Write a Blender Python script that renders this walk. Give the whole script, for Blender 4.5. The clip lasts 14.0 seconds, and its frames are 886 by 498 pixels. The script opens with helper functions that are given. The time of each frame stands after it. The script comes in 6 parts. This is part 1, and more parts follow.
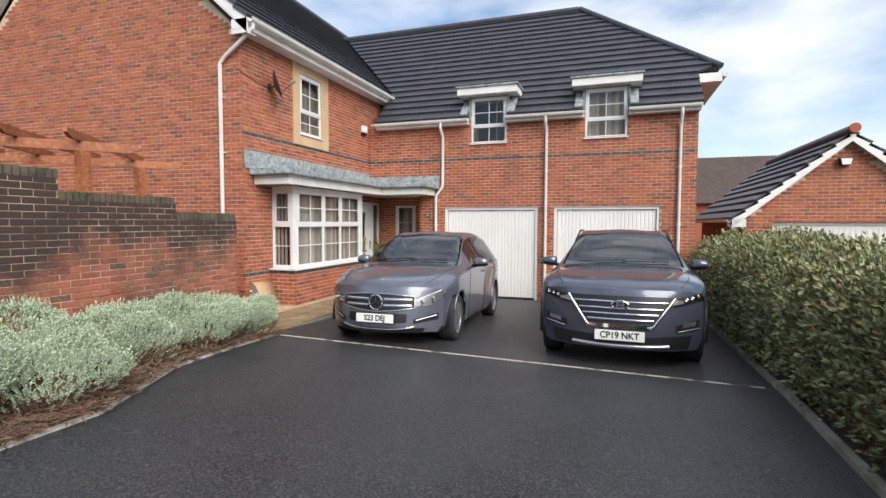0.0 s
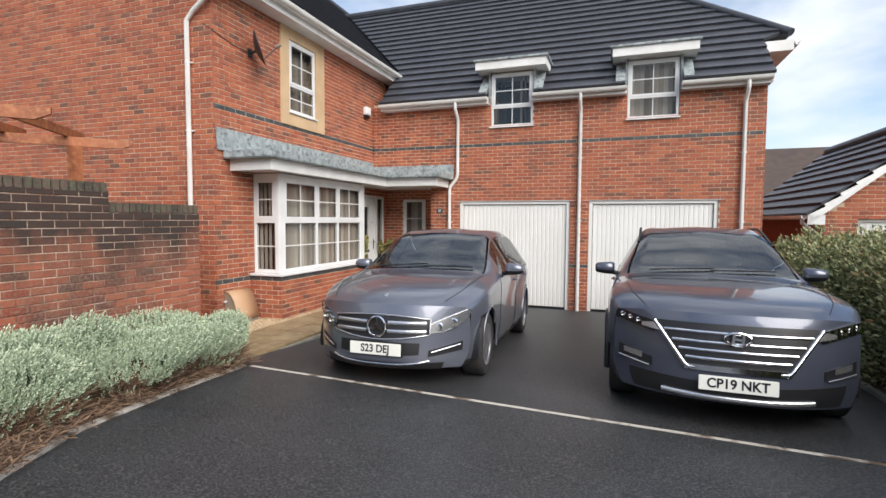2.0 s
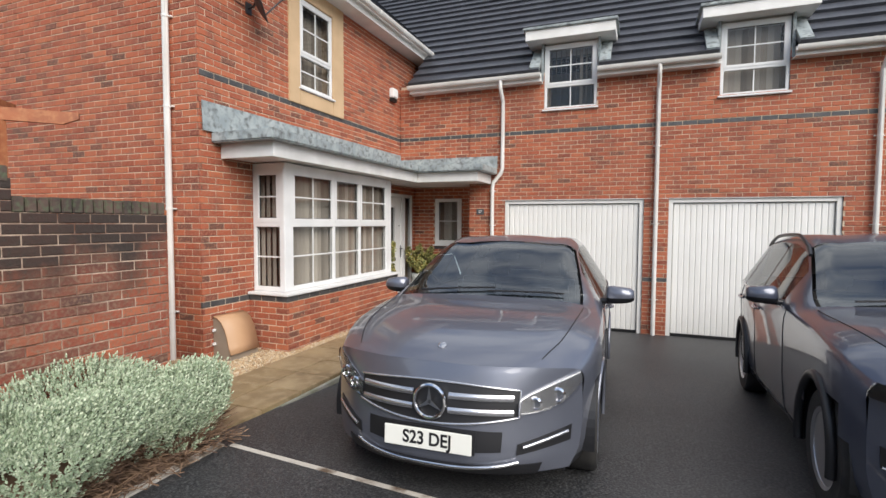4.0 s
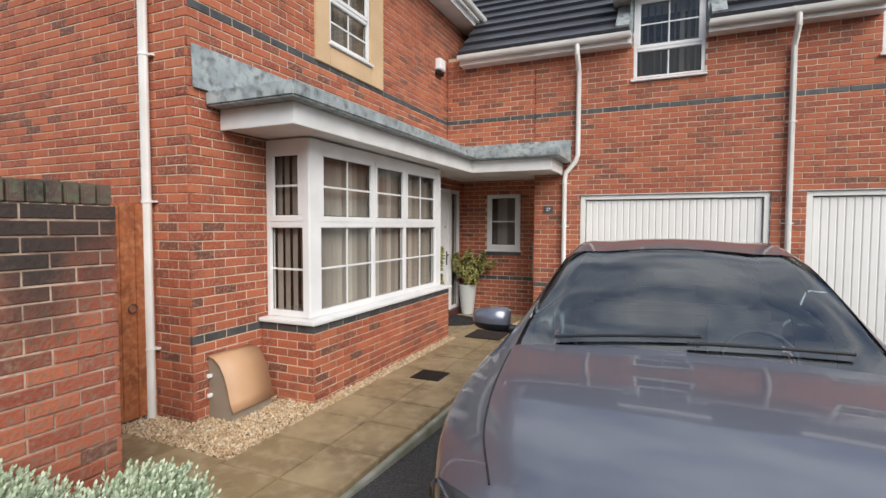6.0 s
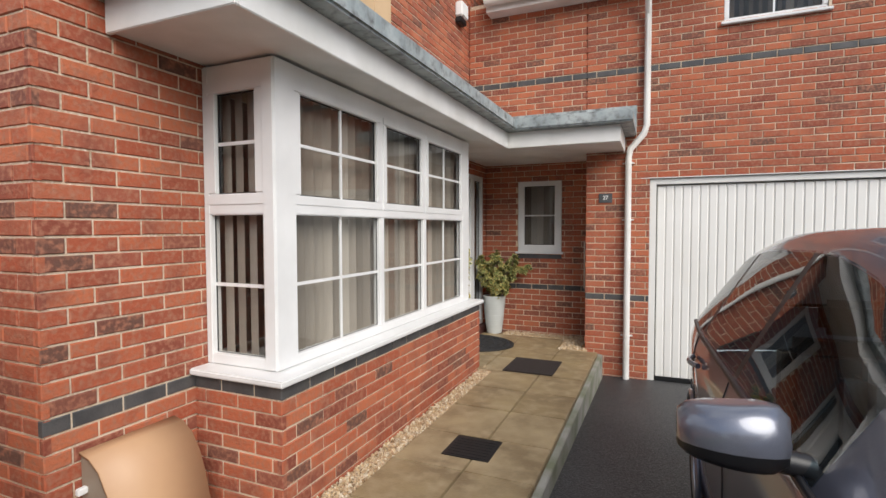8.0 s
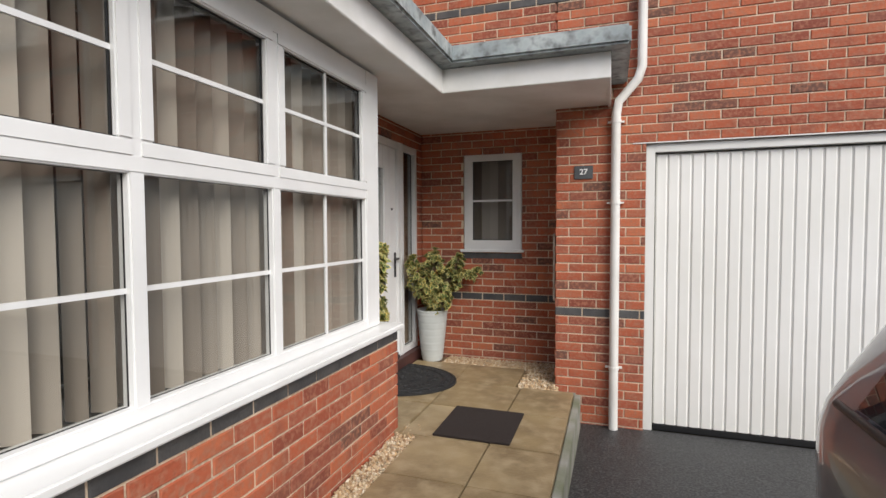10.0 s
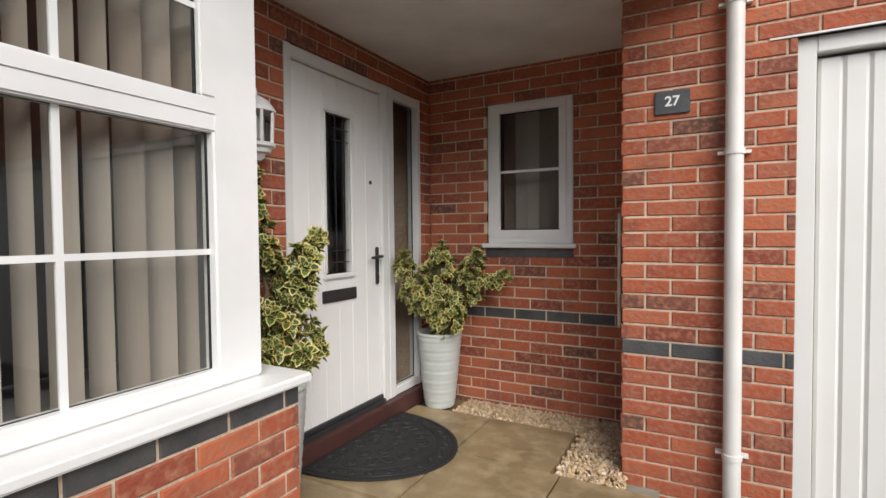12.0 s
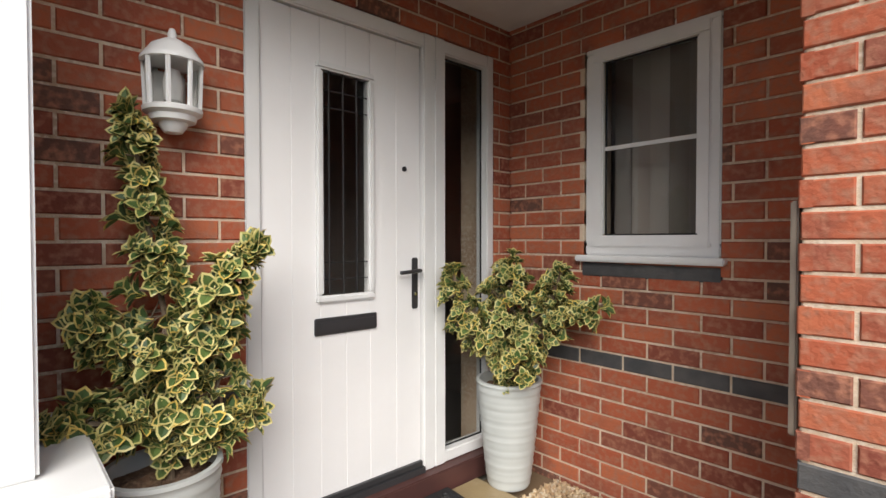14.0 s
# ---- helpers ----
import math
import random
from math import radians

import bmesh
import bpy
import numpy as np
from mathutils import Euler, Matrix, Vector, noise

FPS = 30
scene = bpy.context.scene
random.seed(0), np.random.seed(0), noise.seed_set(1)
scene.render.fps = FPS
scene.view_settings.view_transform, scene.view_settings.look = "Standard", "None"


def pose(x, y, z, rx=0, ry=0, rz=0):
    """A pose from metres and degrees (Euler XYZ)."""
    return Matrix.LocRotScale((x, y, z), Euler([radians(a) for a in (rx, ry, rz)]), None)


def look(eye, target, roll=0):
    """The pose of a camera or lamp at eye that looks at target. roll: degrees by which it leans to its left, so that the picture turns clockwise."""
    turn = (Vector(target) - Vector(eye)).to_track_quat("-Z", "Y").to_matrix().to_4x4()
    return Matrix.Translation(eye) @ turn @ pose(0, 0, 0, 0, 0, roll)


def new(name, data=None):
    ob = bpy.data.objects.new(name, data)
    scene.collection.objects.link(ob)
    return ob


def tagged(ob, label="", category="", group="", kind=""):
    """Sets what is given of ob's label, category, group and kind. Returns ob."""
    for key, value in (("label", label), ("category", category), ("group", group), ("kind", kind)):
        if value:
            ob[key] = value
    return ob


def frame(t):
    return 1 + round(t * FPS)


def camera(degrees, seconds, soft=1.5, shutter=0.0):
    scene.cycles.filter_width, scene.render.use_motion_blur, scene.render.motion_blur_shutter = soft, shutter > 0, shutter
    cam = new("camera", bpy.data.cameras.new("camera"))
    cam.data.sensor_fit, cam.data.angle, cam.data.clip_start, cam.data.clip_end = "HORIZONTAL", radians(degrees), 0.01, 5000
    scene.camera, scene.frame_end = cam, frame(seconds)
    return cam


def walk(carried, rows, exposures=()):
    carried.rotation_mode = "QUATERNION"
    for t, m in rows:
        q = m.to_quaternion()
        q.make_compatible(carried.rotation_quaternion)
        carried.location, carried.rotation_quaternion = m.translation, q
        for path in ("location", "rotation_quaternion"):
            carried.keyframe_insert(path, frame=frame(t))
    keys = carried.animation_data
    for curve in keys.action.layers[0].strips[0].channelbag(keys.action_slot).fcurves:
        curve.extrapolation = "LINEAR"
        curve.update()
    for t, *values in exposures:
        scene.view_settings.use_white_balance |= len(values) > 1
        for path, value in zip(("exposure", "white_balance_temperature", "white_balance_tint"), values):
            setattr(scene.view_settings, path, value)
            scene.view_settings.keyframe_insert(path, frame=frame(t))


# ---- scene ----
cam = camera(83.3, 14.0)
METRES, EYE, TILT, LEAN, TURN = 12.4, 1.62, -2.75, 0.4, 18.9
ROWS = [
    (0.0, 0.0, 0.0, 0.0, 0.0, -0.26, -0.58),
    (0.5, -0.0025, 0.0341, 0.0012, 0.15, -0.43, -0.65),
    (1.0, -0.0063, 0.0699, 0.0022, 0.3, -0.55, -0.7),
    (1.5, -0.0098, 0.1074, 0.0026, 0.49, -0.54, -0.71),
    (2.0, -0.0155, 0.1438, 0.0045, 0.72, -0.56, -0.75),
    (2.5, -0.023, 0.1798, 0.0062, 1.01, -0.52, -0.72),
    (3.0, -0.031, 0.2184, 0.0083, 1.4, -0.46, -0.74),
    (5.5, -0.0968, 0.4055, 0.0153, 4.74, -0.04, -0.85),
    (6.0, -0.1102, 0.4402, 0.015, 5.0, 0.03, -0.82),
    (6.5, -0.123, 0.4759, 0.0139, 5.18, 0.16, -0.82),
    (7.0, -0.1372, 0.5125, 0.0132, 5.31, 0.17, -0.77),
    (7.5, -0.1469, 0.5495, 0.0125, 5.34, 0.4, -0.47),
    (8.0, -0.152, 0.5877, 0.014, 4.35, 0.33, -0.47),
    (8.5, -0.1533, 0.6278, 0.0126, 2.27, 0.27, -0.33),
    (9.0, -0.1474, 0.6666, 0.0142, -0.55, 0.31, -0.18),
    (11.5, -0.0985, 0.8408, 0.0075, 4.85, 0.75, -0.03),
    (12.0, -0.0884, 0.8735, 0.0078, 9.42, 0.84, -0.32),
    (12.5, -0.0781, 0.902, 0.0085, 14.24, 0.91, -0.51),
    (13.0, -0.0705, 0.9284, 0.0099, 20.07, 1.01, -0.92),
    (13.5, -0.0661, 0.95, 0.011, 25.52, 0.97, -1.31),
    (14.0, -0.0642, 0.964, 0.0125, 28.91, 1.07, -1.62),
]
walk(cam, [(t, pose(0, 0, EYE, TILT, LEAN, TURN) @ pose(METRES * x, METRES * y, METRES * z, 90 + pitch, roll, yaw)) for t, x, y, z, yaw, pitch, roll in ROWS],
     exposures=[(0, .74), (3, .72), (6.5, .6), (9, .62), (11.5, .62), (12.5, .78), (14, 1.02)])

# ---- world, sun, exposure ----
scene.view_settings.exposure = 0.0
world = bpy.data.worlds.new("sky")
scene.world = world
world.use_nodes = True
wn, wl = world.node_tree.nodes, world.node_tree.links
wn.clear()
w_out = wn.new("ShaderNodeOutputWorld")
w_bg = wn.new("ShaderNodeBackground")
w_bg.inputs[1].default_value = 0.115
w_sky = wn.new("ShaderNodeTexSky")
w_sky.sky_type = "NISHITA"
w_sky.sun_disc = False
w_sky.sun_elevation = radians(41)
w_sky.sun_rotation = radians(133)
w_geo = wn.new("ShaderNodeTexCoord")
w_map = wn.new("ShaderNodeMapping")
w_map.inputs["Scale"].default_value = (1.0, 1.0, 2.6)
w_noise = wn.new("ShaderNodeTexNoise")
w_noise.inputs["Scale"].default_value = 2.3
w_noise.inputs["Detail"].default_value = 6.0
w_noise.inputs["Roughness"].default_value = 0.5
w_ramp = wn.new("ShaderNodeValToRGB")
w_ramp.color_ramp.elements[0].position = 0.43
w_ramp.color_ramp.elements[1].position = 0.63
w_mix = wn.new("ShaderNodeMixRGB")
w_mix.inputs[2].default_value = (5.4, 5.7, 6.1, 1)
wl.new(w_geo.outputs["Generated"], w_map.inputs[0])
wl.new(w_map.outputs[0], w_noise.inputs["Vector"])
wl.new(w_noise.outputs[0], w_ramp.inputs[0])
wl.new(w_ramp.outputs[0], w_mix.inputs[0])
wl.new(w_sky.outputs[0], w_mix.inputs[1])
wl.new(w_mix.outputs[0], w_bg.inputs[0])
wl.new(w_bg.outputs[0], w_out.inputs[0])

sun = new("sun", bpy.data.lights.new("sun", "SUN"))
sun.data.energy = 2.5
sun.data.angle = radians(50)
sun.data.color = (1.0, 0.95, 0.88)
sun.matrix_world = look((0, 0, 20), (-8.7, 8.0, 10.8))


# ---- materials ----
def material(name, color, rough=0.6, metal=0.0, second=None, scale=8.0, fine=None, fine_scale=60.0, bump=0.0, bump_scale=80.0,
             coat=0.0, spread=(0.35, 0.65), spec=0.5, rand=None):
    """A surface with stains at one scale, grain at a finer one, and relief."""
    m = bpy.data.materials.new(name)
    m.use_nodes = True
    nt = m.node_tree
    n, l = nt.nodes, nt.links
    b = n["Principled BSDF"]
    b.inputs["Roughness"].default_value = rough
    b.inputs["Metallic"].default_value = metal
    b.inputs["Specular IOR Level"].default_value = spec
    b.inputs["Coat Weight"].default_value = coat
    b.inputs["Coat Roughness"].default_value = 0.04
    co = n.new("ShaderNodeNewGeometry").outputs["Position"]
    col = n.new("ShaderNodeRGB")
    col.outputs[0].default_value = (*color, 1)
    last = col.outputs[0]

    def noisy(sc, detail=5.0):
        t = n.new("ShaderNodeTexNoise")
        t.inputs["Scale"].default_value = sc
        t.inputs["Detail"].default_value = detail
        l.new(co, t.inputs["Vector"])
        return t.outputs[0]

    def blend(fac, a, other, lo, hi):
        r = n.new("ShaderNodeMapRange")
        r.inputs[1].default_value, r.inputs[2].default_value = lo, hi
        l.new(fac, r.inputs[0])
        x = n.new("ShaderNodeMixRGB")
        l.new(r.outputs[0], x.inputs[0])
        l.new(a, x.inputs[1])
        x.inputs[2].default_value = (*other, 1)
        return x.outputs[0]

    if rand:
        info = n.new("ShaderNodeObjectInfo").outputs["Random"]
        isl = n.new("ShaderNodeNewGeometry").outputs["Random Per Island"]
        add = n.new("ShaderNodeMath")
        add.operation = "ADD"
        l.new(info, add.inputs[0])
        l.new(isl, add.inputs[1])
        fr = n.new("ShaderNodeMath")
        fr.operation = "FRACT"
        l.new(add.outputs[0], fr.inputs[0])
        ramp = n.new("ShaderNodeValToRGB")
        els = ramp.color_ramp.elements
        while len(els) < len(rand):
            els.new(0.5)
        for i, (p, c) in enumerate(rand):
            els[i].position = p
            els[i].color = (*c, 1)
        l.new(fr.outputs[0], ramp.inputs[0])
        last = ramp.outputs[0]
    if second:
        last = blend(noisy(scale), last, second, *spread)
    if fine:
        last = blend(noisy(fine_scale, 2.0), last, fine, 0.45, 0.72)
    l.new(last, b.inputs["Base Color"])
    if bump:
        bp = n.new("ShaderNodeBump")
        bp.inputs["Strength"].default_value = bump
        bp.inputs["Distance"].default_value = 0.01
        l.new(noisy(bump_scale), bp.inputs["Height"])
        l.new(bp.outputs[0], b.inputs["Normal"])
    return m


def glass(name, tint=(0.85, 0.9, 0.9), ior=1.5, gloss=0.01):
    m = bpy.data.materials.new(name)
    m.use_nodes = True
    n, l = m.node_tree.nodes, m.node_tree.links
    n.clear()
    out = n.new("ShaderNodeOutputMaterial")
    mix = n.new("ShaderNodeMixShader")
    tr = n.new("ShaderNodeBsdfTransparent")
    tr.inputs[0].default_value = (*tint, 1)
    gl = n.new("ShaderNodeBsdfGlossy")
    gl.inputs["Roughness"].default_value = gloss
    fr = n.new("ShaderNodeFresnel")
    fr.inputs[0].default_value = ior
    l.new(fr.outputs[0], mix.inputs[0])
    l.new(tr.outputs[0], mix.inputs[1])
    l.new(gl.outputs[0], mix.inputs[2])
    l.new(mix.outputs[0], out.inputs[0])
    return m


BRICK = material("red brick", (0.3, 0.09, 0.05), 0.85, second=(0.20, 0.062, 0.04), scale=5.0, fine=(0.36, 0.15, 0.09), fine_scale=40,
                 bump=0.5, bump_scale=55, spread=(0.5, 0.75),
                 rand=[(0.0, (0.2, 0.05, 0.03)), (0.16, (0.34, 0.08, 0.037)), (0.45, (0.4, 0.1, 0.045)), (0.72, (0.46, 0.135, 0.06)), (0.9, (0.3, 0.08, 0.045)), (0.975, (0.13, 0.06, 0.042))])
BLUE_BRICK = material("blue engineering brick", (0.05, 0.051, 0.054), 0.6, second=(0.085, 0.083, 0.082), scale=9, bump=0.3)
MORTAR = material("mortar", (0.7, 0.56, 0.41), 0.95, second=(0.44, 0.32, 0.22), scale=3, fine=(0.7, 0.6, 0.48), bump=0.4, bump_scale=150)
OLD_BRICK = material("weathered brick", (0.3, 0.09, 0.05), 0.9, second=(0.06, 0.045, 0.04), scale=1.3, fine=(0.25, 0.15, 0.1), fine_scale=35,
                     bump=0.6, bump_scale=50, spread=(0.5, 0.72),
                     rand=[(0.0, (0.25, 0.06, 0.035)), (0.3, (0.36, 0.1, 0.052)), (0.6, (0.42, 0.13, 0.065)), (0.85, (0.3, 0.085, 0.05)), (0.96, (0.14, 0.065, 0.045))])
COPING = material("blackened coping brick", (0.05, 0.04, 0.035), 0.95, second=(0.14, 0.09, 0.07), scale=4, fine=(0.10, 0.12, 0.07), fine_scale=30, bump=0.7, bump_scale=40)
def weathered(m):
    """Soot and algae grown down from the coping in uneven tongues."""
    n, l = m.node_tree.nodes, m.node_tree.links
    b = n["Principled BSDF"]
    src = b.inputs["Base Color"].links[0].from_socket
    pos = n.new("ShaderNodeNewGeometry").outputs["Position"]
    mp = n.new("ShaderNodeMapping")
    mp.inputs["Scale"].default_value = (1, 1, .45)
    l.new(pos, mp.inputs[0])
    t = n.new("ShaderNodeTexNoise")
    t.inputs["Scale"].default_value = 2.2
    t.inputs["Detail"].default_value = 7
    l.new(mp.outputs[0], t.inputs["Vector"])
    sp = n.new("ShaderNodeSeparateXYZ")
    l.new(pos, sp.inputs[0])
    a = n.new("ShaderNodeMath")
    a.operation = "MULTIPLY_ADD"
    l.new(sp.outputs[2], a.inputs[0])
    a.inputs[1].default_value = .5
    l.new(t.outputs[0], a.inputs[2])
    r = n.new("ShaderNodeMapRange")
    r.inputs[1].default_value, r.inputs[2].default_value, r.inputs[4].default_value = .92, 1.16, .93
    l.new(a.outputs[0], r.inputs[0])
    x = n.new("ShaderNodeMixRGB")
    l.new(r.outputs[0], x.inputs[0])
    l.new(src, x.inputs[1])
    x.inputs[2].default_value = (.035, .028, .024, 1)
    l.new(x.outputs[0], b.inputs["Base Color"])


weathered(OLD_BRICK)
OLD_MORTAR = material("weathered mortar", (0.56, 0.42, 0.32), 0.95, second=(0.2, 0.1, 0.065), scale=3.5, fine=(0.34, 0.24, 0.18), fine_scale=25, bump=.4, bump_scale=150, spread=(.42, .62))
UPVC = material("white plastic frame", (0.78, 0.78, 0.77), 0.28, second=(0.70, 0.70, 0.69), scale=3)
DOOR_WHITE = material("white door", (0.85, 0.84, 0.83), 0.4, second=(0.8, 0.79, 0.78), scale=2, bump=0.05, bump_scale=200)
GARAGE_WHITE = material("white steel door", (0.8, 0.79, 0.76), 0.4, second=(0.74, 0.73, 0.69), scale=1.2)
FASCIA = material("white painted fascia", (0.82, 0.81, 0.79), 0.5, second=(0.7, 0.69, 0.66), scale=3)
CREAM = material("cream render", (0.6, 0.42, 0.25), 0.9, second=(0.52, 0.36, 0.21), scale=3, bump=0.2)
LEAD = material("weathered lead", (0.26, 0.3, 0.31), 0.55, metal=0.0, second=(0.42, 0.46, 0.46), scale=7, fine=(0.12, 0.13, 0.13), fine_scale=14, bump=0.2, bump_scale=20)
TILE = material("dark concrete roof tile", (0.04, 0.043, 0.054), 0.4, second=(0.06, 0.064, 0.077), scale=3, fine=(0.045, 0.045, 0.05), fine_scale=40, bump=0.3, bump_scale=60)
BROWN_TILE = material("brown roof tile", (0.09, 0.06, 0.045), 0.8, second=(0.06, 0.045, 0.04), scale=3)
ASPHALT = material("black tarmac", (0.014, 0.0145, 0.016), 0.5, second=(0.03, 0.031, 0.033), scale=.9, fine=(0.095, 0.095, 0.095), fine_scale=70, bump=.6, bump_scale=75)
SLAB = material("buff paving slab", (0.33, 0.25, 0.145), 0.45, second=(0.2, 0.145, 0.08), scale=2.6, fine=(0.36, 0.28, 0.17), fine_scale=9, bump=0.3, bump_scale=60,
                rand=[(0.0, (0.27, 0.2, 0.105)), (0.5, (0.33, 0.25, 0.135)), (1.0, (0.4, 0.31, 0.18))])
KERB = material("concrete edging", (0.3, 0.29, 0.26), 0.9, second=(0.16, 0.17, 0.11), scale=4, bump=0.5)
LINE = material("pale edging stone", (0.5, 0.46, 0.4), 0.9, second=(0.13, 0.09, 0.06), scale=5, bump=0.5, spread=(.48, .62))
GRAVEL = material("golden gravel", (0.5, 0.36, 0.2), 0.85, rand=[(0.0, (0.3, 0.19, 0.1)), (0.3, (0.5, 0.34, 0.18)), (0.6, (0.6, 0.47, 0.3)), (0.85, (0.68, 0.6, 0.46)), (1.0, (0.42, 0.25, 0.13))], fine=(0.4, 0.3, 0.2))
GRAVEL_BASE = material("gravel bed", (0.2, 0.14, 0.08), 0.95, bump=0.8, bump_scale=60)
SOIL = material("soil and dead stems", (0.07, 0.042, 0.026), 0.95, second=(0.16, 0.09, 0.05), scale=14, fine=(0.2, 0.13, 0.08), fine_scale=70, bump=0.9, bump_scale=60)
WOOD = material("stained timber", (0.36, 0.115, 0.042), 0.55, second=(0.22, 0.065, 0.026), scale=5, fine=(0.42, 0.17, 0.07), fine_scale=22, bump=0.3)
PIPE = material("white rainwater pipe", (0.76, 0.75, 0.72), 0.4, second=(0.66, 0.64, 0.6), scale=3)
BLACK = material("black plastic", (0.012, 0.012, 0.013), 0.45)
DARK_METAL = material("dark grey metal", (0.08, 0.08, 0.085), 0.4, metal=0.6)
CHROME = material("chrome", (0.78, 0.78, 0.8), 0.08, metal=1.0)
# cream slats; the darker random tones paint in the shading of turned slats
BLIND = material("cream blind with shade tones", (0.7, 0.66, 0.6), 0.9, rand=[(0.0, (0.24, 0.2, 0.165)), (1.0, (0.6, 0.54, 0.47))])
ROOM = material("room wall", (0.34, 0.31, 0.28), 0.9, second=(0.28, 0.25, 0.225), scale=2)
GLASS = glass("window glass", (0.86, 0.88, 0.88), 1.65)
CLEAR = glass("pane edge", (0.98, 0.98, 0.98), 1.01)
BOX_TAN = material("tan meter box plastic", (0.52, 0.32, 0.18), 0.5, second=(0.47, 0.28, 0.16), scale=3)
BOX_GREY = material("grey meter box side", (0.33, 0.27, 0.21), 0.55, second=(0.28, 0.23, 0.18), scale=3)
RUBBER = material("black rubber mat", (0.016, 0.016, 0.017), 0.7, bump=0.3, bump_scale=60)
BROWN_MAT = material("dark brown mat", (0.02, 0.013, 0.011), 0.95, fine=(0.04, 0.028, 0.024), fine_scale=200, bump=0.8, bump_scale=250)
SILL_BROWN = material("brown door sill", (0.09, 0.035, 0.03), 0.5, second=(0.06, 0.025, 0.022), scale=5)
POT = material("pale grey glazed pot", (0.52, 0.54, 0.52), 0.45, second=(0.46, 0.48, 0.46), scale=4)
SLATE = material("slate sign", (0.06, 0.065, 0.07), 0.6, second=(0.09, 0.095, 0.1), scale=12, bump=0.2)
WHITE = material("white paint", (0.8, 0.8, 0.79), 0.4)
GRASS = material("rough ground", (0.06, 0.075, 0.03), 0.95, second=(0.09, 0.08, 0.05), scale=2, bump=0.6, bump_scale=20)


# ---- mesh building ----
class Mesh:
    """Gathers faces of several materials for one object."""

    def __init__(self):
        self.v, self.f, self.m, self.mats, self.smooth = [], [], [], [], False

    def slot(self, mat):
        if mat not in self.mats:
            self.mats.append(mat)
        return self.mats.index(mat)

    def add(self, verts, faces, mat):
        k, s = len(self.v), self.slot(mat)
        self.v += [tuple(p) for p in verts]
        self.f += [tuple(i + k for i in f) for f in faces]
        self.m += [s] * len(faces)
        return self

    def box(self, a, b, mat, bevel=0.0):
        x0, y0, z0 = [min(p, q) for p, q in zip(a, b)]
        x1, y1, z1 = [max(p, q) for p, q in zip(a, b)]
        bm = bmesh.new()
        bmesh.ops.create_cube(bm, size=1, matrix=Matrix.Translation(((x0 + x1) / 2, (y0 + y1) / 2, (z0 + z1) / 2)) @ Matrix.Diagonal((x1 - x0, y1 - y0, z1 - z0, 1)))
        if bevel:
            bmesh.ops.bevel(bm, geom=bm.edges[:], offset=min(bevel, (x1 - x0) * .45, (y1 - y0) * .45, (z1 - z0) * .45), segments=2, affect="EDGES")
        return self.take(bm, mat)

    def take(self, bm, mat, m=None):
        if m:
            bm.transform(m)
        bm.verts.index_update()
        self.add([v.co[:] for v in bm.verts], [[v.index for v in f.verts] for f in bm.faces], mat)
        bm.free()
        return self

    def prism(self, poly, along, mat):
        """A flat polygon (3D points) pushed along a vector."""
        n, d = len(poly), Vector(along)
        vs = [Vector(p) for p in poly] + [Vector(p) + d for p in poly]
        fs = [tuple(range(n - 1, -1, -1)), tuple(range(n, 2 * n))] + [(i, (i + 1) % n, n + (i + 1) % n, n + i) for i in range(n)]
        return self.add(vs, fs, mat)

    def tube(self, pts, r, mat, sides=12, closed=False, caps=True):
        pts = [Vector(p) for p in pts]
        n = len(pts)
        rr = r if isinstance(r, (list, tuple)) else [r] * n
        vs, up = [], None
        for i, p in enumerate(pts):
            if closed:
                d = pts[(i + 1) % n] - pts[i - 1]
            else:
                d = pts[min(i + 1, n - 1)] - pts[max(i - 1, 0)]
            d.normalize()
            if up is None:
                up = d.orthogonal().normalized()
            up = (up - d * up.dot(d)).normalized()
            side = d.cross(up)
            vs += [p + (up * math.cos(a) + side * math.sin(a)) * rr[i] for a in [2 * math.pi * j / sides for j in range(sides)]]
        fs = []
        for i in range(n if closed else n - 1):
            a, b = i * sides, ((i + 1) % n) * sides
            fs += [(a + j, a + (j + 1) % sides, b + (j + 1) % sides, b + j) for j in range(sides)]
        if caps and not closed:
            fs += [tuple(range(sides))[::-1], tuple(range((n - 1) * sides, n * sides))]
        return self.add(vs, fs, mat)

    def lathe(self, profile, mat, centre=(0, 0, 0), sides=32, m=None):
        """profile: radius, height; turned about z."""
        vs, c = [], Vector(centre)
        for r, z in profile:
            vs += [c + Vector((r * math.cos(2 * math.pi * j / sides), r * math.sin(2 * math.pi * j / sides), z)) for j in range(sides)]
        if m:
            vs = [m @ v for v in vs]
        fs = []
        for i in range(len(profile) - 1):
            a, b = i * sides, (i + 1) * sides
            fs += [(a + j, a + (j + 1) % sides, b + (j + 1) % sides, b + j) for j in range(sides)]
        fs += [tuple(range(sides))[::-1], tuple(range((len(profile) - 1) * sides, len(profile) * sides))]
        return self.add(vs, fs, mat)

    def made(self, name, parent=None, smooth=None):
        me = bpy.data.meshes.new(name)
        me.from_pydata(self.v, [], self.f)
        for x in self.mats:
            me.materials.append(x)
        me.polygons.foreach_set("material_index", self.m)
        if smooth is not None:
            me.polygons.foreach_set("use_smooth", [True] * len(self.f))
            me.set_sharp_from_angle(angle=radians(smooth))
        me.update()
        ob = new(name, me)
        if parent:
            ob.parent = parent
        return ob


def empty(name, at=(0, 0, 0), rz=0.0, rx=0.0):
    ob = new(name)
    ob.empty_display_size = 0.2
    ob.matrix_world = pose(*at, rx, 0, rz)
    return ob


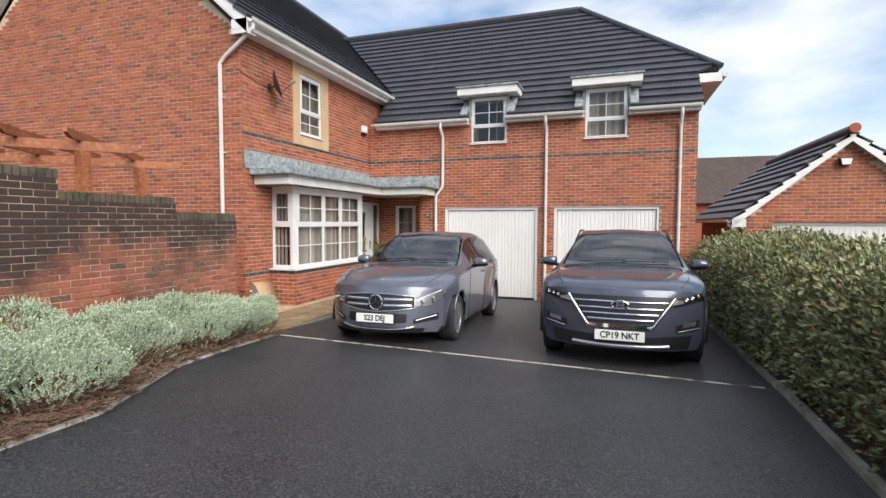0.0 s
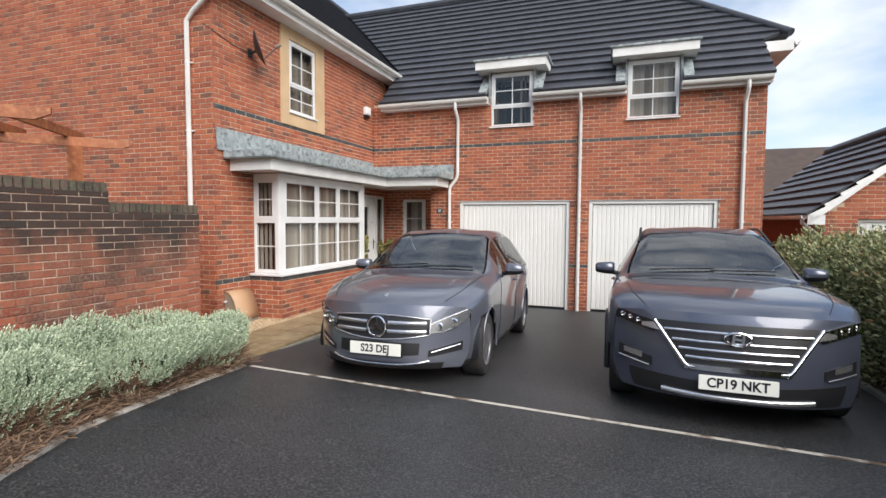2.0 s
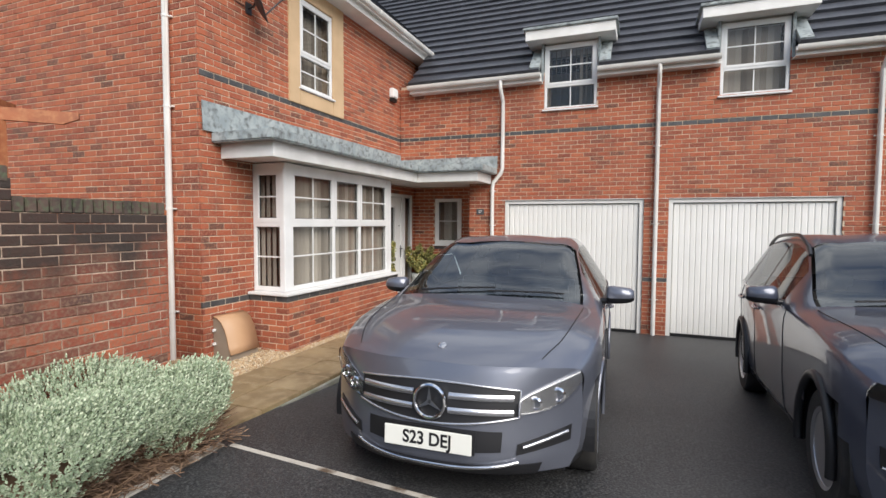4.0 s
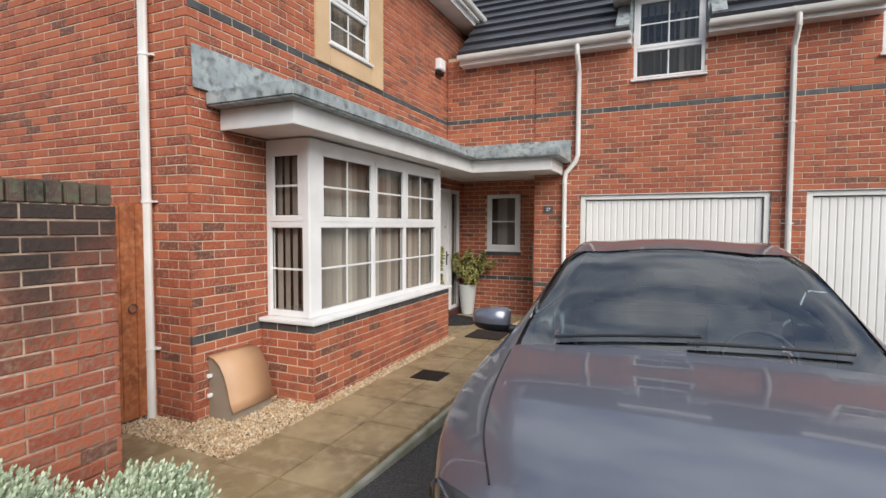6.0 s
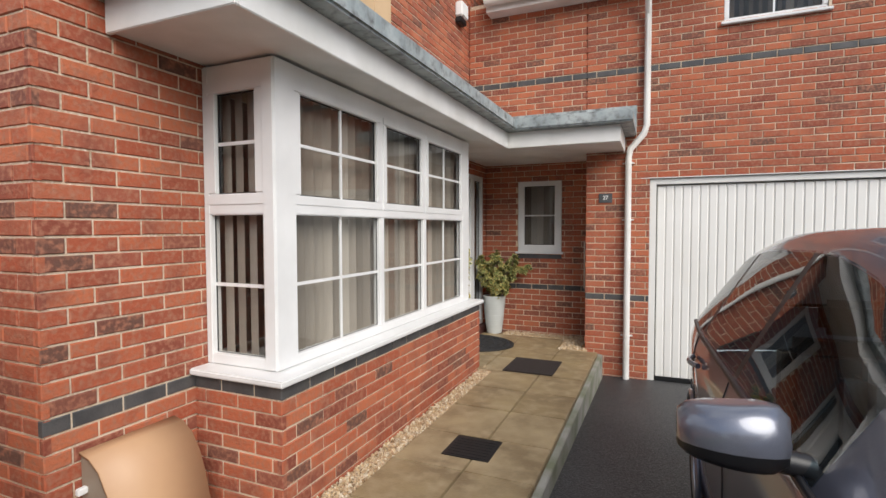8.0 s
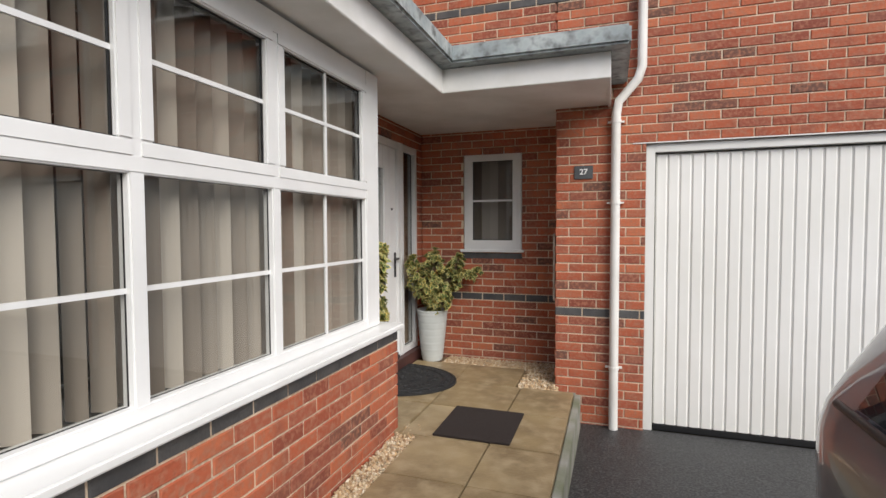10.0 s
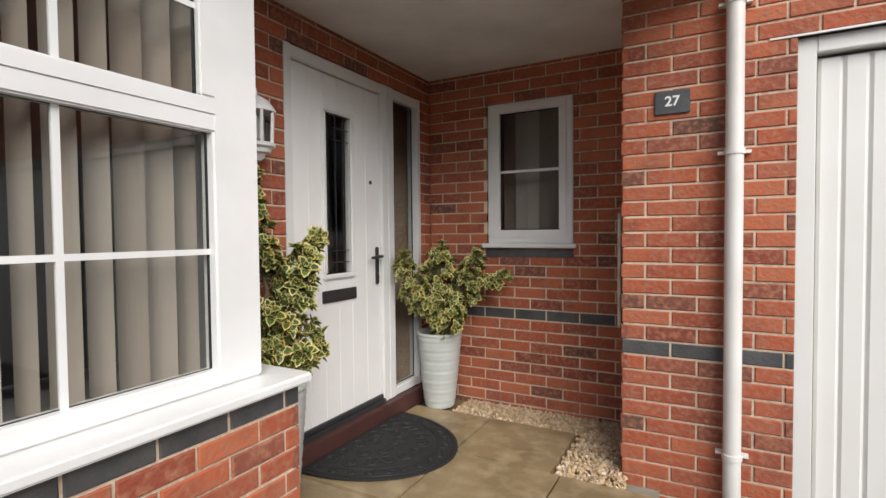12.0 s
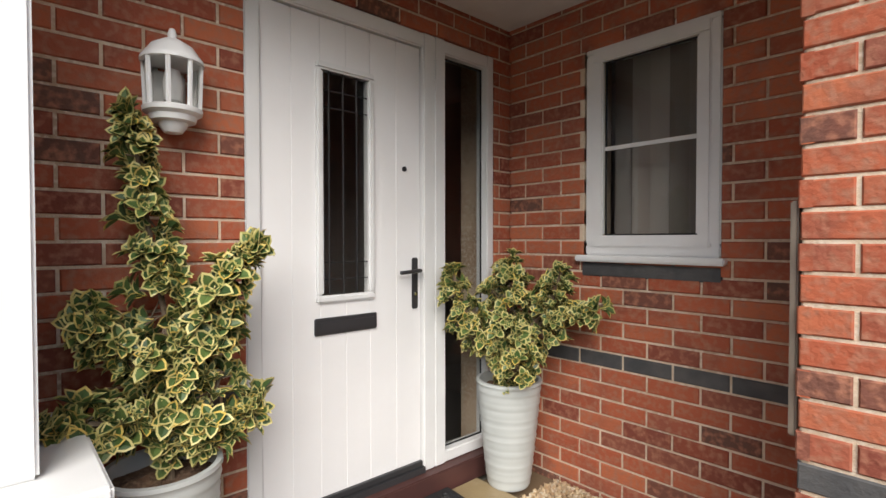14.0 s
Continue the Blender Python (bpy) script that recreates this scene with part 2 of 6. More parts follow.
def lettering(name, text, size, m, mat, parent=None, depth=0.002, stretch=1.0):
    cu = bpy.data.curves.new(name, "FONT")
    cu.body, cu.size, cu.extrude, cu.align_x, cu.align_y = text, size, depth, "CENTER", "CENTER"
    cu.offset = size * 0.022
    tmp = new(name + "_tmp", cu)
    dg = bpy.context.evaluated_depsgraph_get()
    me = bpy.data.meshes.new_from_object(tmp.evaluated_get(dg))
    bpy.data.objects.remove(tmp)
    me.transform(m @ Matrix.Diagonal((stretch, 1, 1, 1)))
    me.materials.clear()
    me.materials.append(mat)
    ob = new(name, me)
    if parent:
        ob.parent = parent
    return ob


COURSE, LONG = 0.075, 0.225
NEAR = []


def brick_mesh(length, height, mat, name="brick"):
    """A brick, its face towards -y, edges slightly worn; u along x, its back open."""
    l, h, c, d = length / 2, height / 2, 0.004, 0.012
    v = [(-l, 0.03, -h), (l, 0.03, -h), (l, 0.03, h), (-l, 0.03, h), (-l, c, -h), (l, c, -h), (l, c, h), (-l, c, h),
         (-l + c, 0, -h + c), (l - c, 0, -h + c), (l - c, 0, h - c), (-l + c, 0, h - c)]
    f = [(0, 1, 5, 4), (1, 2, 6, 5), (2, 3, 7, 6), (3, 0, 4, 7), (4, 5, 9, 8), (5, 6, 10, 9), (6, 7, 11, 10), (7, 4, 8, 11), (8, 9, 10, 11)]
    me = bpy.data.meshes.new(name)
    me.from_pydata(v, [], f)
    me.materials.append(mat)
    return me, v, f


def brick_wall(name, label, origin, udir, width, z0, z1, holes=(), thick=0.2, top=None, near=None, brick=BRICK, dark=(), shift=0.0, core=MORTAR):
    """A brick wall. udir runs along the face with the face to its right hand; holes: u0, u1, z0, z1; top(u): the upper limit;
    near: u0, u1, z0, z1 of the stretch whose whole bricks are objects; dark: courses (z ranges) of blue brick."""
    o, u = Vector((*origin, 0)), Vector((*udir, 0)).normalized()
    n = Vector((u.y, -u.x, 0))
    # core, split at the holes' edges
    us = sorted({0.012, width - 0.012, *[min(max(h[i], 0.012), width - 0.012) for h in holes for i in (0, 1)]})
    zs = sorted({z0, z1, *[min(max(h[i], z0), z1) for h in holes for i in (2, 3)]})
    b = Mesh()
    inset = 0.007
    for a, c in zip(us, us[1:]):
        for p, q in zip(zs, zs[1:]):
            mu, mz = (a + c) / 2, (p + q) / 2
            if c - a < 1e-5 or q - p < 1e-5 or any(h[0] < mu < h[1] and h[2] < mz < h[3] for h in holes):
                continue
            if top and top(a) <= p and top(c) <= p and top(mu) <= p:
                continue
            if top and min(top(a), top(c)) < q:
                mid = [k for k in np.linspace(a, c, 41)]
                poly = [o + u * a + Vector((0, 0, p)), o + u * c + Vector((0, 0, p))] + [o + u * k + Vector((0, 0, max(p, min(q, top(k))))) for k in mid[::-1]]
            else:
                poly = [o + u * a + Vector((0, 0, p)), o + u * c + Vector((0, 0, p)), o + u * c + Vector((0, 0, q)), o + u * a + Vector((0, 0, q))]
            b.prism([p_ - n * inset for p_ in poly], -n * thick, core)
    wall = tagged(b.made(name), label, "wall", kind="structure")
    face = Matrix.Translation(o) @ Matrix(((u.x, -n.x, 0, 0), (u.y, -n.y, 0, 0), (0, 0, 1, 0), (0, 0, 0, 1)))
    full, fv, ff = brick_mesh(0.215, 0.065, brick)
    full_d, _, _ = brick_mesh(0.215, 0.065, BLUE_BRICK, "blue_brick")
    many = Mesh()
    rng = random.Random(hash((round(o.x, 2), round(o.y, 2), round(width, 2))) % 9999)
    for k in range(math.floor(z0 / COURSE), math.ceil(z1 / COURSE)):
        zc = k * COURSE + 0.0375
        if zc - 0.03 < z0 or zc + 0.03 > z1 + 0.02:
            continue
        is_dark = any(p < zc < q for p, q in dark)
        mat = BLUE_BRICK if is_dark else brick
        off = (0.1125 if k % 2 else 0.0) + shift
        i = math.floor(-off / LONG) - 1
        while True:
            a = i * LONG + off
            i += 1
            if a > width:
                break
            spans = [(max(a + 0.005, 0.0), min(a + LONG - 0.005, width))]
            for h in holes:
                if h[2] < zc < h[3]:
                    nxt = []
                    for s, e in spans:
                        if e <= h[0] or s >= h[1]:
                            nxt.append((s, e))
                        else:
                            nxt += [(s, h[0])] if s < h[0] else []
                            nxt += [(h[1], e)] if e > h[1] else []
                    spans = nxt
            for s, e in spans:
                if e - s < 0.02:
                    continue
                mu = (s + e) / 2
                if top and zc + 0.04 > min(top(s), top(e)):
                    continue
                dz, dn = rng.uniform(-.0012, .0012), rng.uniform(-.0018, .0018)
                if e - s > 0.2149 and near and near[0] <= mu <= near[1] and near[2] <= zc <= near[3]:
                    NEAR.append((wall, full_d if is_dark else full, face @ pose(mu, dn, zc + dz, 0, 0, 0)))
                else:
                    l0 = 0.1075
                    l1 = (e - s) / 2
                    vs = [face @ Vector((mu + (x + (l1 - l0) * (1 if x > 0 else -1)), y + dn, zc + z + dz)) for x, y, z in fv]
                    many.add(vs, ff, mat)
    ob = many.made("brickwork", wall)
    tagged(ob, kind="stuff")
    return wall


# ---- plan ----
XW, YW, YG, YP = -6.43, 7.47, 12.47, 13.17      # wing side, wing front, garage front, porch back
XP, XE, XL = -4.94, 1.74, -14.0                 # pier edge, house end, wing's far side
BANDS = ((0.6, 0.675), (3.225, 3.30))


def ground_z(y):
    return 0.30 - 0.049 * y if y < 30 else -1.17


# ---- ground ----
g = Mesh()
R = 400.0
ys = [-R, -20, 14, 30, R]
for a, c in zip(ys, ys[1:]):
    za, zc = [0.30 - 0.049 * max(-20, min(14, q)) - 0.02 for q in (a, c)]
    g.add([(-R, a, za), (R, a, za), (R, c, zc), (-R, c, zc)], [(0, 1, 2, 3)], GRASS)
tagged(g.made("ground"), "rough green ground beyond the plots", "ground", kind="structure")

KERB_LINE = [(-2.9, -8.0), (-3.2, -2.0), (-3.5, 1.0), (-3.56, 2.0), (-3.62, 2.65), (-3.95, 3.3), (-4.26, 3.9), (-4.42, 4.8), (-4.52, 5.9)]


def kerb_x(y):
    return float(np.interp(y, [p[1] for p in KERB_LINE], [p[0] for p in KERB_LINE]))


d = Mesh()
rows_y = [-8 + 0.5 * i for i in range(42)]
vs, fs = [], []
for i, y in enumerate(rows_y):
    y = min(y, 12.62)
    x0 = kerb_x(y) if y < 5.9 else -4.74
    vs += [(x0, y, ground_z(y)), (1.72, y, ground_z(y))]
    if i:
        fs.append((2 * i - 2, 2 * i - 1, 2 * i + 1, 2 * i))
d.add(vs, fs, ASPHALT)
tagged(d.made("driveway"), "damp black tarmac driveway sloping to the garages", "driveway", kind="structure")
# road behind the camera
tagged(Mesh().add([(-60, -30, ground_z(-20) - .015), (60, -30, ground_z(-20) - .015), (60, -8, ground_z(-8) - .004), (-60, -8, ground_z(-8) - .004)], [(0, 1, 2, 3)], ASPHALT).made("road"), "dark tarmac road", "road", kind="structure")

# pale line across the drive
ln = Mesh()
pts = [(-4.49 + 5.9 * i / 20, 5.92 - 0.42 * i / 20) for i in range(21)]
for (xa, ya), (xb, yb) in zip(pts, pts[1:]):
    ln.prism([(xa, ya - .02, ground_z(ya) + .004), (xb, yb - .02, ground_z(yb) + .004), (xb, yb + .02, ground_z(yb) + .004), (xa, ya + .02, ground_z(ya) + .004)], (0, 0, -0.05), LINE)
tagged(ln.made("trim"), "pale concrete edging strip set flush in tarmac", "edging", kind="structure")
kb = Mesh()
rr = [(1.2, -4.0), (1.3, 1.0), (1.4, 3.34), (1.5, 5.17), (1.63, 10.86), (1.7, 12.3)]
for (xa, ya), (xb, yb) in zip(rr, rr[1:]):
    kb.prism([(xa, ya, ground_z(ya) + .05), (xa + .06, ya, ground_z(ya) + .05), (xb + .06, yb, ground_z(yb) + .05), (xb, yb, ground_z(yb) + .05)], (0, 0, -0.12), KERB)
tagged(kb.made("kerb"), "weathered concrete edging kerb below the hedge", "kerb", kind="structure")
kl = Mesh()
for (xa, ya), (xb, yb) in zip(KERB_LINE, KERB_LINE[1:]):
    n_ = max(1, round((yb - ya) / .6)) if ya > -2 else 1
    for i in range(n_):
        t0, t1 = i / n_, (i + .97) / n_
        p, q = (xa + (xb - xa) * t0, ya + (yb - ya) * t0), (xa + (xb - xa) * t1, ya + (yb - ya) * t1)
        kl.prism([(p[0] - .055, p[1], ground_z(p[1]) + .02), (p[0], p[1], ground_z(p[1]) + .012), (q[0], q[1], ground_z(q[1]) + .012), (q[0] - .055, q[1], ground_z(q[1]) + .02)], (0, 0, -.1), LINE)
tagged(kl.made("kerb"), "pale curved concrete edging beside the planting bed", "kerb", kind="structure")
bed = Mesh()
vs, fs = [], []
by = [-8 + .3 * i for i in range(47)]
for i, y in enumerate(by):
    for j in range(9):
        t = j / 8
        x = kerb_x(y) - .05 + (-5.6 - kerb_x(y) + .05) * t
        vs.append((x, y, ground_z(y) + .01 + .1 * math.sin(math.pi * min(1, t * 1.3)) * (.6 + .4 * noise.noise((x * 3, y * 3, 0)))))
    if i:
        for j in range(8):
            k = (i - 1) * 9 + j
            fs.append((k, k + 9, k + 10, k + 1))
bed.add(vs, fs, SOIL)
tagged(bed.made("planting_bed", smooth=60), "brown soil planting bed with dead stems", "flower bed", kind="structure")
tagged(Mesh().box((1.5, -8, -.6), (2.0, 12.6, -.5), SOIL).prism([(1.46, -8, ground_z(-8)), (4.2, -8, ground_z(-8)), (4.2, 12.6, ground_z(12.6)), (1.7, 12.6, ground_z(12.6))], (0, 0, -.1), SOIL).made("hedge_bed"), "bare brown soil under the hedge", "flower bed", kind="structure")

# ---- house walls ----
HIP_Z, ROOF_T = 5.17, math.tan(radians(42))
APEX_X = (XW + XL) / 2


def wing_top(u):
    x = XL + u
    return 5.05 + ROOF_T * min(x - XL, XW - x)


# wing front gable wall
brick_wall("wall_wing_front", "red brick gable wall of the house", (XL, YW), (1, 0), XW - XL, -0.2, 8.6, top=wing_top, thick=.25, dark=(), near=(6.2, 7.6, 0.0, 2.6), shift=.0)
# wing side wall, with bay opening, door and upper window
BAY0, BAY1 = 8.25, 11.14
DOOR0, DOOR1 = 11.72, 13.05
holes_side = [(BAY0 - YW + .12, BAY1 - YW - .05, 0.68, 2.3), (DOOR0 - YW, DOOR1 - YW, -0.2, 2.19), (9.24 - YW, 10.06 - YW, 3.53, 4.8)]
brick_wall("wall_wing_side", "red brick side wall of the house with blue brick bands", (XW, YW), (0, 1), 13.42 - YW, -0.2, 5.1, holes=holes_side, thick=.25, dark=BANDS,
           near=(0.0, 0.9, 0.0, 2.6), shift=.1125)
# garage front
G1, G2 = (-4.23, -1.79), (-1.40, 1.0)
W1, W2 = (-3.52, -2.60), (-0.70, 0.25)
gh = [(G1[0] - XP, G1[1] - XP, -.5, 2.02), (G2[0] - XP, G2[1] - XP, -.5, 2.02), (W1[0] - XP, W1[1] - XP, 3.65, 4.6), (W2[0] - XP, W2[1] - XP, 3.65, 4.6)]
brick_wall("wall_garage_front", "red brick garage wall with two garage openings", (XP, YG), (1, 0), XE - XP, -0.4, 4.32, holes=gh, thick=.7, dark=BANDS, near=(0.0, 0.75, -.3, 2.4))
brick_wall("wall_porch_upper", "red brick wall above the porch", (XW + .005, YG), (1, 0), XP - XW - .005, 2.40, 4.32, thick=.25, dark=BANDS, shift=.08)
brick_wall("wall_porch_back", "shaded red brick wall of the porch", (XW, YP), (1, 0), XP - XW, -.2, 2.4, holes=[(-5.96 - XW, -5.345 - XW, 1.11, 2.13)], thick=.25, dark=((.6, .675),), near=(0, 1.5, 0, 2.4))
brick_wall("wall_pier_side", "red brick return of the porch pier", (XP, YP), (0, -1), YP - YG, -.2, 2.4, thick=.05, dark=((.6, .675),))
brick_wall("wall_east", "red brick end wall of the house", (XE, YG), (0, 1), 8.0, -.5, 5.1, thick=.25, top=lambda u: min(5.1, 4.3 + u * .9), dark=())
rest = Mesh()
rest.box((XL, YW + .3, -.5), (XL + .25, 20.5, 5.0), BRICK)
rest.box((XL, 20.4, -.5), (XE, 20.6, 5.0), BRICK)
tagged(rest.made("wall_rear"), "plain brick rear walls of the house", "wall", kind="structure")
inner = Mesh()
inner.box((XL + .3, 14.2, -.4), (XW - .3, 14.3, 5), ROOM).box((XW - 3.2, YW + .35, -.4), (XW - 3.1, 14.2, 5), ROOM)
inner.box((XW - 3.1, YW + .3, 2.45), (XW - .26, 14.2, 2.6), ROOM).box((XW - 3.1, YW + .3, -.3), (XW - .26, 14.2, -.2), ROOM)
inner.box((XP - 1.9, 15.0, -.4), (XE - .3, 15.1, 5), ROOM).box((XW, 13.43, 2.3), (XE - .3, 15, 2.42), ROOM)
tagged(inner.made("wall_inner"), "plain plaster inner walls", "wall", kind="structure")


# ---- roofs ----
def tiled(name, label, corner, along, up, width, length, mat=TILE, clip=None, gaps=(), step=0.33):
    """A slope laid in overlapping courses. corner: the eave's end; along: eave direction; up: unit vector up the slope; clip(s): start and end along the eave at distance s."""
    b = Mesh()
    c, a, w = Vector(corner), Vector(along).normalized(), Vector(up).normalized()
    n = a.cross(w)
    k = math.ceil(length / step)
    for i in range(k):
        s0, s1 = i * step, min((i + 1) * step + .02, length)
        u0, u1 = clip(s0) if clip else (0, width)
        v0, v1 = clip(min(s1, length)) if clip else (0, width)
        if u1 - u0 < .02:
            continue
        p = lambda uu, ss, h: c + a * uu + w * ss + n * h
        v1 = max(v1, v0 + .01)
        cuts = [g_ for g_ in gaps if s0 < g_[2] - .05]
        lo = [(u0, v0)] + [(g_[1], g_[1]) for g_ in cuts]
        hi = [(g_[0], g_[0]) for g_ in cuts] + [(u1, v1)]
        for (p0, q0), (p1, q1) in zip(lo, hi):
            b.prism([p(p0, s0, 0), p(p1, s0, 0), p(q1, s1, -.055), p(q0, s1, -.055)], n * .06, mat)
    ob = b.made(name)
    return tagged(ob, label, "roof", kind="structure")


ct, st = math.cos(radians(42)), math.sin(radians(42))
EY, EZ = 12.22, 4.27
RY = 16.8
RL = (RY - EY) / ct
HIPX, HIPY = 2.3, 13.35
s_hip = (HIPY - EY) / ct


def front_clip(s):
    y = EY + s * ct
    right = XE + .06 if s < s_hip else HIPX - (y - HIPY)
    # valley against the wing's slope
    z = EZ + s * st
    left = XW + .30 if z < 5.3 else XW + .30 - (z - 5.3) / ROOF_T
    return left - (-11), right - (-11)


tiled("roof_garage", "dark grey concrete tiled roof of the house", (-11, EY, EZ), (1, 0, 0), (0, ct, st), 13, RL, clip=front_clip, gaps=[(w_[0] - .05 + 11, w_[1] + .05 + 11, 1.0) for w_ in (W1, W2)])
tiled("roof_hip", "dark tiled hipped end of the roof", (HIPX, HIPY, EZ + s_hip * st), (0, 1, 0), (-ct, 0, st), 7, 3.5 / ct, clip=lambda s: (s * ct, 7 - s * ct))
tiled("roof_garage_rear", "dark tiled rear slope of the roof", (HIPX, 2 * RY - EY, EZ), (-1, 0, 0), (0, -ct, st), 13, RL, clip=lambda s: (.5 if s < s_hip else (s - s_hip) * ct, 12))
WEX, WEZ = XW + .32, 5.20
WL = (WEX - APEX_X) / ct
tiled("roof_wing", "dark grey concrete tiled roof of the front wing", (WEX, YW - .22, WEZ), (0, 1, 0), (-ct, 0, st), 12, WL)
tiled("roof_wing_far", "dark grey concrete tiled roof of the front wing", (2 * APEX_X - WEX, YW - .22 + 12, WEZ), (0, -1, 0), (ct, 0, st), 12, WL)
rid = Mesh()
rid.tube([(APEX_X - .2, RY, EZ + RL * st + .03), (HIPX - 3.5, RY, EZ + RL * st + .03)], .1, TILE, 10)
rid.tube([(HIPX - 3.45, RY - .05, EZ + RL * st + .03), (HIPX, HIPY, EZ + s_hip * st + .03)], .08, TILE, 10)
rid.tube([(APEX_X, YW - .25, WEZ + WL * st + .03), (APEX_X, 20, WEZ + WL * st + .03)], .1, TILE, 10)
tagged(rid.made("roof_ridge", smooth=50), "dark ridge and hip tiles", "roof", kind="structure")


def board(b, p, q, h, t, mat, side):
    """A board from p to q, h high downwards, t thick towards side."""
    p, q, s = Vector(p), Vector(q), Vector(side) * t
    b.prism([p, q, q - Vector((0, 0, h)), p - Vector((0, 0, h))], s, mat)


def gutter(name, pts):
    b = Mesh()
    pts = [Vector(p) for p in pts]
    prof = [(-.055, .03), (-.05, -.01), (-.03, -.04), (0, -.05), (.03, -.04), (.05, -.01), (.055, .03), (.045, .03), (.02, -.03), (-.02, -.03), (-.045, .03)]
    d_ = (pts[1] - pts[0]).normalized()
    side = d_.cross(Vector((0, 0, 1)))
    poly = [pts[0] + side * x + Vector((0, 0, z)) for x, z in prof]
    b.prism(poly, pts[1] - pts[0], PIPE)
    for i in range(1, max(2, int((pts[1] - pts[0]).length / .9))):
        c = pts[0] + d_ * .9 * i
        b.prism([c + side * x * 1.1 + Vector((0, 0, z * 1.1)) for x, z in prof], d_ * .05, PIPE)
    return tagged(b.made(name, smooth=40), "white plastic half-round gutter under the tiles", "gutter", kind="structure")


fb = Mesh()
board(fb, (XW + .3, YW - .2, 5.2), (XW + .3, 13.5, 5.2), .2, .025, FASCIA, (-1, 0, 0))
fb.box((XW - .05, YW - .2, 5.0), (XW + .28, 13.5, 5.02), FASCIA)
# barge boards of the gable
for sgn, xe in ((1, WEX), (-1, 2 * APEX_X - WEX)):
    p, q = Vector((xe, YW - .2, WEZ - .02)), Vector((APEX_X, YW - .2, WEZ + WL * st - .02))
    fb.prism([p, q, q - Vector((0, 0, .26)), p - Vector((0, 0, .26))], (0, .025, 0), FASCIA)
    fb.prism([p - Vector((0, 0, .25)), q - Vector((0, 0, .25)), q - Vector((0, -.22, .25)), p - Vector((0, -.22, .25))], (0, 0, .012), FASCIA)
fb.box((XW - .02, YW - .2, 4.93), (XW + .31, YW - .18, 5.18), FASCIA)
tagged(fb.made("fascia_wing"), "white fascia, soffit and barge boards", "fascia", kind="structure")
gutter("gutter_wing", [(XW + .39, YW - .2, 5.15), (XW + .39, 13.3, 5.15)])
fg = Mesh()
for a, c in ((XW + .3, W1[0] - .02), (W1[1] + .02, W2[0] - .02), (W2[1] + .02, XE + .02)):
    fg.box((a, 12.27, 4.12), (c, 12.295, 4.26), FASCIA)
    fg.box((a, 12.295, 4.12), (c, YG + .02, 4.135), FASCIA)
    gutter("gutter_garage", [(a, 12.21, 4.22), (c, 12.21, 4.22)])
fg.box((XE - .02, HIPY - .2, 4.92), (HIPX, 20, 4.94), FASCIA)
fg.box((HIPX - .03, HIPY - .15, 4.94), (HIPX, 20, 5.12), FASCIA)
fg.box((XE - .02, HIPY - .2, 4.92), (HIPX, HIPY - .17, 5.12), FASCIA)
fg.prism([(XE + .05, 12.25, 4.3), (XE + .05, HIPY, 5.2), (XE + .05, HIPY, 4.98), (XE + .05, 12.25, 4.12)], (-.03, 0, 0), FASCIA)
tagged(fg.made("fascia_garage"), "white fascia and soffit boards of the garage roof", "fascia", kind="structure")
gutter("gutter_east", [(HIPX + .06, HIPY - .2, 5.06), (HIPX + .06, 20, 5.06)])


def downpipe(pts, label, clips, face):
    b = Mesh()
    b.tube(pts, .036, PIPE, 14)
    for z in clips:
        x, y = pts[-1][0], pts[-1][1]
        b.tube([(x, y, z - .012), (x, y, z + .012)], .041, PIPE, 14)
        if face == "y":
            b.box((x - .065, y + .02, z - .007), (x + .065, y + .05, z + .007), PIPE)
        else:
            b.box((x - .05, y - .085, z - .012), (x - .02, y + .085, z + .012), PIPE)
    ob = b.made("drainpipe", smooth=40)
    return tagged(ob, label, "drainpipe", group="drainpipes")


downpipe([(XW + .38, YW - .12, 5.12), (XW + .38, YW - .12, 5.02), (XW - .30, YW - .055, 4.62), (XW - .42, YW - .055, 4.5), (XW - .42, YW - .055, -.02)], "white plastic drainpipe on the brick gable wall", (.55, 1.74, 2.9, 3.9), "y")
downpipe([(-4.27, 12.21, 4.2), (-4.27, 12.21, 4.05), (-4.27, YG - .055, 3.85), (-4.27, YG - .055, 2.62), (-4.30, YG - .055, 2.52), (-4.44, YG - .055, 2.36), (-4.46, YG - .055, 2.26), (-4.46, YG - .055, ground_z(12.4))], "white plastic drainpipe beside the porch", (.2, 1.55, 2.2), "y")
downpipe([(-1.6, 12.21, 4.2), (-1.6, 12.21, 4.05), (-1.6, YG - .055, 3.85), (-1.6, YG - .055, ground_z(12.4))], "white plastic drainpipe between the garage doors", (.3, 1.6, 2.9), "y")
downpipe([(1.38, 12.21, 4.2), (1.38, 12.21, 4.05), (1.38, YG - .055, 3.85), (1.38, YG - .055, ground_z(12.4))], "white plastic drainpipe near the house corner", (.3, 1.6, 2.9), "y")


# ---- windows and doors ----
def frame_rect(b, o, u, w, h, t, depth, n, mat=UPVC, bevel=.006):
    """A rectangular frame in the plane of u and z from corner o; n points out."""
    o, u, n = Vector(o), Vector(u), Vector(n)
    for (a0, a1, c0, c1) in ((0, w, 0, t), (0, w, h - t, h), (0, t, t, h - t), (w - t, w, t, h - t)):
        p = o + u * a0 + Vector((0, 0, c0))
        q = o + u * a1 + Vector((0, 0, c1)) + n * depth
        b.box(p, q, mat, bevel)


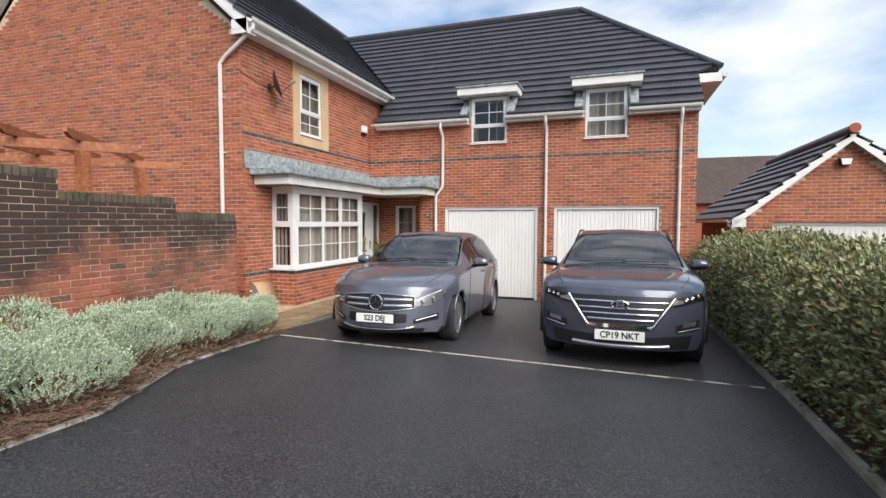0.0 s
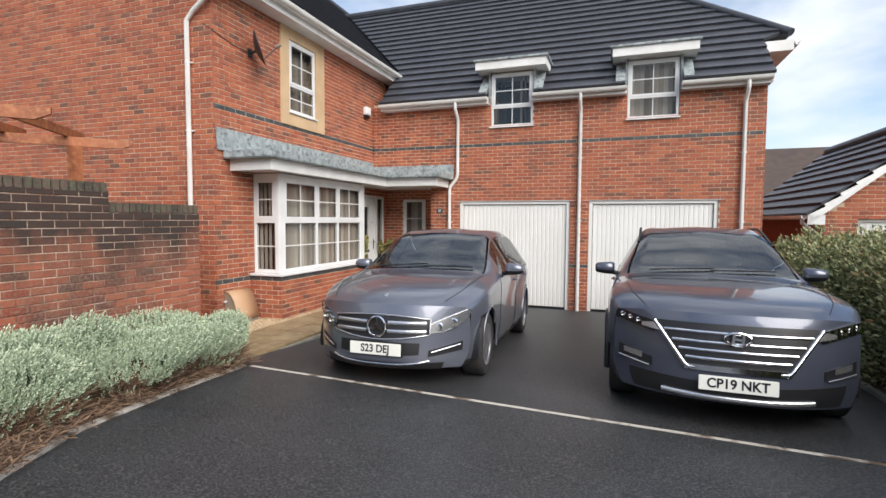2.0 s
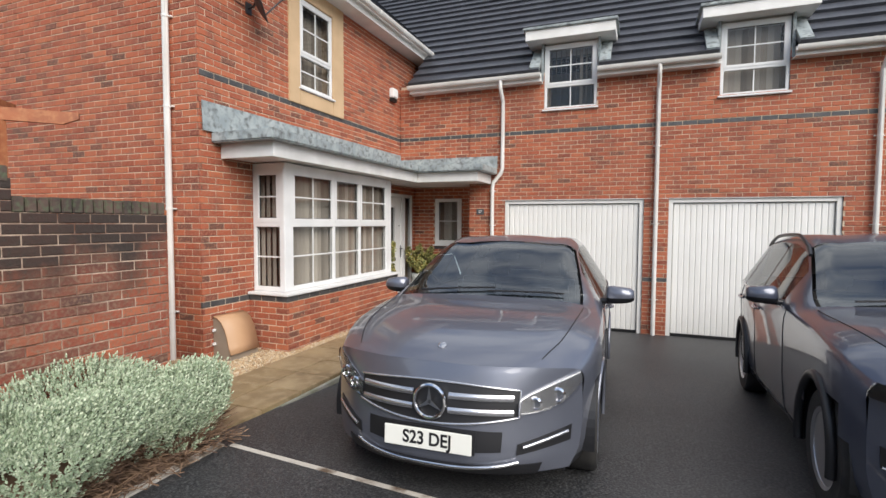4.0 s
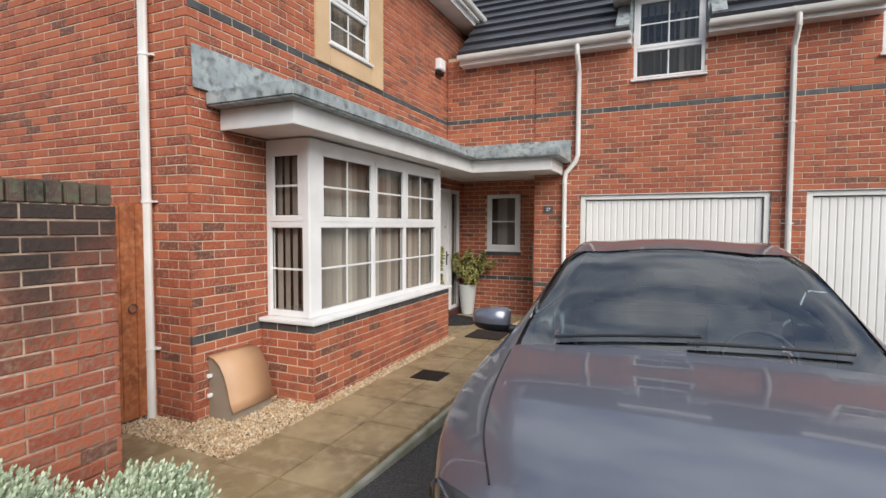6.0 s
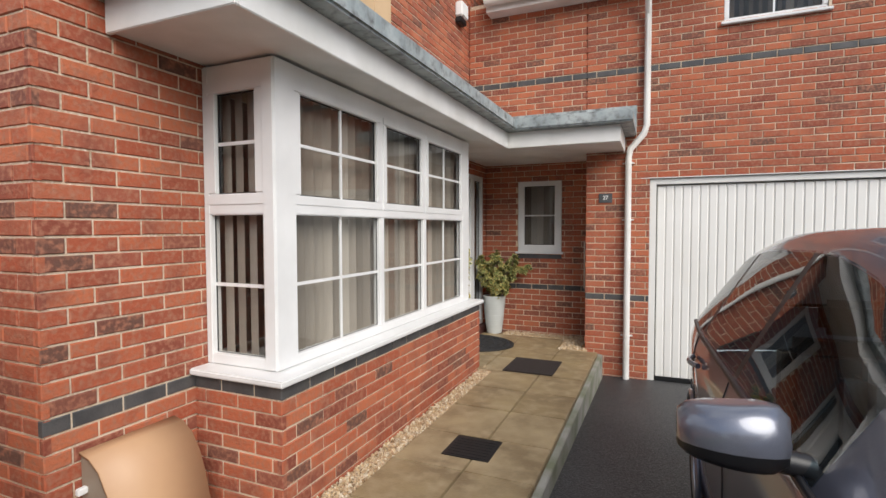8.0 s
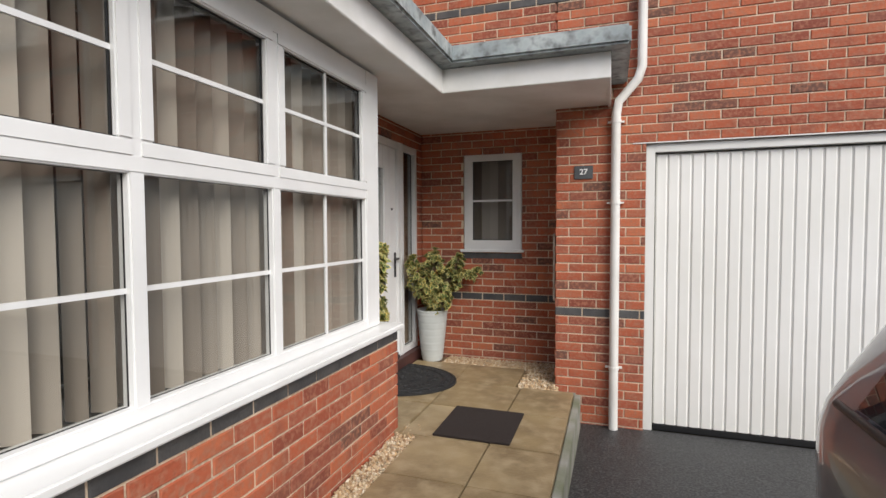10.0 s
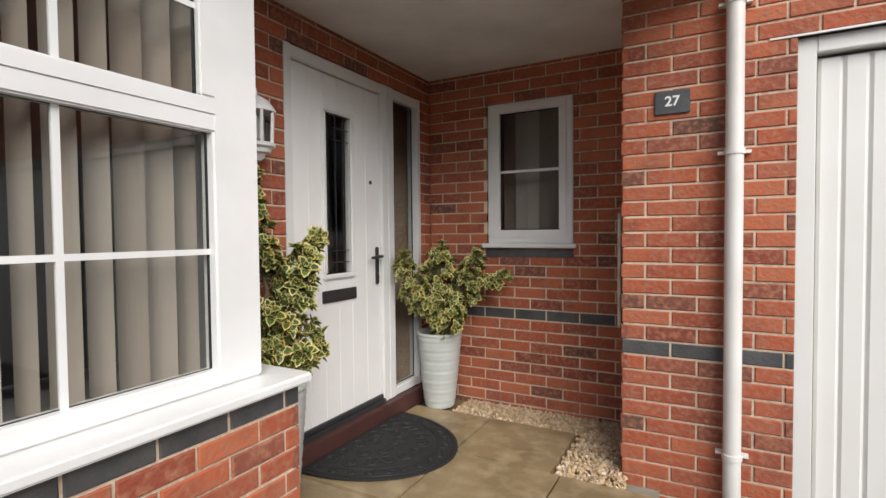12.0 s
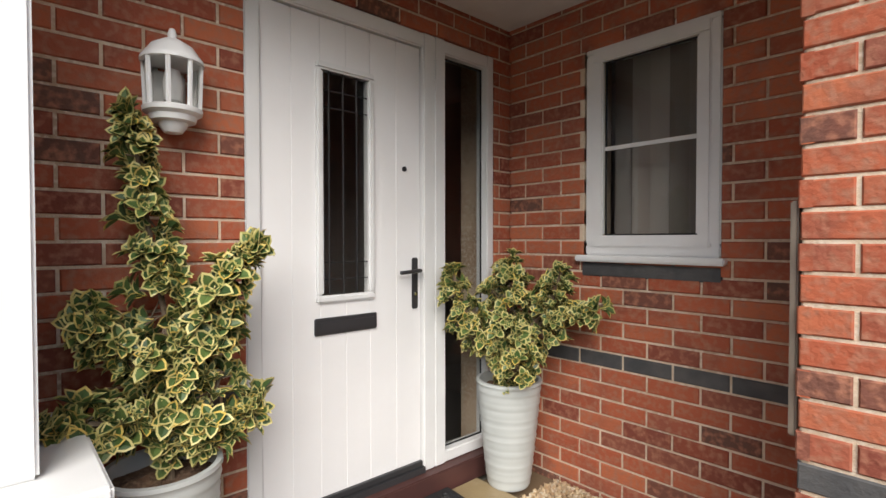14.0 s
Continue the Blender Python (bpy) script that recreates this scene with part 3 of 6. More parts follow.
def pane(parent, o, u, w, h, n, name="pane", mat=GLASS):
    o, u, n = Vector(o), Vector(u), Vector(n)
    a_ = [o, o + u * w, o + u * w + Vector((0, 0, h)), o + Vector((0, 0, h))]
    c_ = [p_ - n * .004 for p_ in a_]
    ob = Mesh().add(a_, [(0, 1, 2, 3)], mat).add(a_ + c_, [(4, 7, 6, 5), (0, 4, 5, 1), (1, 5, 6, 2), (2, 6, 7, 3), (3, 7, 4, 0)], CLEAR).made(name, parent)
    ob.visible_shadow = False
    return ob


def light(parent, o, u, w, h, n, sash=.0, nx=2, nz=2, bar=.018):
    """One glazed light: optional sash frame proud of the main frame, glazing bars and its pane."""
    o, u, n = Vector(o), Vector(u), Vector(n)
    if sash:
        b = Mesh()
        frame_rect(b, o, u, w, h, sash, .028, n)
        b.made("sash", parent)
        o2, w2, h2 = o + u * sash + Vector((0, 0, sash)), w - 2 * sash, h - 2 * sash
    else:
        o2, w2, h2 = o, w, h
    g_ = Mesh()
    frame_rect(g_, o2 - n * .004, u, w2, h2, .007, .006, n, BLACK, 0)
    g_.made("gasket", parent)
    pane(parent, o2, u, w2, h2, n)
    bars = Mesh()
    for i in range(1, nx):
        p = o2 + u * (w2 * i / nx - bar / 2) - n * .006
        bars.box(p, p + u * bar + Vector((0, 0, h2)) + n * .012, UPVC)
    for i in range(1, nz):
        p = o2 + Vector((0, 0, h2 * i / nz - bar / 2)) - n * .006
        bars.box(p, p + u * w2 + Vector((0, 0, bar)) + n * .0125, UPVC)
    if nx > 1 or nz > 1:
        bars.made("glazing_bar", parent)


def blinds(name, o, u, w, h, n, turn, label, step=.089, group="blinds"):
    """Vertical slats on a track behind a window."""
    e = empty(name)
    o, u, n = Vector(o), Vector(u), Vector(n)
    rng = random.Random(5)
    me = Mesh()
    k = int(w / step)
    for i in range(k):
        c = o + u * (i + .5) * step
        tw = turn + rng.uniform(-.28, .28)
        d_ = u * math.cos(tw) + n * math.sin(tw)
        ms = Mesh().add([c - d_ * .0445, c + d_ * .0445, c + d_ * .0445 + Vector((0, 0, h)), c - d_ * .0445 + Vector((0, 0, h))], [(0, 1, 2, 3)], BLIND)
        me.add(ms.v, ms.f, BLIND)
    me.made("slat", e)
    Mesh().box(o + Vector((0, 0, h)) - n * .02, o + u * w + Vector((0, 0, h + .04)) + n * .02, UPVC).made("track", e)
    return tagged(e, label, "blind", group=group)


Y, X = (0, 1, 0), (1, 0, 0)
# bay: brick plinth
brick_wall("wall_bay_front", "red brick plinth below the bay window", (-5.84, 8.2), (0, 1), 2.99, -.15, .675, thick=.2, dark=((.6, .675),), near=(0, 3.1, -.1, .7))
brick_wall("wall_bay_left", "red brick plinth below the bay window", (XW, 8.2), (1, 0), XW * -1 - 5.84, -.15, .675, thick=.2, dark=((.6, .675),), near=(0, .6, -.1, .7), shift=-.04)
brick_wall("wall_bay_right", "red brick plinth below the bay window", (-5.84, 11.19), (-1, 0), XW * -1 - 5.84, -.15, .675, thick=.2, dark=((.6, .675),))
bay = empty("bay_window", (-5.9, 8.28, .72))
inv = bay.matrix_world.inverted()
BZ0, BT, BZ1 = .715, 1.56, 2.33
BX, B0, B1 = -5.93, 8.28, 11.11
fr = Mesh()
fr.box((BX - .07, B0, BZ0), (BX, B0 + .166, BZ1), UPVC, .008)
fr.box((BX - .085, B0 - .004, BZ0), (BX - .003, B0 + .09, BZ1 - .003), UPVC, .008)
fr.box((BX - .07, B1 - .176, BZ0), (BX, B1, BZ1), UPVC, .008)
fr.box((BX - .066, B0 + .15, BZ0), (BX - .003, B1 - .15, BZ0 + .06), UPVC, .006)
fr.box((BX - .066, B0 + .15, BZ1 - .1), (BX - .003, B1 - .15, BZ1 - .002), UPVC, .006)
fr.box((BX - .066, B0 + .15, BT - .03), (BX - .003, B1 - .15, BT + .03), UPVC, .006)
LIGHTS = [(8.42, 9.36), (9.36, 10.07), (10.07, 10.96)]
for _, c in LIGHTS[:2]:
    fr.box((BX - .064, c - .03, BZ0 + .002), (BX - .006, c + .03, BZ1 - .05), UPVC, .006)
# return side
fr.box((XW + .03, B0 + .004, BZ0), (BX - .05, B0 + .066, BZ0 + .06), UPVC, .006)
fr.box((XW + .03, B0 + .004, BZ1 - .1), (BX - .05, B0 + .066, BZ1), UPVC, .006)
fr.box((XW + .03, B0 + .004, BT - .03), (BX - .05, B0 + .066, BT + .03), UPVC, .006)
fr.box((XW, B0 + .001, BZ0), (XW + .045, B0 + .07, BZ1), UPVC, .006)
fr.box((XW, B1 - .07, BZ0), (BX - .05, B1 - .001, BZ1), UPVC, .006)
f_ob = fr.made("frame", bay)
f_ob.matrix_parent_inverse = inv
si = Mesh().box((XW, B0 - .12, .678), (BX + .13, B1 + .11, .714), UPVC, .008).made("sill", bay)
kids_before = set(bpy.data.objects)
for i, (a, c) in enumerate(LIGHTS):
    nx = 1 if i == 1 else 2
    light(bay, (BX - .035, a + .025, BZ0 + .055), Y, c - a - .05, BT - BZ0 - .08, X, 0, nx, 2)
    light(bay, (BX - .028, a + .012, BT + .022), Y, c - a - .024, BZ1 - BT - .11, X, .055, nx, 2)
light(bay, (XW + .042, B0 + .035, BZ0 + .055), X, BX - XW - .12, BT - BZ0 - .08, (0, -1, 0), 0, 1, 2)
light(bay, (XW + .03, B0 + .028, BT + .022), X, BX - XW - .105, BZ1 - BT - .11, (0, -1, 0), .062, 1, 2)
for ob in bay.children:
    ob.matrix_parent_inverse = inv
tagged(bay, "white plastic bay window with glazing bars and clear panes", "window", kind="structure")
blinds("vertical_blind", (BX - .14, B0 + .2, BZ0 + .03), Y, B1 - B0 - .3, BZ1 - BZ0 - .15, X, 1.18, "cream vertical fabric blind inside the bay window")
blinds("vertical_blind", (XW + .02, B0 + .11, BZ0 + .03), X, .4, BZ1 - BZ0 - .15, (0, -1, 0), .2, "cream vertical fabric blind inside the bay window")
# room behind the bay, closed in by its own ceiling
tagged(Mesh().box((XW - .3, B0 + .05, 2.31), (BX - .02, B1 - .02, 2.33), UPVC).made("ceiling"), "white ceiling over the bay", "ceiling", kind="structure")
tagged(Mesh().box((XW - .3, B0 + .05, .66), (BX - .02, B1 - .02, .68), UPVC).made("window_board"), "white inner window board", "sill", kind="structure")


def window(name, o, u, w, h, n, split, label, nx=2, nz=2, lower=(2, 1), sill=.05, back=.06, t=.05):
    """A frame with one fixed and one opening light, one over the other."""
    e = empty(name, o)
    iv = e.matrix_world.inverted()
    o, u, n = Vector(o), Vector(u), Vector(n)
    b = Mesh()
    frame_rect(b, o - n * back, u, w, h, t, back, n)
    if split:
        p = o - n * back + u * t + Vector((0, 0, split - .025))
        b.box(p, p + u * (w - 2 * t) + n * back + Vector((0, 0, .05)), UPVC, .006)
    b.made("frame", e)
    s = Mesh()
    s.box(o - u * .03 - Vector((0, 0, .03)) - n * .02, o + u * (w + .03) + n * sill, UPVC, .006)
    s.made("sill", e)
    if split:
        light(e, o + u * t - n * .03 + Vector((0, 0, t)), u, w - 2 * t, split - t - .02, n, 0, *lower)
        light(e, o + u * (t - .012) - n * .02 + Vector((0, 0, split + .015)), u, w - 2 * t + .024, h - split - t - .005, n, .05, nx, nz)
    else:
        light(e, o + u * (t - .012) - n * .02 + Vector((0, 0, t - .012)), u, w - 2 * t + .024, h - 2 * t + .024, n, .055, nx, nz)
    for k_ in e.children:
        k_.matrix_parent_inverse = iv
    return tagged(e, label, "window", kind="structure")


window("window_wing", (XW + .0, 9.24, 3.53), Y, .82, 1.27, X, .48, "white upper window in a cream rendered surround", 2, 2, (2, 2))
blinds("vertical_blind", (XW - .17, 9.28, 3.56), Y, .76, 1.2, X, .8, "pale vertical blind inside an upper window")
sr = Mesh()
for a in ((9.0, 9.238, 3.285, 5.03), (10.062, 10.36, 3.285, 5.03), (9.238, 10.062, 3.285, 3.49), (9.238, 10.062, 4.802, 5.03)):
    sr.box((XW - .03, a[0], a[2]), (XW + .022, a[1], a[3]), CREAM, .004)
tagged(sr.made("trim"), "cream rendered panel round the upper window", "trim", kind="structure")
for i, (W_, lab) in enumerate(((W1, "white upper window breaking the eaves, blinds inside"), (W2, "white upper window breaking the eaves, pale blind inside"))):
    h = 4.80 - 3.65
    window("window_%d" % (i + 1), (W_[0], YG + .02, 3.65), X, W_[1] - W_[0], h, (0, -1, 0), .42, lab, 2, 2, (2, 1), sill=.07)
    blinds("vertical_blind", (W_[0] + .05, YG + .19, 3.68), X, W_[1] - W_[0] - .1, h - .1, (0, -1, 0), 1.1 if i == 0 else .25, "vertical blind inside an upper window")
    dm = empty("dormer", (W_[0], YG, 4.8))
    iv = dm.matrix_world.inverted()
    r_ = Mesh()
    r_.box((W_[0] - .34, 12.17, 5.0), (W_[1] + .34, 14.0, 5.05), LEAD, .01)
    r_.made("roof", dm)
    f_ = Mesh()
    f_.box((W_[0] - .30, 12.21, 4.83), (W_[1] + .30, 12.24, 5.0), FASCIA, .004)
    f_.box((W_[0] - .30, 12.24, 4.83), (W_[1] + .30, 13.3, 4.85), FASCIA)
    f_.box((W_[0] - .30, 12.24, 4.85), (W_[0] - .27, 13.9, 5.0), FASCIA)
    f_.box((W_[1] + .27, 12.24, 4.85), (W_[1] + .30, 13.9, 5.0), FASCIA)
    f_.made("fascia", dm)
    for x in (W_[0] - .05, W_[1] + .01):
        Mesh().prism([(x, YG - .03, 4.15), (x, YG - .03, 4.86), (x, 13.2, 4.86)], (.04, 0, 0), LEAD).made("cheek", dm)
    for sg, x in ((-1, W_[0] - .05), (1, W_[1] + .05)):
        Mesh().prism([(x, 12.23, 4.31), (x + sg * .18, 12.23, 4.31), (x + sg * .18, 12.8, 4.83), (x, 12.8, 4.83)], (0, -.03, .045), LEAD).made("flashing", dm)
    for k_ in dm.children:
        k_.matrix_parent_inverse = iv
    tagged(dm, "flat-roofed dormer with white fascia and lead cheeks", "dormer", group="dormers")


def garage_door(name, x0, x1, label):
    e = empty(name, ((x0 + x1) / 2, YG + .12, ground_z(YG)))
    iv = e.matrix_world.inverted()
    yb, zb = YG + .06, ground_z(YG + .1)
    b = Mesh()
    b.box((x0, yb - .03, zb), (x0 + .07, yb + .06, 2.02), GARAGE_WHITE, .004)
    b.box((x1 - .07, yb - .03, zb), (x1, yb + .06, 2.02), GARAGE_WHITE, .004)
    b.box((x0 + .07, yb - .03, 1.95), (x1 - .07, yb + .06, 2.02), GARAGE_WHITE, .004)
    b.made("frame", e)
    p = Mesh()
    n_ = 26
    w = (x1 - x0 - .16) / n_
    vs = []
    for i in range(n_):
        a = x0 + .08 + i * w
        for dx, dy in ((0, .012), (.012, 0), (w - .014, 0), (w - .002, .012)):
            vs.append((a + dx, yb + .01 + dy))
    vs.append((x1 - .08, yb + .022))
    k_ = len(vs)
    p.add([(x, y, zb + .05) for x, y in vs] + [(x, y, 1.93) for x, y in vs], [(i, i + 1, k_ + i + 1, k_ + i) for i in range(k_ - 1)], GARAGE_WHITE)
    p.box((x0 + .08, yb + .03, zb + .03), (x1 - .08, yb + .05, 1.94), GARAGE_WHITE)
    p.made("panel", e)
    Mesh().box((x0 + .08, yb + .0, zb), (x1 - .08, yb + .03, zb + .045), BLACK).made("seal", e)
    for q in e.children:
        q.matrix_parent_inverse = iv
    return tagged(e, label, "garage door", group="garage doors", kind="structure")


garage_door("door_garage_1", *G1, "white ribbed steel up-and-over garage door")
garage_door("door_garage_2", *G2, "white ribbed steel up-and-over garage door")
tagged(Mesh().box((G1[0] - .02, YG + .3, -.35), (G2[1] + .1, YG + .34, 2.1), ROOM).made("wall_garage_inner"), "plain inner garage wall", "wall", kind="structure")
# lintel bead over the garage doors
for a, c in (G1, G2):
    tagged(Mesh().box((a - .1, YG - .004, 2.02), (c + .1, YG + .1, 2.028), FASCIA).made("trim"), "thin steel lintel edge", "trim", kind="structure")

# ---- porch: canopy, door, window, floor ----
can = empty("canopy", (-6.0, 9.5, 2.34))
iv = can.matrix_world.inverted()
CX, CY0, CY1, CXR = -5.66, 7.77, 11.62, -4.5
sf = Mesh()
sf.box((XW + .002, CY0 + .02, 2.345), (CX - .02, YP - .002, 2.365), FASCIA)
sf.box((CX - .02, CY1 + .02, 2.345), (XP + .0, YP - .002, 2.365), FASCIA)
sf.box((XP, CY1 + .02, 2.345), (CXR - .02, YG - .004, 2.365), FASCIA)
sf.made("soffit", can)
fa = Mesh()
fa.box((XW + .002, CY0, 2.33), (CX, CY0 + .025, 2.5), FASCIA, .004)
fa.box((CX - .025, CY0 + .02, 2.33), (CX, CY1 + .02, 2.5), FASCIA, .004)
fa.box((CX - .02, CY1, 2.33), (CXR, CY1 + .025, 2.5), FASCIA, .004)
fa.box((CXR - .025, CY1 + .02, 2.33), (CXR, YG - .003, 2.5), FASCIA, .004)
fa.made("fascia", can)
rf = Mesh()
o_ = .12
rf.box((XW + .002, CY0 - o_ * 1.2, 2.5), (CX + o_, CY1 - o_ + .02, 2.62), LEAD, .015)
rf.box((XW + .002, CY1 - o_, 2.502), (CXR + o_, YG - .003, 2.622), LEAD, .015)
rf.made("lead_roof", can)
rng = random.Random(8)
y = 7.5
up = Mesh()
while y < 12.4:
    w = rng.uniform(.45, .6)
    up.prism([(XW + .02, y, 2.62), (XW + .02, min(y + w, 12.45), 2.62), (XW + .004, min(y + w + .02, 12.46), 2.955), (XW + .004, y + .0, 2.955)], (.006 + rng.uniform(0, .005), 0, 0), LEAD)
    y += w
x = XW + .03
while x < CXR + .1:
    w = rng.uniform(.4, .55)
    up.prism([(x, YG - .02, 2.62), (min(x + w, CXR + .12), YG - .02, 2.62), (min(x + w + .015, CXR + .12), YG - .004, 2.86), (x, YG - .004, 2.86)], (0, -.006 - rng.uniform(0, .005), 0), LEAD)
    x += w
up.made("flashing", can)
for q in can.children:
    q.matrix_parent_inverse = iv
tagged(can, "white porch canopy with a streaked lead roof", "canopy", kind="structure")

door = empty("door_1", (XW, 12.1, .1))
iv = door.matrix_world.inverted()
D0, D1, DM, DZ0, DZ1 = DOOR0, DOOR1, 12.63, .095, 2.18
fr = Mesh()
fr.box((XW - .09, D0, DZ0), (XW - .005, D0 + .06, DZ1), UPVC, .006)
fr.box((XW - .09, DM - .07, DZ0), (XW - .005, DM, DZ1), UPVC, .006)
fr.box((XW - .088, DM, DZ0), (XW - .004, DM + .07, DZ1), UPVC, .006)
fr.box((XW - .09, D1 - .05, DZ0), (XW - .005, D1, DZ1), UPVC, .006)
fr.box((XW - .085, D0 + .05, DZ1 - .07), (XW - .009, D1 - .04, DZ1 - .002), UPVC, .006)
fr.box((XW - .085, DM + .06, DZ0 + .002), (XW - .009, D1 - .04, DZ0 + .06), UPVC, .006)
fr.made("frame", door)
GL0, GL1, GZ0, GZ1 = 12.03, 12.27, .97, 1.90
lf = Mesh()
LX0, LX1 = XW - .075, XW - .028
a0, a1 = D0 + .065, DM - .075
for (p, q, r, s) in ((a0, GL0, DZ0 + .03, DZ1 - .075), (GL1, a1, DZ0 + .03, DZ1 - .075), (GL0, GL1, DZ0 + .03, GZ0), (GL0, GL1, GZ1, DZ1 - .075)):
    # boards with a fine groove between them
    nb = max(1, round((q - p) / .115))
    for i in range(nb):
        lf.box((LX0, p + (q - p) * i / nb, r), (LX1, p + (q - p) * (i + 1) / nb, s), DOOR_WHITE, .003)
lf.made("leaf", door)
bd = Mesh()
frame_rect(bd, (LX1 - .005, GL0 - .02, GZ0 - .025), Y, GL1 - GL0 + .04, GZ1 - GZ0 + .05, .032, .022, X, UPVC, .008)
bd.made("glazing_bead", door)
pane(door, (LX1 - .02, GL0, GZ0), Y, GL1 - GL0, GZ1 - GZ0, X)
ld = Mesh()
for fy in (.22, .5, .78):
    yy = GL0 + (GL1 - GL0) * fy
    ld.box((LX1 - .019, yy - .002, GZ0), (LX1 - .015, yy + .002, GZ1), DARK_METAL)
for zz in (GZ0 + .07, GZ0 + .14, GZ1 - .08, GZ1 - .15):
    ld.box((LX1 - .019, GL0, zz - .002), (LX1 - .0145, GL1, zz + .002), DARK_METAL)
ld.made("leading", door)
lp = Mesh().box((LX1, 12.0, .815), (LX1 + .012, 12.30, .885), DARK_METAL, .004).box((LX1 + .01, 12.015, .828), (LX1 + .018, 12.285, .872), DARK_METAL, .004)
lp.made("letter_plate", door)
hd = Mesh()
hd.box((LX1, 12.50, .88), (LX1 + .012, 12.535, 1.12), DARK_METAL, .005)
hd.tube([(LX1 + .005, 12.518, 1.06), (LX1 + .05, 12.518, 1.06), (LX1 + .055, 12.50, 1.06), (LX1 + .055, 12.40, 1.055)], .009, DARK_METAL, 10)
hd.lathe([(.009, 0), (.009, .014)], CHROME, sides=14, m=Matrix.Translation((LX1, 12.518, .95)) @ Matrix.Rotation(math.pi / 2, 4, "Y"))
hd.made("handle", door, smooth=40)
vw = Mesh().lathe([(.012, 0), (.012, .006), (.006, .008)], BLACK, sides=16, m=Matrix.Translation((LX1, 12.46, 1.53)) @ Matrix.Rotation(math.pi / 2, 4, "Y"))
vw.made("peephole", door)
light(door, (XW - .05, DM + .07, DZ0 + .06), Y, D1 - .05 - DM - .07, DZ1 - .13 - DZ0, X, 0, 1, 1)
wb = Mesh().box((LX1, a0, DZ0 + .03), (LX1 + .02, a1, DZ0 + .055), DARK_METAL, .003).box((XW - .09, D0 + .06, DZ0), (XW + .005, DM - .07, DZ0 + .028), DARK_METAL)
wb.made("weatherbar", door)
Mesh().box((XW - .1, D0 - .02, -.02), (XW + .05, D1 + .05, DZ0), SILL_BROWN, .006).made("threshold", door)
for q in door.children:
    q.matrix_parent_inverse = iv
tagged(door, "closed white composite front door with leaded glass and side panel", "door", kind="structure")
tagged(Mesh().box((XW - 1.2, 11.6, -.1), (XW - 1.15, 13.4, 2.5), ROOM).made("wall_hall"), "plain hall wall behind the door", "wall", kind="structure")

window("window_porch", (-5.955, YP + .01, 1.13), X, .605, 1.0, (0, -1, 0), 0, "small white porch window with one glazing bar", 1, 2, sill=.05)
blinds("vertical_blind", (-5.9, YP + .2, 1.15), X, .5, .94, (0, -1, 0), -.45, "pale vertical blind inside the porch window")
tagged(Mesh().box((XW, YP + 1.3, .1), (XP + .6, YP + 1.34, 2.4), ROOM).box((XP - .1, YP + .26, .1), (XP - .05, YP + 1.3, 2.4), ROOM).made("wall_cloakroom"), "plain room wall behind the porch window", "wall", kind="structure")
tagged(Mesh().box((-5.965, YP - .004, 1.03), (-5.34, YP + .03, 1.095), BLUE_BRICK, .004).made("trim"), "blue brick sill course under the porch window", "trim", kind="structure")
# ---- paving ----
pv = tagged(Mesh().box((-6.6, 6.0, -.6), (-4.76, 13.2, -.055), KERB).made("pavement"), "paved path base beside the house", "path", kind="structure")


def slab(a, c, z=0.0, tilt=0.0):
    me = Mesh().box((-(c[0] - a[0]) / 2, -(c[1] - a[1]) / 2, -.05), ((c[0] - a[0]) / 2, (c[1] - a[1]) / 2, 0), SLAB, .005)
    ob = me.made("slab", pv)
    ob.location = ((a[0] + c[0]) / 2, (a[1] + c[1]) / 2, z)
    return ob


rng = random.Random(3)
y = 6.1
edges = [6.1, 6.55, 7.05, 7.55, 8.05, 8.53, 9.02, 9.52, 10.08, 10.60, 11.12]
for y0, y1 in zip(edges, edges[1:]):
    for x0, x1 in ((-4.765, -5.20), (-5.20, -5.68)):
        slab((x1 + .004, y0 + .004), (x0 - .004, y1 - .004), rng.uniform(-.003, .002))
for y0, y1 in ((6.1, 6.6), (6.6, 7.1)):
    for x0, x1 in ((-5.68, -6.15), (-6.15, -6.6), (-6.6, -7.1)):
        slab((x1 + .004, y0 + .004), (x0 - .004, y1 - .004), rng.uniform(-.003, .002))
for y0, y1 in ((11.12, 11.7), (11.7, 12.3)):
    for x0, x1 in ((-4.765, -5.20), (-5.20, -5.80), (-5.80, -6.37)):
        slab((x1 + .004, y0 + .004), (x0 - .004, y1 - .004), rng.uniform(-.003, .002))
for x0, x1 in ((-5.25, -5.80), (-5.80, -6.37)):
    slab((x1 + .004, 12.304), (x0 - .004, 12.85), 0)
pe = Mesh()
pe.box((-4.765, 5.95, -.5), (-4.715, 12.35, -.03), KERB, .006)
tagged(pe.made("trim"), "concrete path edging beside the tarmac", "edging", kind="structure")


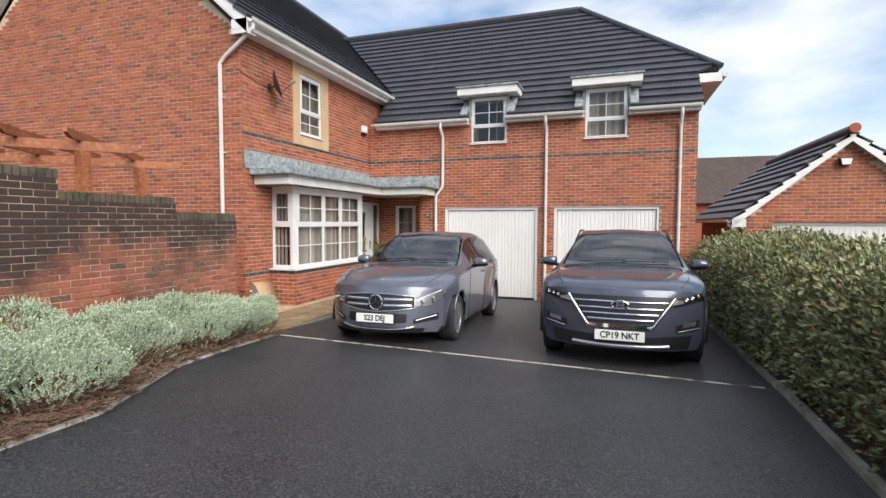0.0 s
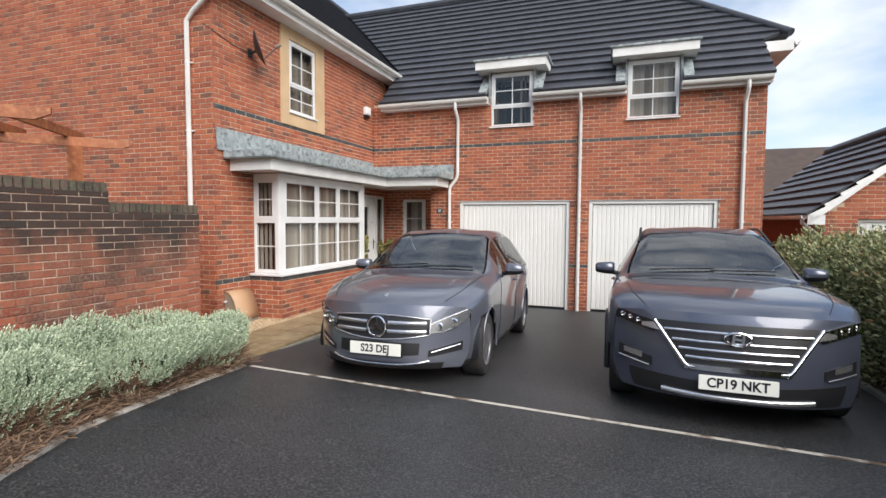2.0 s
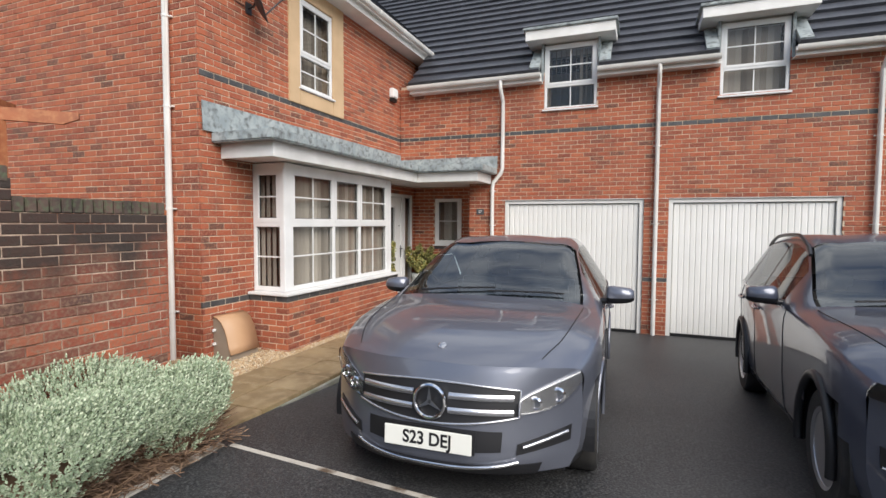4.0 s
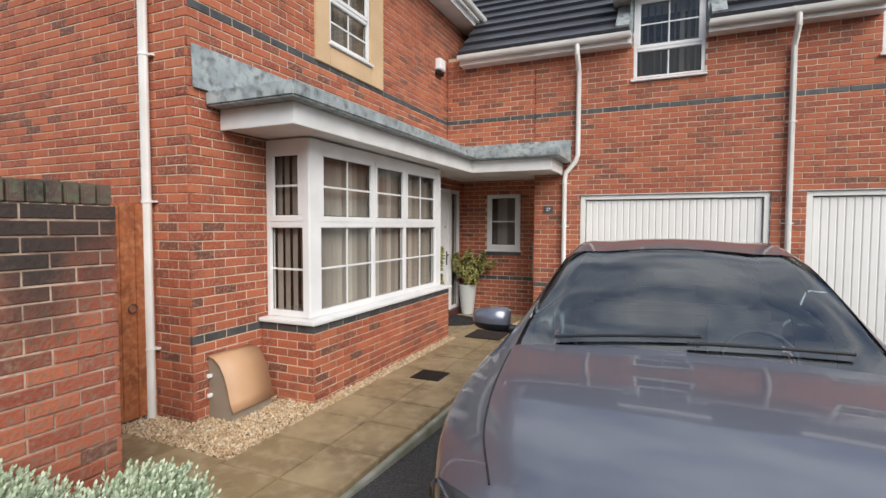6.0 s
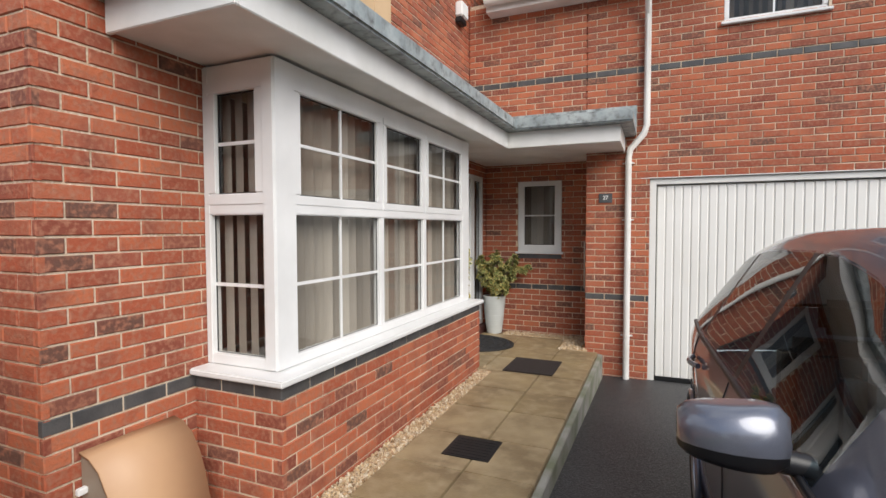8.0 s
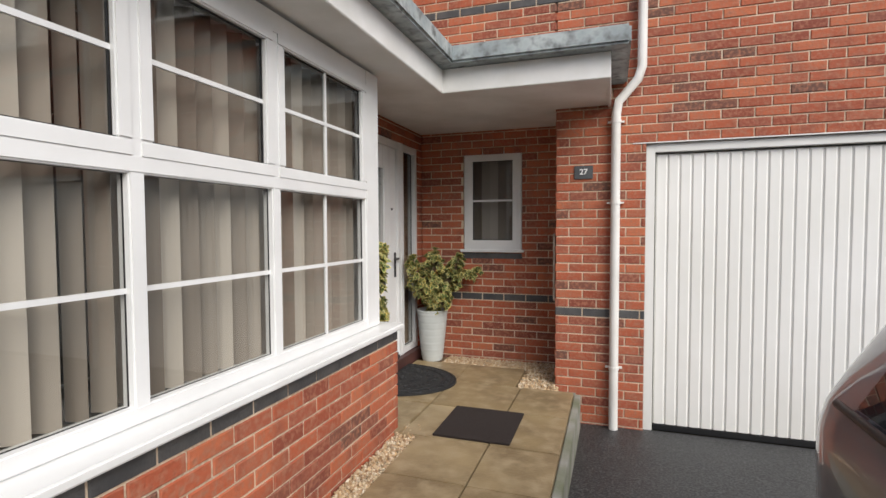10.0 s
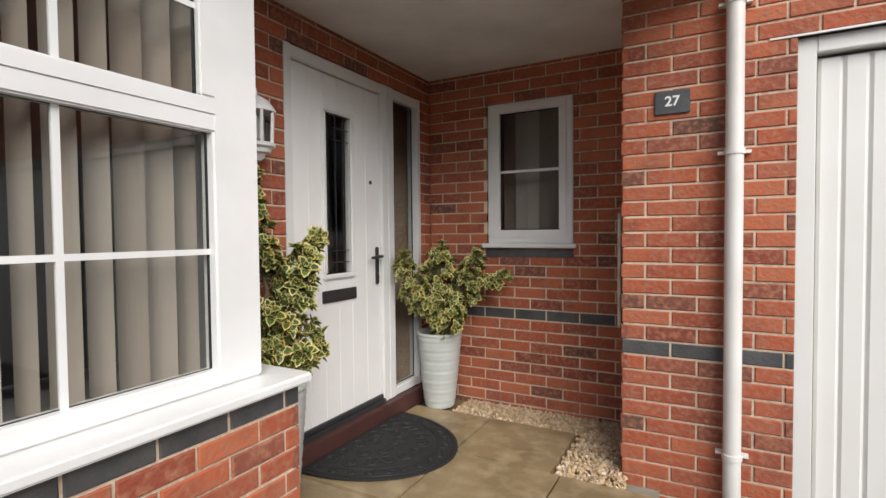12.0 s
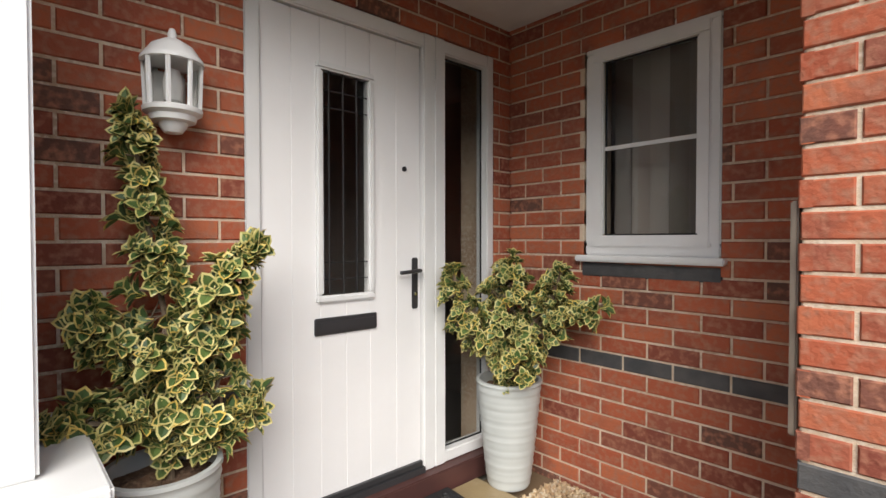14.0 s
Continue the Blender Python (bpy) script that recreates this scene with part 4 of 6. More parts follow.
def gravel(name, label, x0, x1, y0, y1, n, z=-.03, size=.013, keep=None):
    rng = random.Random(len(name) + n)
    b = Mesh()
    base = [(-1, -.7, -.4), (1, -.6, -.5), (.8, .8, -.4), (-.7, .9, -.5), (-.8, -.5, .5), (.6, -.7, .6), (.7, .5, .4), (-.5, .6, .7)]
    fcs = [(0, 3, 2, 1), (4, 5, 6, 7), (0, 1, 5, 4), (1, 2, 6, 5), (2, 3, 7, 6), (3, 0, 4, 7)]
    for _ in range(n):
        x, yy = rng.uniform(x0, x1), rng.uniform(y0, y1)
        if keep and not keep(x, yy):
            continue
        s = size * rng.uniform(.5, 1.25)
        m = pose(x, yy, z + rng.uniform(0, .02), rng.uniform(0, 360), rng.uniform(0, 360), rng.uniform(0, 360)) @ Matrix.Diagonal((s, s * rng.uniform(.6, .9), s * rng.uniform(.4, .8), 1))
        b.add([m @ Vector(v) for v in base], fcs, GRAVEL)
    ob = b.made(name)
    return tagged(ob, label, "gravel", kind="stuff")


gravel("gravel", "golden gravel strip between plinth and path", -5.83, -5.69, 8.2, 11.3, 3600)
gravel("gravel", "golden gravel round the meter box", -6.9, -5.69, 7.12, 8.2, 7500, keep=lambda x, y: y < 7.46 or x > XW)
gravel("gravel", "golden gravel along the porch wall", -6.1, -4.96, 12.86, 13.15, 3000)
gravel("gravel", "golden gravel beside the porch pier", -5.24, -4.9, 12.31, 12.9, 1300)
tagged(Mesh().box((-6.95, 7.11, -.06), (-5.68, 8.25, -.03), GRAVEL_BASE).box((-5.84, 8.25, -.06), (-5.68, 11.3, -.03), GRAVEL_BASE).box((-6.37, 12.3, -.06), (-4.94, 13.17, -.035), GRAVEL_BASE).made("gravel_base"), "sandy bed under the gravel", "gravel", kind="structure")

# ---- garden wall with stepped coping, gate, pergola ----
XG = -5.63
TOPS = [(-9.0, 3.73, 2.18), (3.73, 5.24, 1.95), (5.24, 6.38, 1.755)]


def garden_top(u):
    y = -9 + u
    for a, c, z in TOPS:
        if y <= c:
            return z - .105
    return TOPS[-1][2] - .105


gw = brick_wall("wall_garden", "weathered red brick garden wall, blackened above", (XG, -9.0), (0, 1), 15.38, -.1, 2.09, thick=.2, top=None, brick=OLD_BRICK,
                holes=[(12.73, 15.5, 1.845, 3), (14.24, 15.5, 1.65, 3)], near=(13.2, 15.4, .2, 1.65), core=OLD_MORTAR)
cp = Mesh()
for a, c, z in TOPS:
    y = max(a, -6)
    while y < c - .03:
        cp.box((XG - .225, y + .004, z - .105), (XG + .004, min(y + .069, c), z + rng.uniform(-.004, .003)), COPING, .006)
        y += .075
ob = cp.made("coping", gw)
tagged(ob, "blackened brick-on-edge coping", kind="stuff")
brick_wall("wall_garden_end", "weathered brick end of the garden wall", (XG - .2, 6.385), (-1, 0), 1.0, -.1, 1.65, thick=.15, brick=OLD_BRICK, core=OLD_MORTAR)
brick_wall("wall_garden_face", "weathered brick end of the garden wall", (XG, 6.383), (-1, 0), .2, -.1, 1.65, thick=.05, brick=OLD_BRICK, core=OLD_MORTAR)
gate = empty("gate", (-6.85, 6.9, 0))
iv = gate.matrix_world.inverted()
for i in range(8):
    y = 6.46 + i * .122
    bd = Mesh().box((-6.875, y, .02), (-6.85, y + .118, 1.72), WOOD, .004)
    bd.made("board", gate)
Mesh().box((-6.93, 7.43, -.05), (-6.84, 7.466, 1.76), WOOD, .004).made("post", gate)
Mesh().box((-6.93, 6.39, -.05), (-6.84, 6.455, 1.76), WOOD, .004).made("post", gate)
Mesh().tube([(-6.845 + .012, 7.27 + .035 * math.cos(a), .9 + .035 * math.sin(a)) for a in [i * math.pi / 8 for i in range(16)]], .005, DARK_METAL, 8, closed=True).made("ring_handle", gate, smooth=60)
for q in gate.children:
    q.matrix_parent_inverse = iv
tagged(gate, "reddish-brown stained wooden side gate, closed", "gate")

pg = empty("pergola", (-6.5, 5.0, 0))
iv = pg.matrix_world.inverted()
dA, dR = Vector((.67, .74, 0)).normalized(), Vector((-.56, .83, 0)).normalized()
P1, P2 = Vector((-5.98, 4.25, 0)), Vector((-7.0, 5.85, 0))


def timber(p, q, w, h, name, cut=.12):
    """A beam whose ends are cut to a slant below."""
    p, q = Vector(p), Vector(q)
    d_ = (q - p).normalized()
    side = d_.cross(Vector((0, 0, 1))).normalized() * w / 2
    b = Mesh()
    b.prism([p - side, q - side, q - side - Vector((0, 0, h * .5)), q - side - d_ * cut - Vector((0, 0, h)), p - side + d_ * cut - Vector((0, 0, h)), p - side - Vector((0, 0, h * .5))], side * 2, WOOD)
    ob = b.made(name, pg)
    return ob


for P in (P1, P2, P1 - dA * 2.6, P2 - dA * 2.6):
    Mesh().box((P.x - .06, P.y - .06, -.05), (P.x + .06, P.y + .06, 2.46), WOOD, .006).made("post", pg)
for P in (P1, P2):
    timber(P + dA * .6 + Vector((0, 0, 2.57)), P - dA * 3.0 + Vector((0, 0, 2.57)), .05, .11, "beam")
for i in range(6):
    P = P1 - dA * (.02 + .58 * i)
    timber(P - dR * .38 + Vector((0, 0, 2.67)), P + dR * 2.3 + Vector((0, 0, 2.67)), .045, .10, "rafter")
for q in pg.children:
    q.matrix_parent_inverse = iv
tagged(pg, "reddish-brown stained timber pergola behind the garden wall", "pergola")

# ---- neighbouring garage and far houses ----
NX0, NX1, NY, NZ0 = 2.75, 6.5, 12.72, -.5
nt_ = (3.4 - 1.8) / (1.9)
brick_wall("wall_neighbour", "red brick gable wall of the neighbouring garage", (NX0, NY), (1, 0), NX1 - NX0, NZ0, 3.4, holes=[(3.30 - NX0, 5.75 - NX0, -.6, 1.68)], thick=.25,
           top=lambda u: 1.85 + .84 * min(u, NX1 - NX0 - u))
nb = Mesh()
nb.box((NX0 + .01, NY + .26, NZ0), (NX0 + .2, 18.3, 1.85), BRICK).box((NX1 - .2, NY + .26, NZ0), (NX1 - .01, 18.3, 1.85), BRICK).box((NX0, 18.3, NZ0), (NX1, 18.4, 1.85), BRICK)
tagged(nb.made("wall_neighbour_side"), "red brick side walls of the neighbouring garage", "wall", kind="structure")
an = math.atan(.84)
nw = (NX1 - NX0) / 2 + .28
tiled("roof_neighbour", "dark tiled pitched roof of the neighbouring garage", (NX0 - .28, 18.5, 1.72), (0, -1, 0), (math.cos(an), 0, math.sin(an)), 5.95, nw / math.cos(an), step=.3)
tiled("roof_neighbour_far", "dark tiled pitched roof of the neighbouring garage", (NX1 + .28, 12.55, 1.72), (0, 1, 0), (-math.cos(an), 0, math.sin(an)), 5.95, nw / math.cos(an), step=.3)
nf = Mesh()
for sx in (1, -1):
    xe = NX0 - .25 if sx == 1 else NX1 + .25
    p, q = Vector((xe, 12.55, 1.75)), Vector(((NX0 + NX1) / 2, 12.55, 1.75 + (nw - .03) * .84))
    nf.prism([p, q, q - Vector((0, 0, .2)), p - Vector((0, 0, .2))], (0, .03, 0), FASCIA)
nf.box((NX0 - .27, 12.55, 1.55), (NX0, 12.58, 1.72), FASCIA)
tagged(nf.made("fascia_neighbour"), "white barge boards of the neighbouring garage", "fascia", kind="structure")
gutter("gutter_neighbour", [(NX0 - .31, 18.4, 1.69), (NX0 - .31, 12.6, 1.69)])
downpipe([(NX0 - .3, 12.75, 1.66), (NX0 - .3, 12.75, 1.58), (NX0 - .06, 12.85, 1.4), (NX0 - .06, 12.85, -.4)], "white plastic drainpipe on the neighbouring garage", (.5, 1.1), "x")
garage_n = Mesh()
garage_n.box((3.30, NY + .1, -.5), (5.75, NY + .14, 1.68), GARAGE_WHITE)
for i in range(24):
    garage_n.box((3.36 + i * .099, NY + .09, -.45), (3.36 + i * .099 + .085, NY + .1, 1.55), GARAGE_WHITE, .004)
garage_n.box((3.30, NY + .06, 1.6), (5.75, NY + .1, 1.68), GARAGE_WHITE, .004)
tagged(garage_n.made("door_garage_3"), "white garage door of the neighbouring garage", "garage door", kind="structure")
fl = empty("floodlight", (4.55, NY - .1, 2.9))
iv = fl.matrix_world.inverted()
Mesh().prism([(4.43, NY - .01, 3.0), (4.67, NY - .01, 3.0), (4.63, NY - .01, 2.84), (4.47, NY - .01, 2.84)], (0, -.12, 0), BLACK).made("housing", fl)
Mesh().prism([(4.45, NY - .131, 2.985), (4.65, NY - .131, 2.985), (4.62, NY - .131, 2.86), (4.48, NY - .131, 2.86)], (0, -.01, 0), WHITE).made("lens", fl)
for q in fl.children:
    q.matrix_parent_inverse = iv
tagged(fl, "black floodlight with a white lens on the gable", "floodlight")
rt = Mesh().tube([((NX0 + NX1) / 2, 12.5, 1.75 + nw * .84 + .02), ((NX0 + NX1) / 2, 18.5, 1.75 + nw * .84 + .02)], .09, TILE, 10)
tagged(rt.made("roof_ridge_neighbour", smooth=50), "dark ridge tiles on the neighbouring garage", "roof", kind="structure")
tagged(Mesh().lathe([(.0, 0), (.1, 0), (.1, .05), (0, .05)], material("red ridge tile", (.35, .09, .05), .8), sides=16, m=Matrix.Translation(((NX0 + NX1) / 2, 12.5, 1.75 + nw * .84 + .03)) @ Matrix.Rotation(math.pi / 2, 4, "X")).made("ridge_end_tile"), "red clay end tile on the ridge", "roof tile")
hs = empty("house", (6, 30, -1.2))
iv = hs.matrix_world.inverted()
Mesh().box((-2, 27, -1.2), (14, 34, 2.6), BRICK).made("wall", hs)
Mesh().prism([(-2.3, 26.7, 2.6), (-2.3, 30.5, 5.2), (-2.3, 34.3, 2.6)], (16.6, 0, 0), BROWN_TILE).made("roof", hs)
for q in hs.children:
    q.matrix_parent_inverse = iv
tagged(hs, "far brick house with a brown tiled roof", "house")
# houses across the road, behind the walk
for i, x in enumerate((-26, -13, 0, 13, 26)):
    h_ = empty("house", (x, -26, 1.2))
    iv = h_.matrix_world.inverted()
    Mesh().box((x - 4.5, -32, 1.0), (x + 4.5, -24, 6.4), BRICK).made("wall", h_)
    Mesh().prism([(x - 4.8, -32.3, 6.4), (x - 4.8, -28, 9.6), (x - 4.8, -23.7, 6.4)], (9.6, 0, 0), TILE).made("roof", h_)
    for wx in (-2.6, 1.2):
        for wz in (2.0, 4.5):
            Mesh().box((x + wx, -24.02, wz), (x + wx + 1.4, -23.96, wz + 1.2), UPVC).box((x + wx + .08, -23.965, wz + .08), (x + wx + 1.32, -23.95, wz + 1.12), BLACK).made("window", h_)
    for q in h_.children:
        q.matrix_parent_inverse = iv
    tagged(h_, "brick house across the road with a tiled roof", "house", group="houses across the road")

# ---- cars ----
PAINT_A = material("metallic grey car paint", (0.13, 0.14, 0.175), 0.3, metal=0.45, coat=1.0, fine=(0.17, 0.18, 0.215), fine_scale=900)
PAINT_B = material("dark blue-grey car paint", (0.075, 0.085, 0.12), 0.3, metal=0.45, coat=1.0, fine=(0.1, 0.11, 0.14), fine_scale=900)
CAR_GLASS = glass("car glass", (0.6, 0.8, 0.92), 2.6)
LAMP_GLASS = glass("lamp glass", (0.95, 0.95, 0.95), 1.4)
TYRE = material("tyre rubber", (0.014, 0.014, 0.015), 0.8, second=(0.03, 0.028, 0.026), scale=9, bump=0.2)
ALLOY = material("alloy wheel", (0.55, 0.55, 0.57), 0.3, metal=0.9)
PLATE = material("white number plate", (0.8, 0.8, 0.74), 0.35)
TRIM = material("black car trim", (0.014, 0.014, 0.016), 0.4)
CABIN = material("dark cabin cloth", (0.03, 0.03, 0.033), 0.85)
SILVER = material("silver trim", (0.6, 0.6, 0.62), 0.25, metal=0.9)


def curve(table):
    """A smooth curve through (y, value) rows: monotone cubic."""
    xs, vs = np.array([r[0] for r in table], float), np.array([r[1] for r in table], float)
    h, dl = np.diff(xs), np.diff(vs) / np.diff(xs)
    m = np.zeros(len(xs))
    m[0], m[-1] = dl[0], dl[-1]
    for i in range(1, len(xs) - 1):
        m[i] = 0 if dl[i - 1] * dl[i] <= 0 else 2 / (1 / dl[i - 1] + 1 / dl[i])

    def at(x):
        x = min(max(x, xs[0]), xs[-1])
        i = min(int(np.searchsorted(xs, x, side="right")) - 1, len(xs) - 2)
        t = (x - xs[i]) / h[i]
        return float((1 + 2 * t) * (1 - t) ** 2 * vs[i] + t * (1 - t) ** 2 * h[i] * m[i] + t * t * (3 - 2 * t) * vs[i + 1] + t * t * (t - 1) * h[i] * m[i + 1])
    return at


class Hull:
    """The skin of a car as a surface: y from the nose to the tail, v from the sill (0) over shoulder (3) and roof rail (4) to the middle line (6)."""

    def __init__(self, spec):
        self.s, self.edge = spec, []
        self.c = {k: curve(spec[k]) for k in ("zc", "zb", "wb", "zt", "wt")}

    def section(self, y):
        c, W = self.c, self.s["half"]
        zb, wb, zt, wt, zc = c["zb"](y), c["wb"](y), c["zt"](y), c["wt"](y), c["zc"](y)
        k = wb / W
        return [(wb * .93, self.s["low"]), (wb * 1.0, self.s["low"] + .14), (wb * 1.012, (zb + .45) / 2), (wb * .985, zb), (wt, zt), (wt * .6, zt + (zc - zt) * .72), (0, zc)]

    def warp(self, x, y, z):
        s = self.s
        b = s["bulge"] * abs(x / s["half"]) ** 2.5
        L = s["length"]
        y2 = y + b * max(0, 1 - y / 1.2) ** 2 - .2 * (x / s["half"]) ** 2 * max(0, 1 - (L - y) / 1.0) ** 2
        return Vector((x, y2, z))

    def at(self, y, v, side=1):
        p = self.section(y)
        i = min(int(v), 5)
        t = v - i
        g = lambda k: p[max(0, min(6, k))]
        p0, p1, p2, p3 = g(i - 1), p[i], p[i + 1], g(i + 2)
        if i + 1 == 6:
            p3 = (-p[5][0], p[5][1])
        tight = .5 if i not in (3,) else .18      # flatter glass between shoulder and rail
        q = []
        for a in (0, 1):
            m1, m2 = (p2[a] - p0[a]) * tight, (p3[a] - p1[a]) * tight
            q.append((1 + 2 * t) * (1 - t) ** 2 * p1[a] + t * (1 - t) ** 2 * m1 + t * t * (3 - 2 * t) * p2[a] + t * t * (t - 1) * m2)
        return self.warp(q[0] * side, y, q[1])

    def face(self, s, z):
        """The nose: s from -1 to 1 across, z the height."""
        if not self.edge:
            self.edge = [self.at(0, v) for v in np.linspace(0, 3, 25)]
        w = float(np.interp(z, [p.z for p in self.edge], [p.x for p in self.edge]))
        return self.warp(s * w, float(np.interp(z, *self.s["nose"])) * max(0, 1 - s ** 4), z)

    def nose_out(self, s, z, h):
        e = .01
        a, b = self.face(s + e, z) - self.face(s - e, z), self.face(s, z + e) - self.face(s, z - e)
        return self.face(s, z) + a.cross(b).normalized() * h


def patch(b, f, us, vs, mat, two=False):
    rows = [[f(u, v) for v in vs] for u in us]
    n = len(vs)
    pts = [p for r in rows for p in r]
    fs = [(i * n + j, i * n + j + 1, (i + 1) * n + j + 1, (i + 1) * n + j) for i in range(len(us) - 1) for j in range(n - 1)]
    b.add(pts, fs, mat)


def wheel(parent, at, r, w, side):
    e = new("wheel")
    e.parent = parent
    e.matrix_local = pose(*at, 0, 90 * side, 0)
    t = Mesh()
    pr = [(r * .66, -w / 2), (r * .93, -w / 2), (r * .985, -w * .42), (r, -w * .3), (r, w * .3), (r * .985, w * .42), (r * .93, w / 2), (r * .66, w / 2), (r * .64, w * .2)]
    t.lathe(pr, TYRE, sides=40)
    t.made("tyre", e, smooth=40)
    a = Mesh()
    for rr in ((r * .66, r * .60),):
        a.lathe([(rr[0], w * .44), (rr[0], w * .5), (rr[1], w * .46), (rr[1], w * .1), (rr[0] * .98, w * .1)], ALLOY, sides=40)
    for i in range(5):
        ang = 2 * math.pi * i / 5
        for da in (-.16, .16):
            c0, c1 = Vector((math.cos(ang) * r * .1, math.sin(ang) * r * .1, w * .36)), Vector((math.cos(ang + da) * r * .63, math.sin(ang + da) * r * .63, w * .43))
            sd = Vector((-math.sin(ang), math.cos(ang), 0)) * .018
            a.prism([c0 - sd, c1 - sd, c1 + sd, c0 + sd], (0, 0, -.03), ALLOY)
    a.lathe([(r * .16, w * .3), (r * .16, w * .42), (r * .1, w * .44)], ALLOY, sides=20)
    a.made("rim", e, smooth=35)
    Mesh().lathe([(r * .58, w * .02), (r * .58, w * .05), (.02, w * .05)], TRIM, sides=24).made("brake", e)


def car(name, spec, at, yaw, pitch, label):
    e = empty(name, at, yaw, pitch)
    e.scale = (1, 1, spec["tall"])
    H = Hull(spec)
    L, W, R, low = spec["length"], spec["half"], spec["wheel"], spec["low"]
    axles = spec["axles"]
    ys = sorted({*np.round(np.linspace(0, L, 64), 4), *[q for q in spec["cuts"]]})
    vs = [0, .5, 1, 1.5, 2, 2.5, 2.8, 3, 3.12, 3.3, 3.6, 3.88, 4, 4.25, 4.5, 5, 5.5, 6]
    ws0, ws1 = spec["screen"]
    sides, rw = spec["side"], spec["rear"]

    def is_glass(y, v):
        if ws0 < y < ws1 and v > 4.12:
            return True
        if rw[0] < y < rw[1] and v > 4.25:
            return True
        return 3.12 < v < 3.88 and any(a < y < c for a, c in sides)

    arch = R + .045
    body = Mesh()
    for sd in (1, -1):
        for y0, y1 in zip(ys, ys[1:]):
            for v0, v1 in zip(vs, vs[1:]):
                ym, vm = (y0 + y1) / 2, (v0 + v1) / 2
                if is_glass(ym, vm):
                    continue
                pc = H.at(ym, vm, sd)
                if vm < 3 and any(math.hypot(pc.y - ax, pc.z - R) < arch for ax in axles):
                    continue
                q = [H.at(y0, v0, sd), H.at(y1, v0, sd), H.at(y1, v1, sd), H.at(y0, v1, sd)]
                if vm > 5.5 and v1 == 6:
                    for k_ in (2, 3):
                        q[k_].x = 0
                body.add(q, [(0, 1, 2, 3)] if sd > 0 else [(3, 2, 1, 0)], TRIM if vm < .5 or (3.12 < vm < 3.88 and sides[0][0] < ym < sides[-1][1]) else spec["paint"])
    # nose and tail
    nz, ns = 22, 32

    def nose(s, f):
        x = abs(s)
        # upper edge follows the bonnet's section
        vv = 6 - 3 * x
        top_p = H.at(0, vv, 1 if s >= 0 else -1)
        z = low + (top_p.z - low) * f
        p = H.face(s, z)
        k = f ** 6
        return p * (1 - k) + top_p * k
    patch(body, lambda f, s: nose(s, f), list(np.linspace(0, 1, nz)), list(np.linspace(-1, 1, ns)), spec["paint"])
    tail = lambda f, s: Vector((s * H.section(L)[2][0], L - .2 * s * s, low + (H.at(L, 6 - 3 * abs(s)).z - low) * f))
    patch(body, tail, list(np.linspace(0, 1, 8)), list(np.linspace(1, -1, 12)), spec["paint"])
    bm = bmesh.new()
    me = bpy.data.meshes.new("body")
    me.from_pydata(body.v, [], body.f)
    me.polygons.foreach_set("material_index", body.m)
    bm.from_mesh(me)
    bmesh.ops.remove_doubles(bm, verts=bm.verts[:], dist=.0015)
    bmesh.ops.recalc_face_normals(bm, faces=bm.faces[:])
    bm.to_mesh(me)
    bm.free()
    for m_ in body.mats:
        me.materials.append(m_)
    me.polygons.foreach_set("use_smooth", [True] * len(me.polygons))
    me.set_sharp_from_angle(angle=radians(58))
    ob = new("body", me)
    ob.parent = e
    # glass
    def glazing(nm, a, c, v0, v1, both=False):
        for sd in ((1, -1) if both else (1,)):
            g_ = Mesh()
            yy = list(np.linspace(a, c, 10))
            if both:
                patch(g_, lambda y, v: H.at(y, v, sd) * 1.0, yy if sd < 0 else yy[::-1], list(np.linspace(v0, v1, 8)), CAR_GLASS)
            else:
                full = [(v, 1) for v in np.linspace(v0, 6, 9)] + [(v, -1) for v in np.linspace(6, v0, 9)[1:]]
                patch(g_, lambda y, k: H.at(y, *k), yy[::-1], full, CAR_GLASS)
            o = g_.made(nm, e, smooth=60)
            o.visible_shadow = False
    glazing("windscreen", ws0 - .005, ws1 + .005, 4.1, 6)
    glazing("rear_window", rw[0], rw[1], 4.22, 6)
    for a, c in sides:
        glazing("side_window", a - .004, c + .004, 3.1, 3.9, True)
    # window surround and door joints
    for sd in (1, -1):
        t = Mesh()
        a, c = sides[0][0], sides[-1][1]
        t.tube([H.at(y, 3.06, sd) for y in np.linspace(a - .1, c + .12, 24)], .011, spec["waist"], 8)
        t.made("window_trim", e, smooth=60)
        for yj in spec["joints"]:
            Mesh().tube([H.at(yj + .04 * (v - 2), v, sd) for v in np.linspace(.7, 3.0, 14)], .004, TRIM, 6).made("door_joint", e)
        for yh in spec["handles"]:
            Mesh().tube([H.at(yh + k * .2, 2.74, sd) + Vector((sd * (.012 + .028 * math.sin(math.pi * k)), 0, 0)) for k in np.linspace(0, 1, 8)], .013, spec["handle"], 8).made("door_handle", e, smooth=60)
        Mesh().tube([H.at(y, 3.9, sd) + Vector((0, 0, .001)) for y in np.linspace(.06, ws0 - .06, 18)], .0035, TRIM, 6).made("bonnet_joint", e)
        mr = Mesh()
        mp = H.at(spec["mirror"], 3.15, sd)
        bmm = bmesh.new()
        bmesh.ops.create_uvsphere(bmm, u_segments=20, v_segments=12, radius=1)
        for v_ in bmm.verts:
            k = v_.co
            k.y = max(k.y, -1) if k.y < 0 else min(k.y, .25)
            k.x = max(-.92, min(.92, k.x * 1.1))
            k.z = max(-.85, min(.85, k.z * 1.1)) * (1 - .16 * sd * k.x)
        shell = Matrix.Translation(mp + Vector((sd * .14, -.02, .06))) @ Matrix.Diagonal((.118, .085, .078, 1))
        foot = bmm.copy()
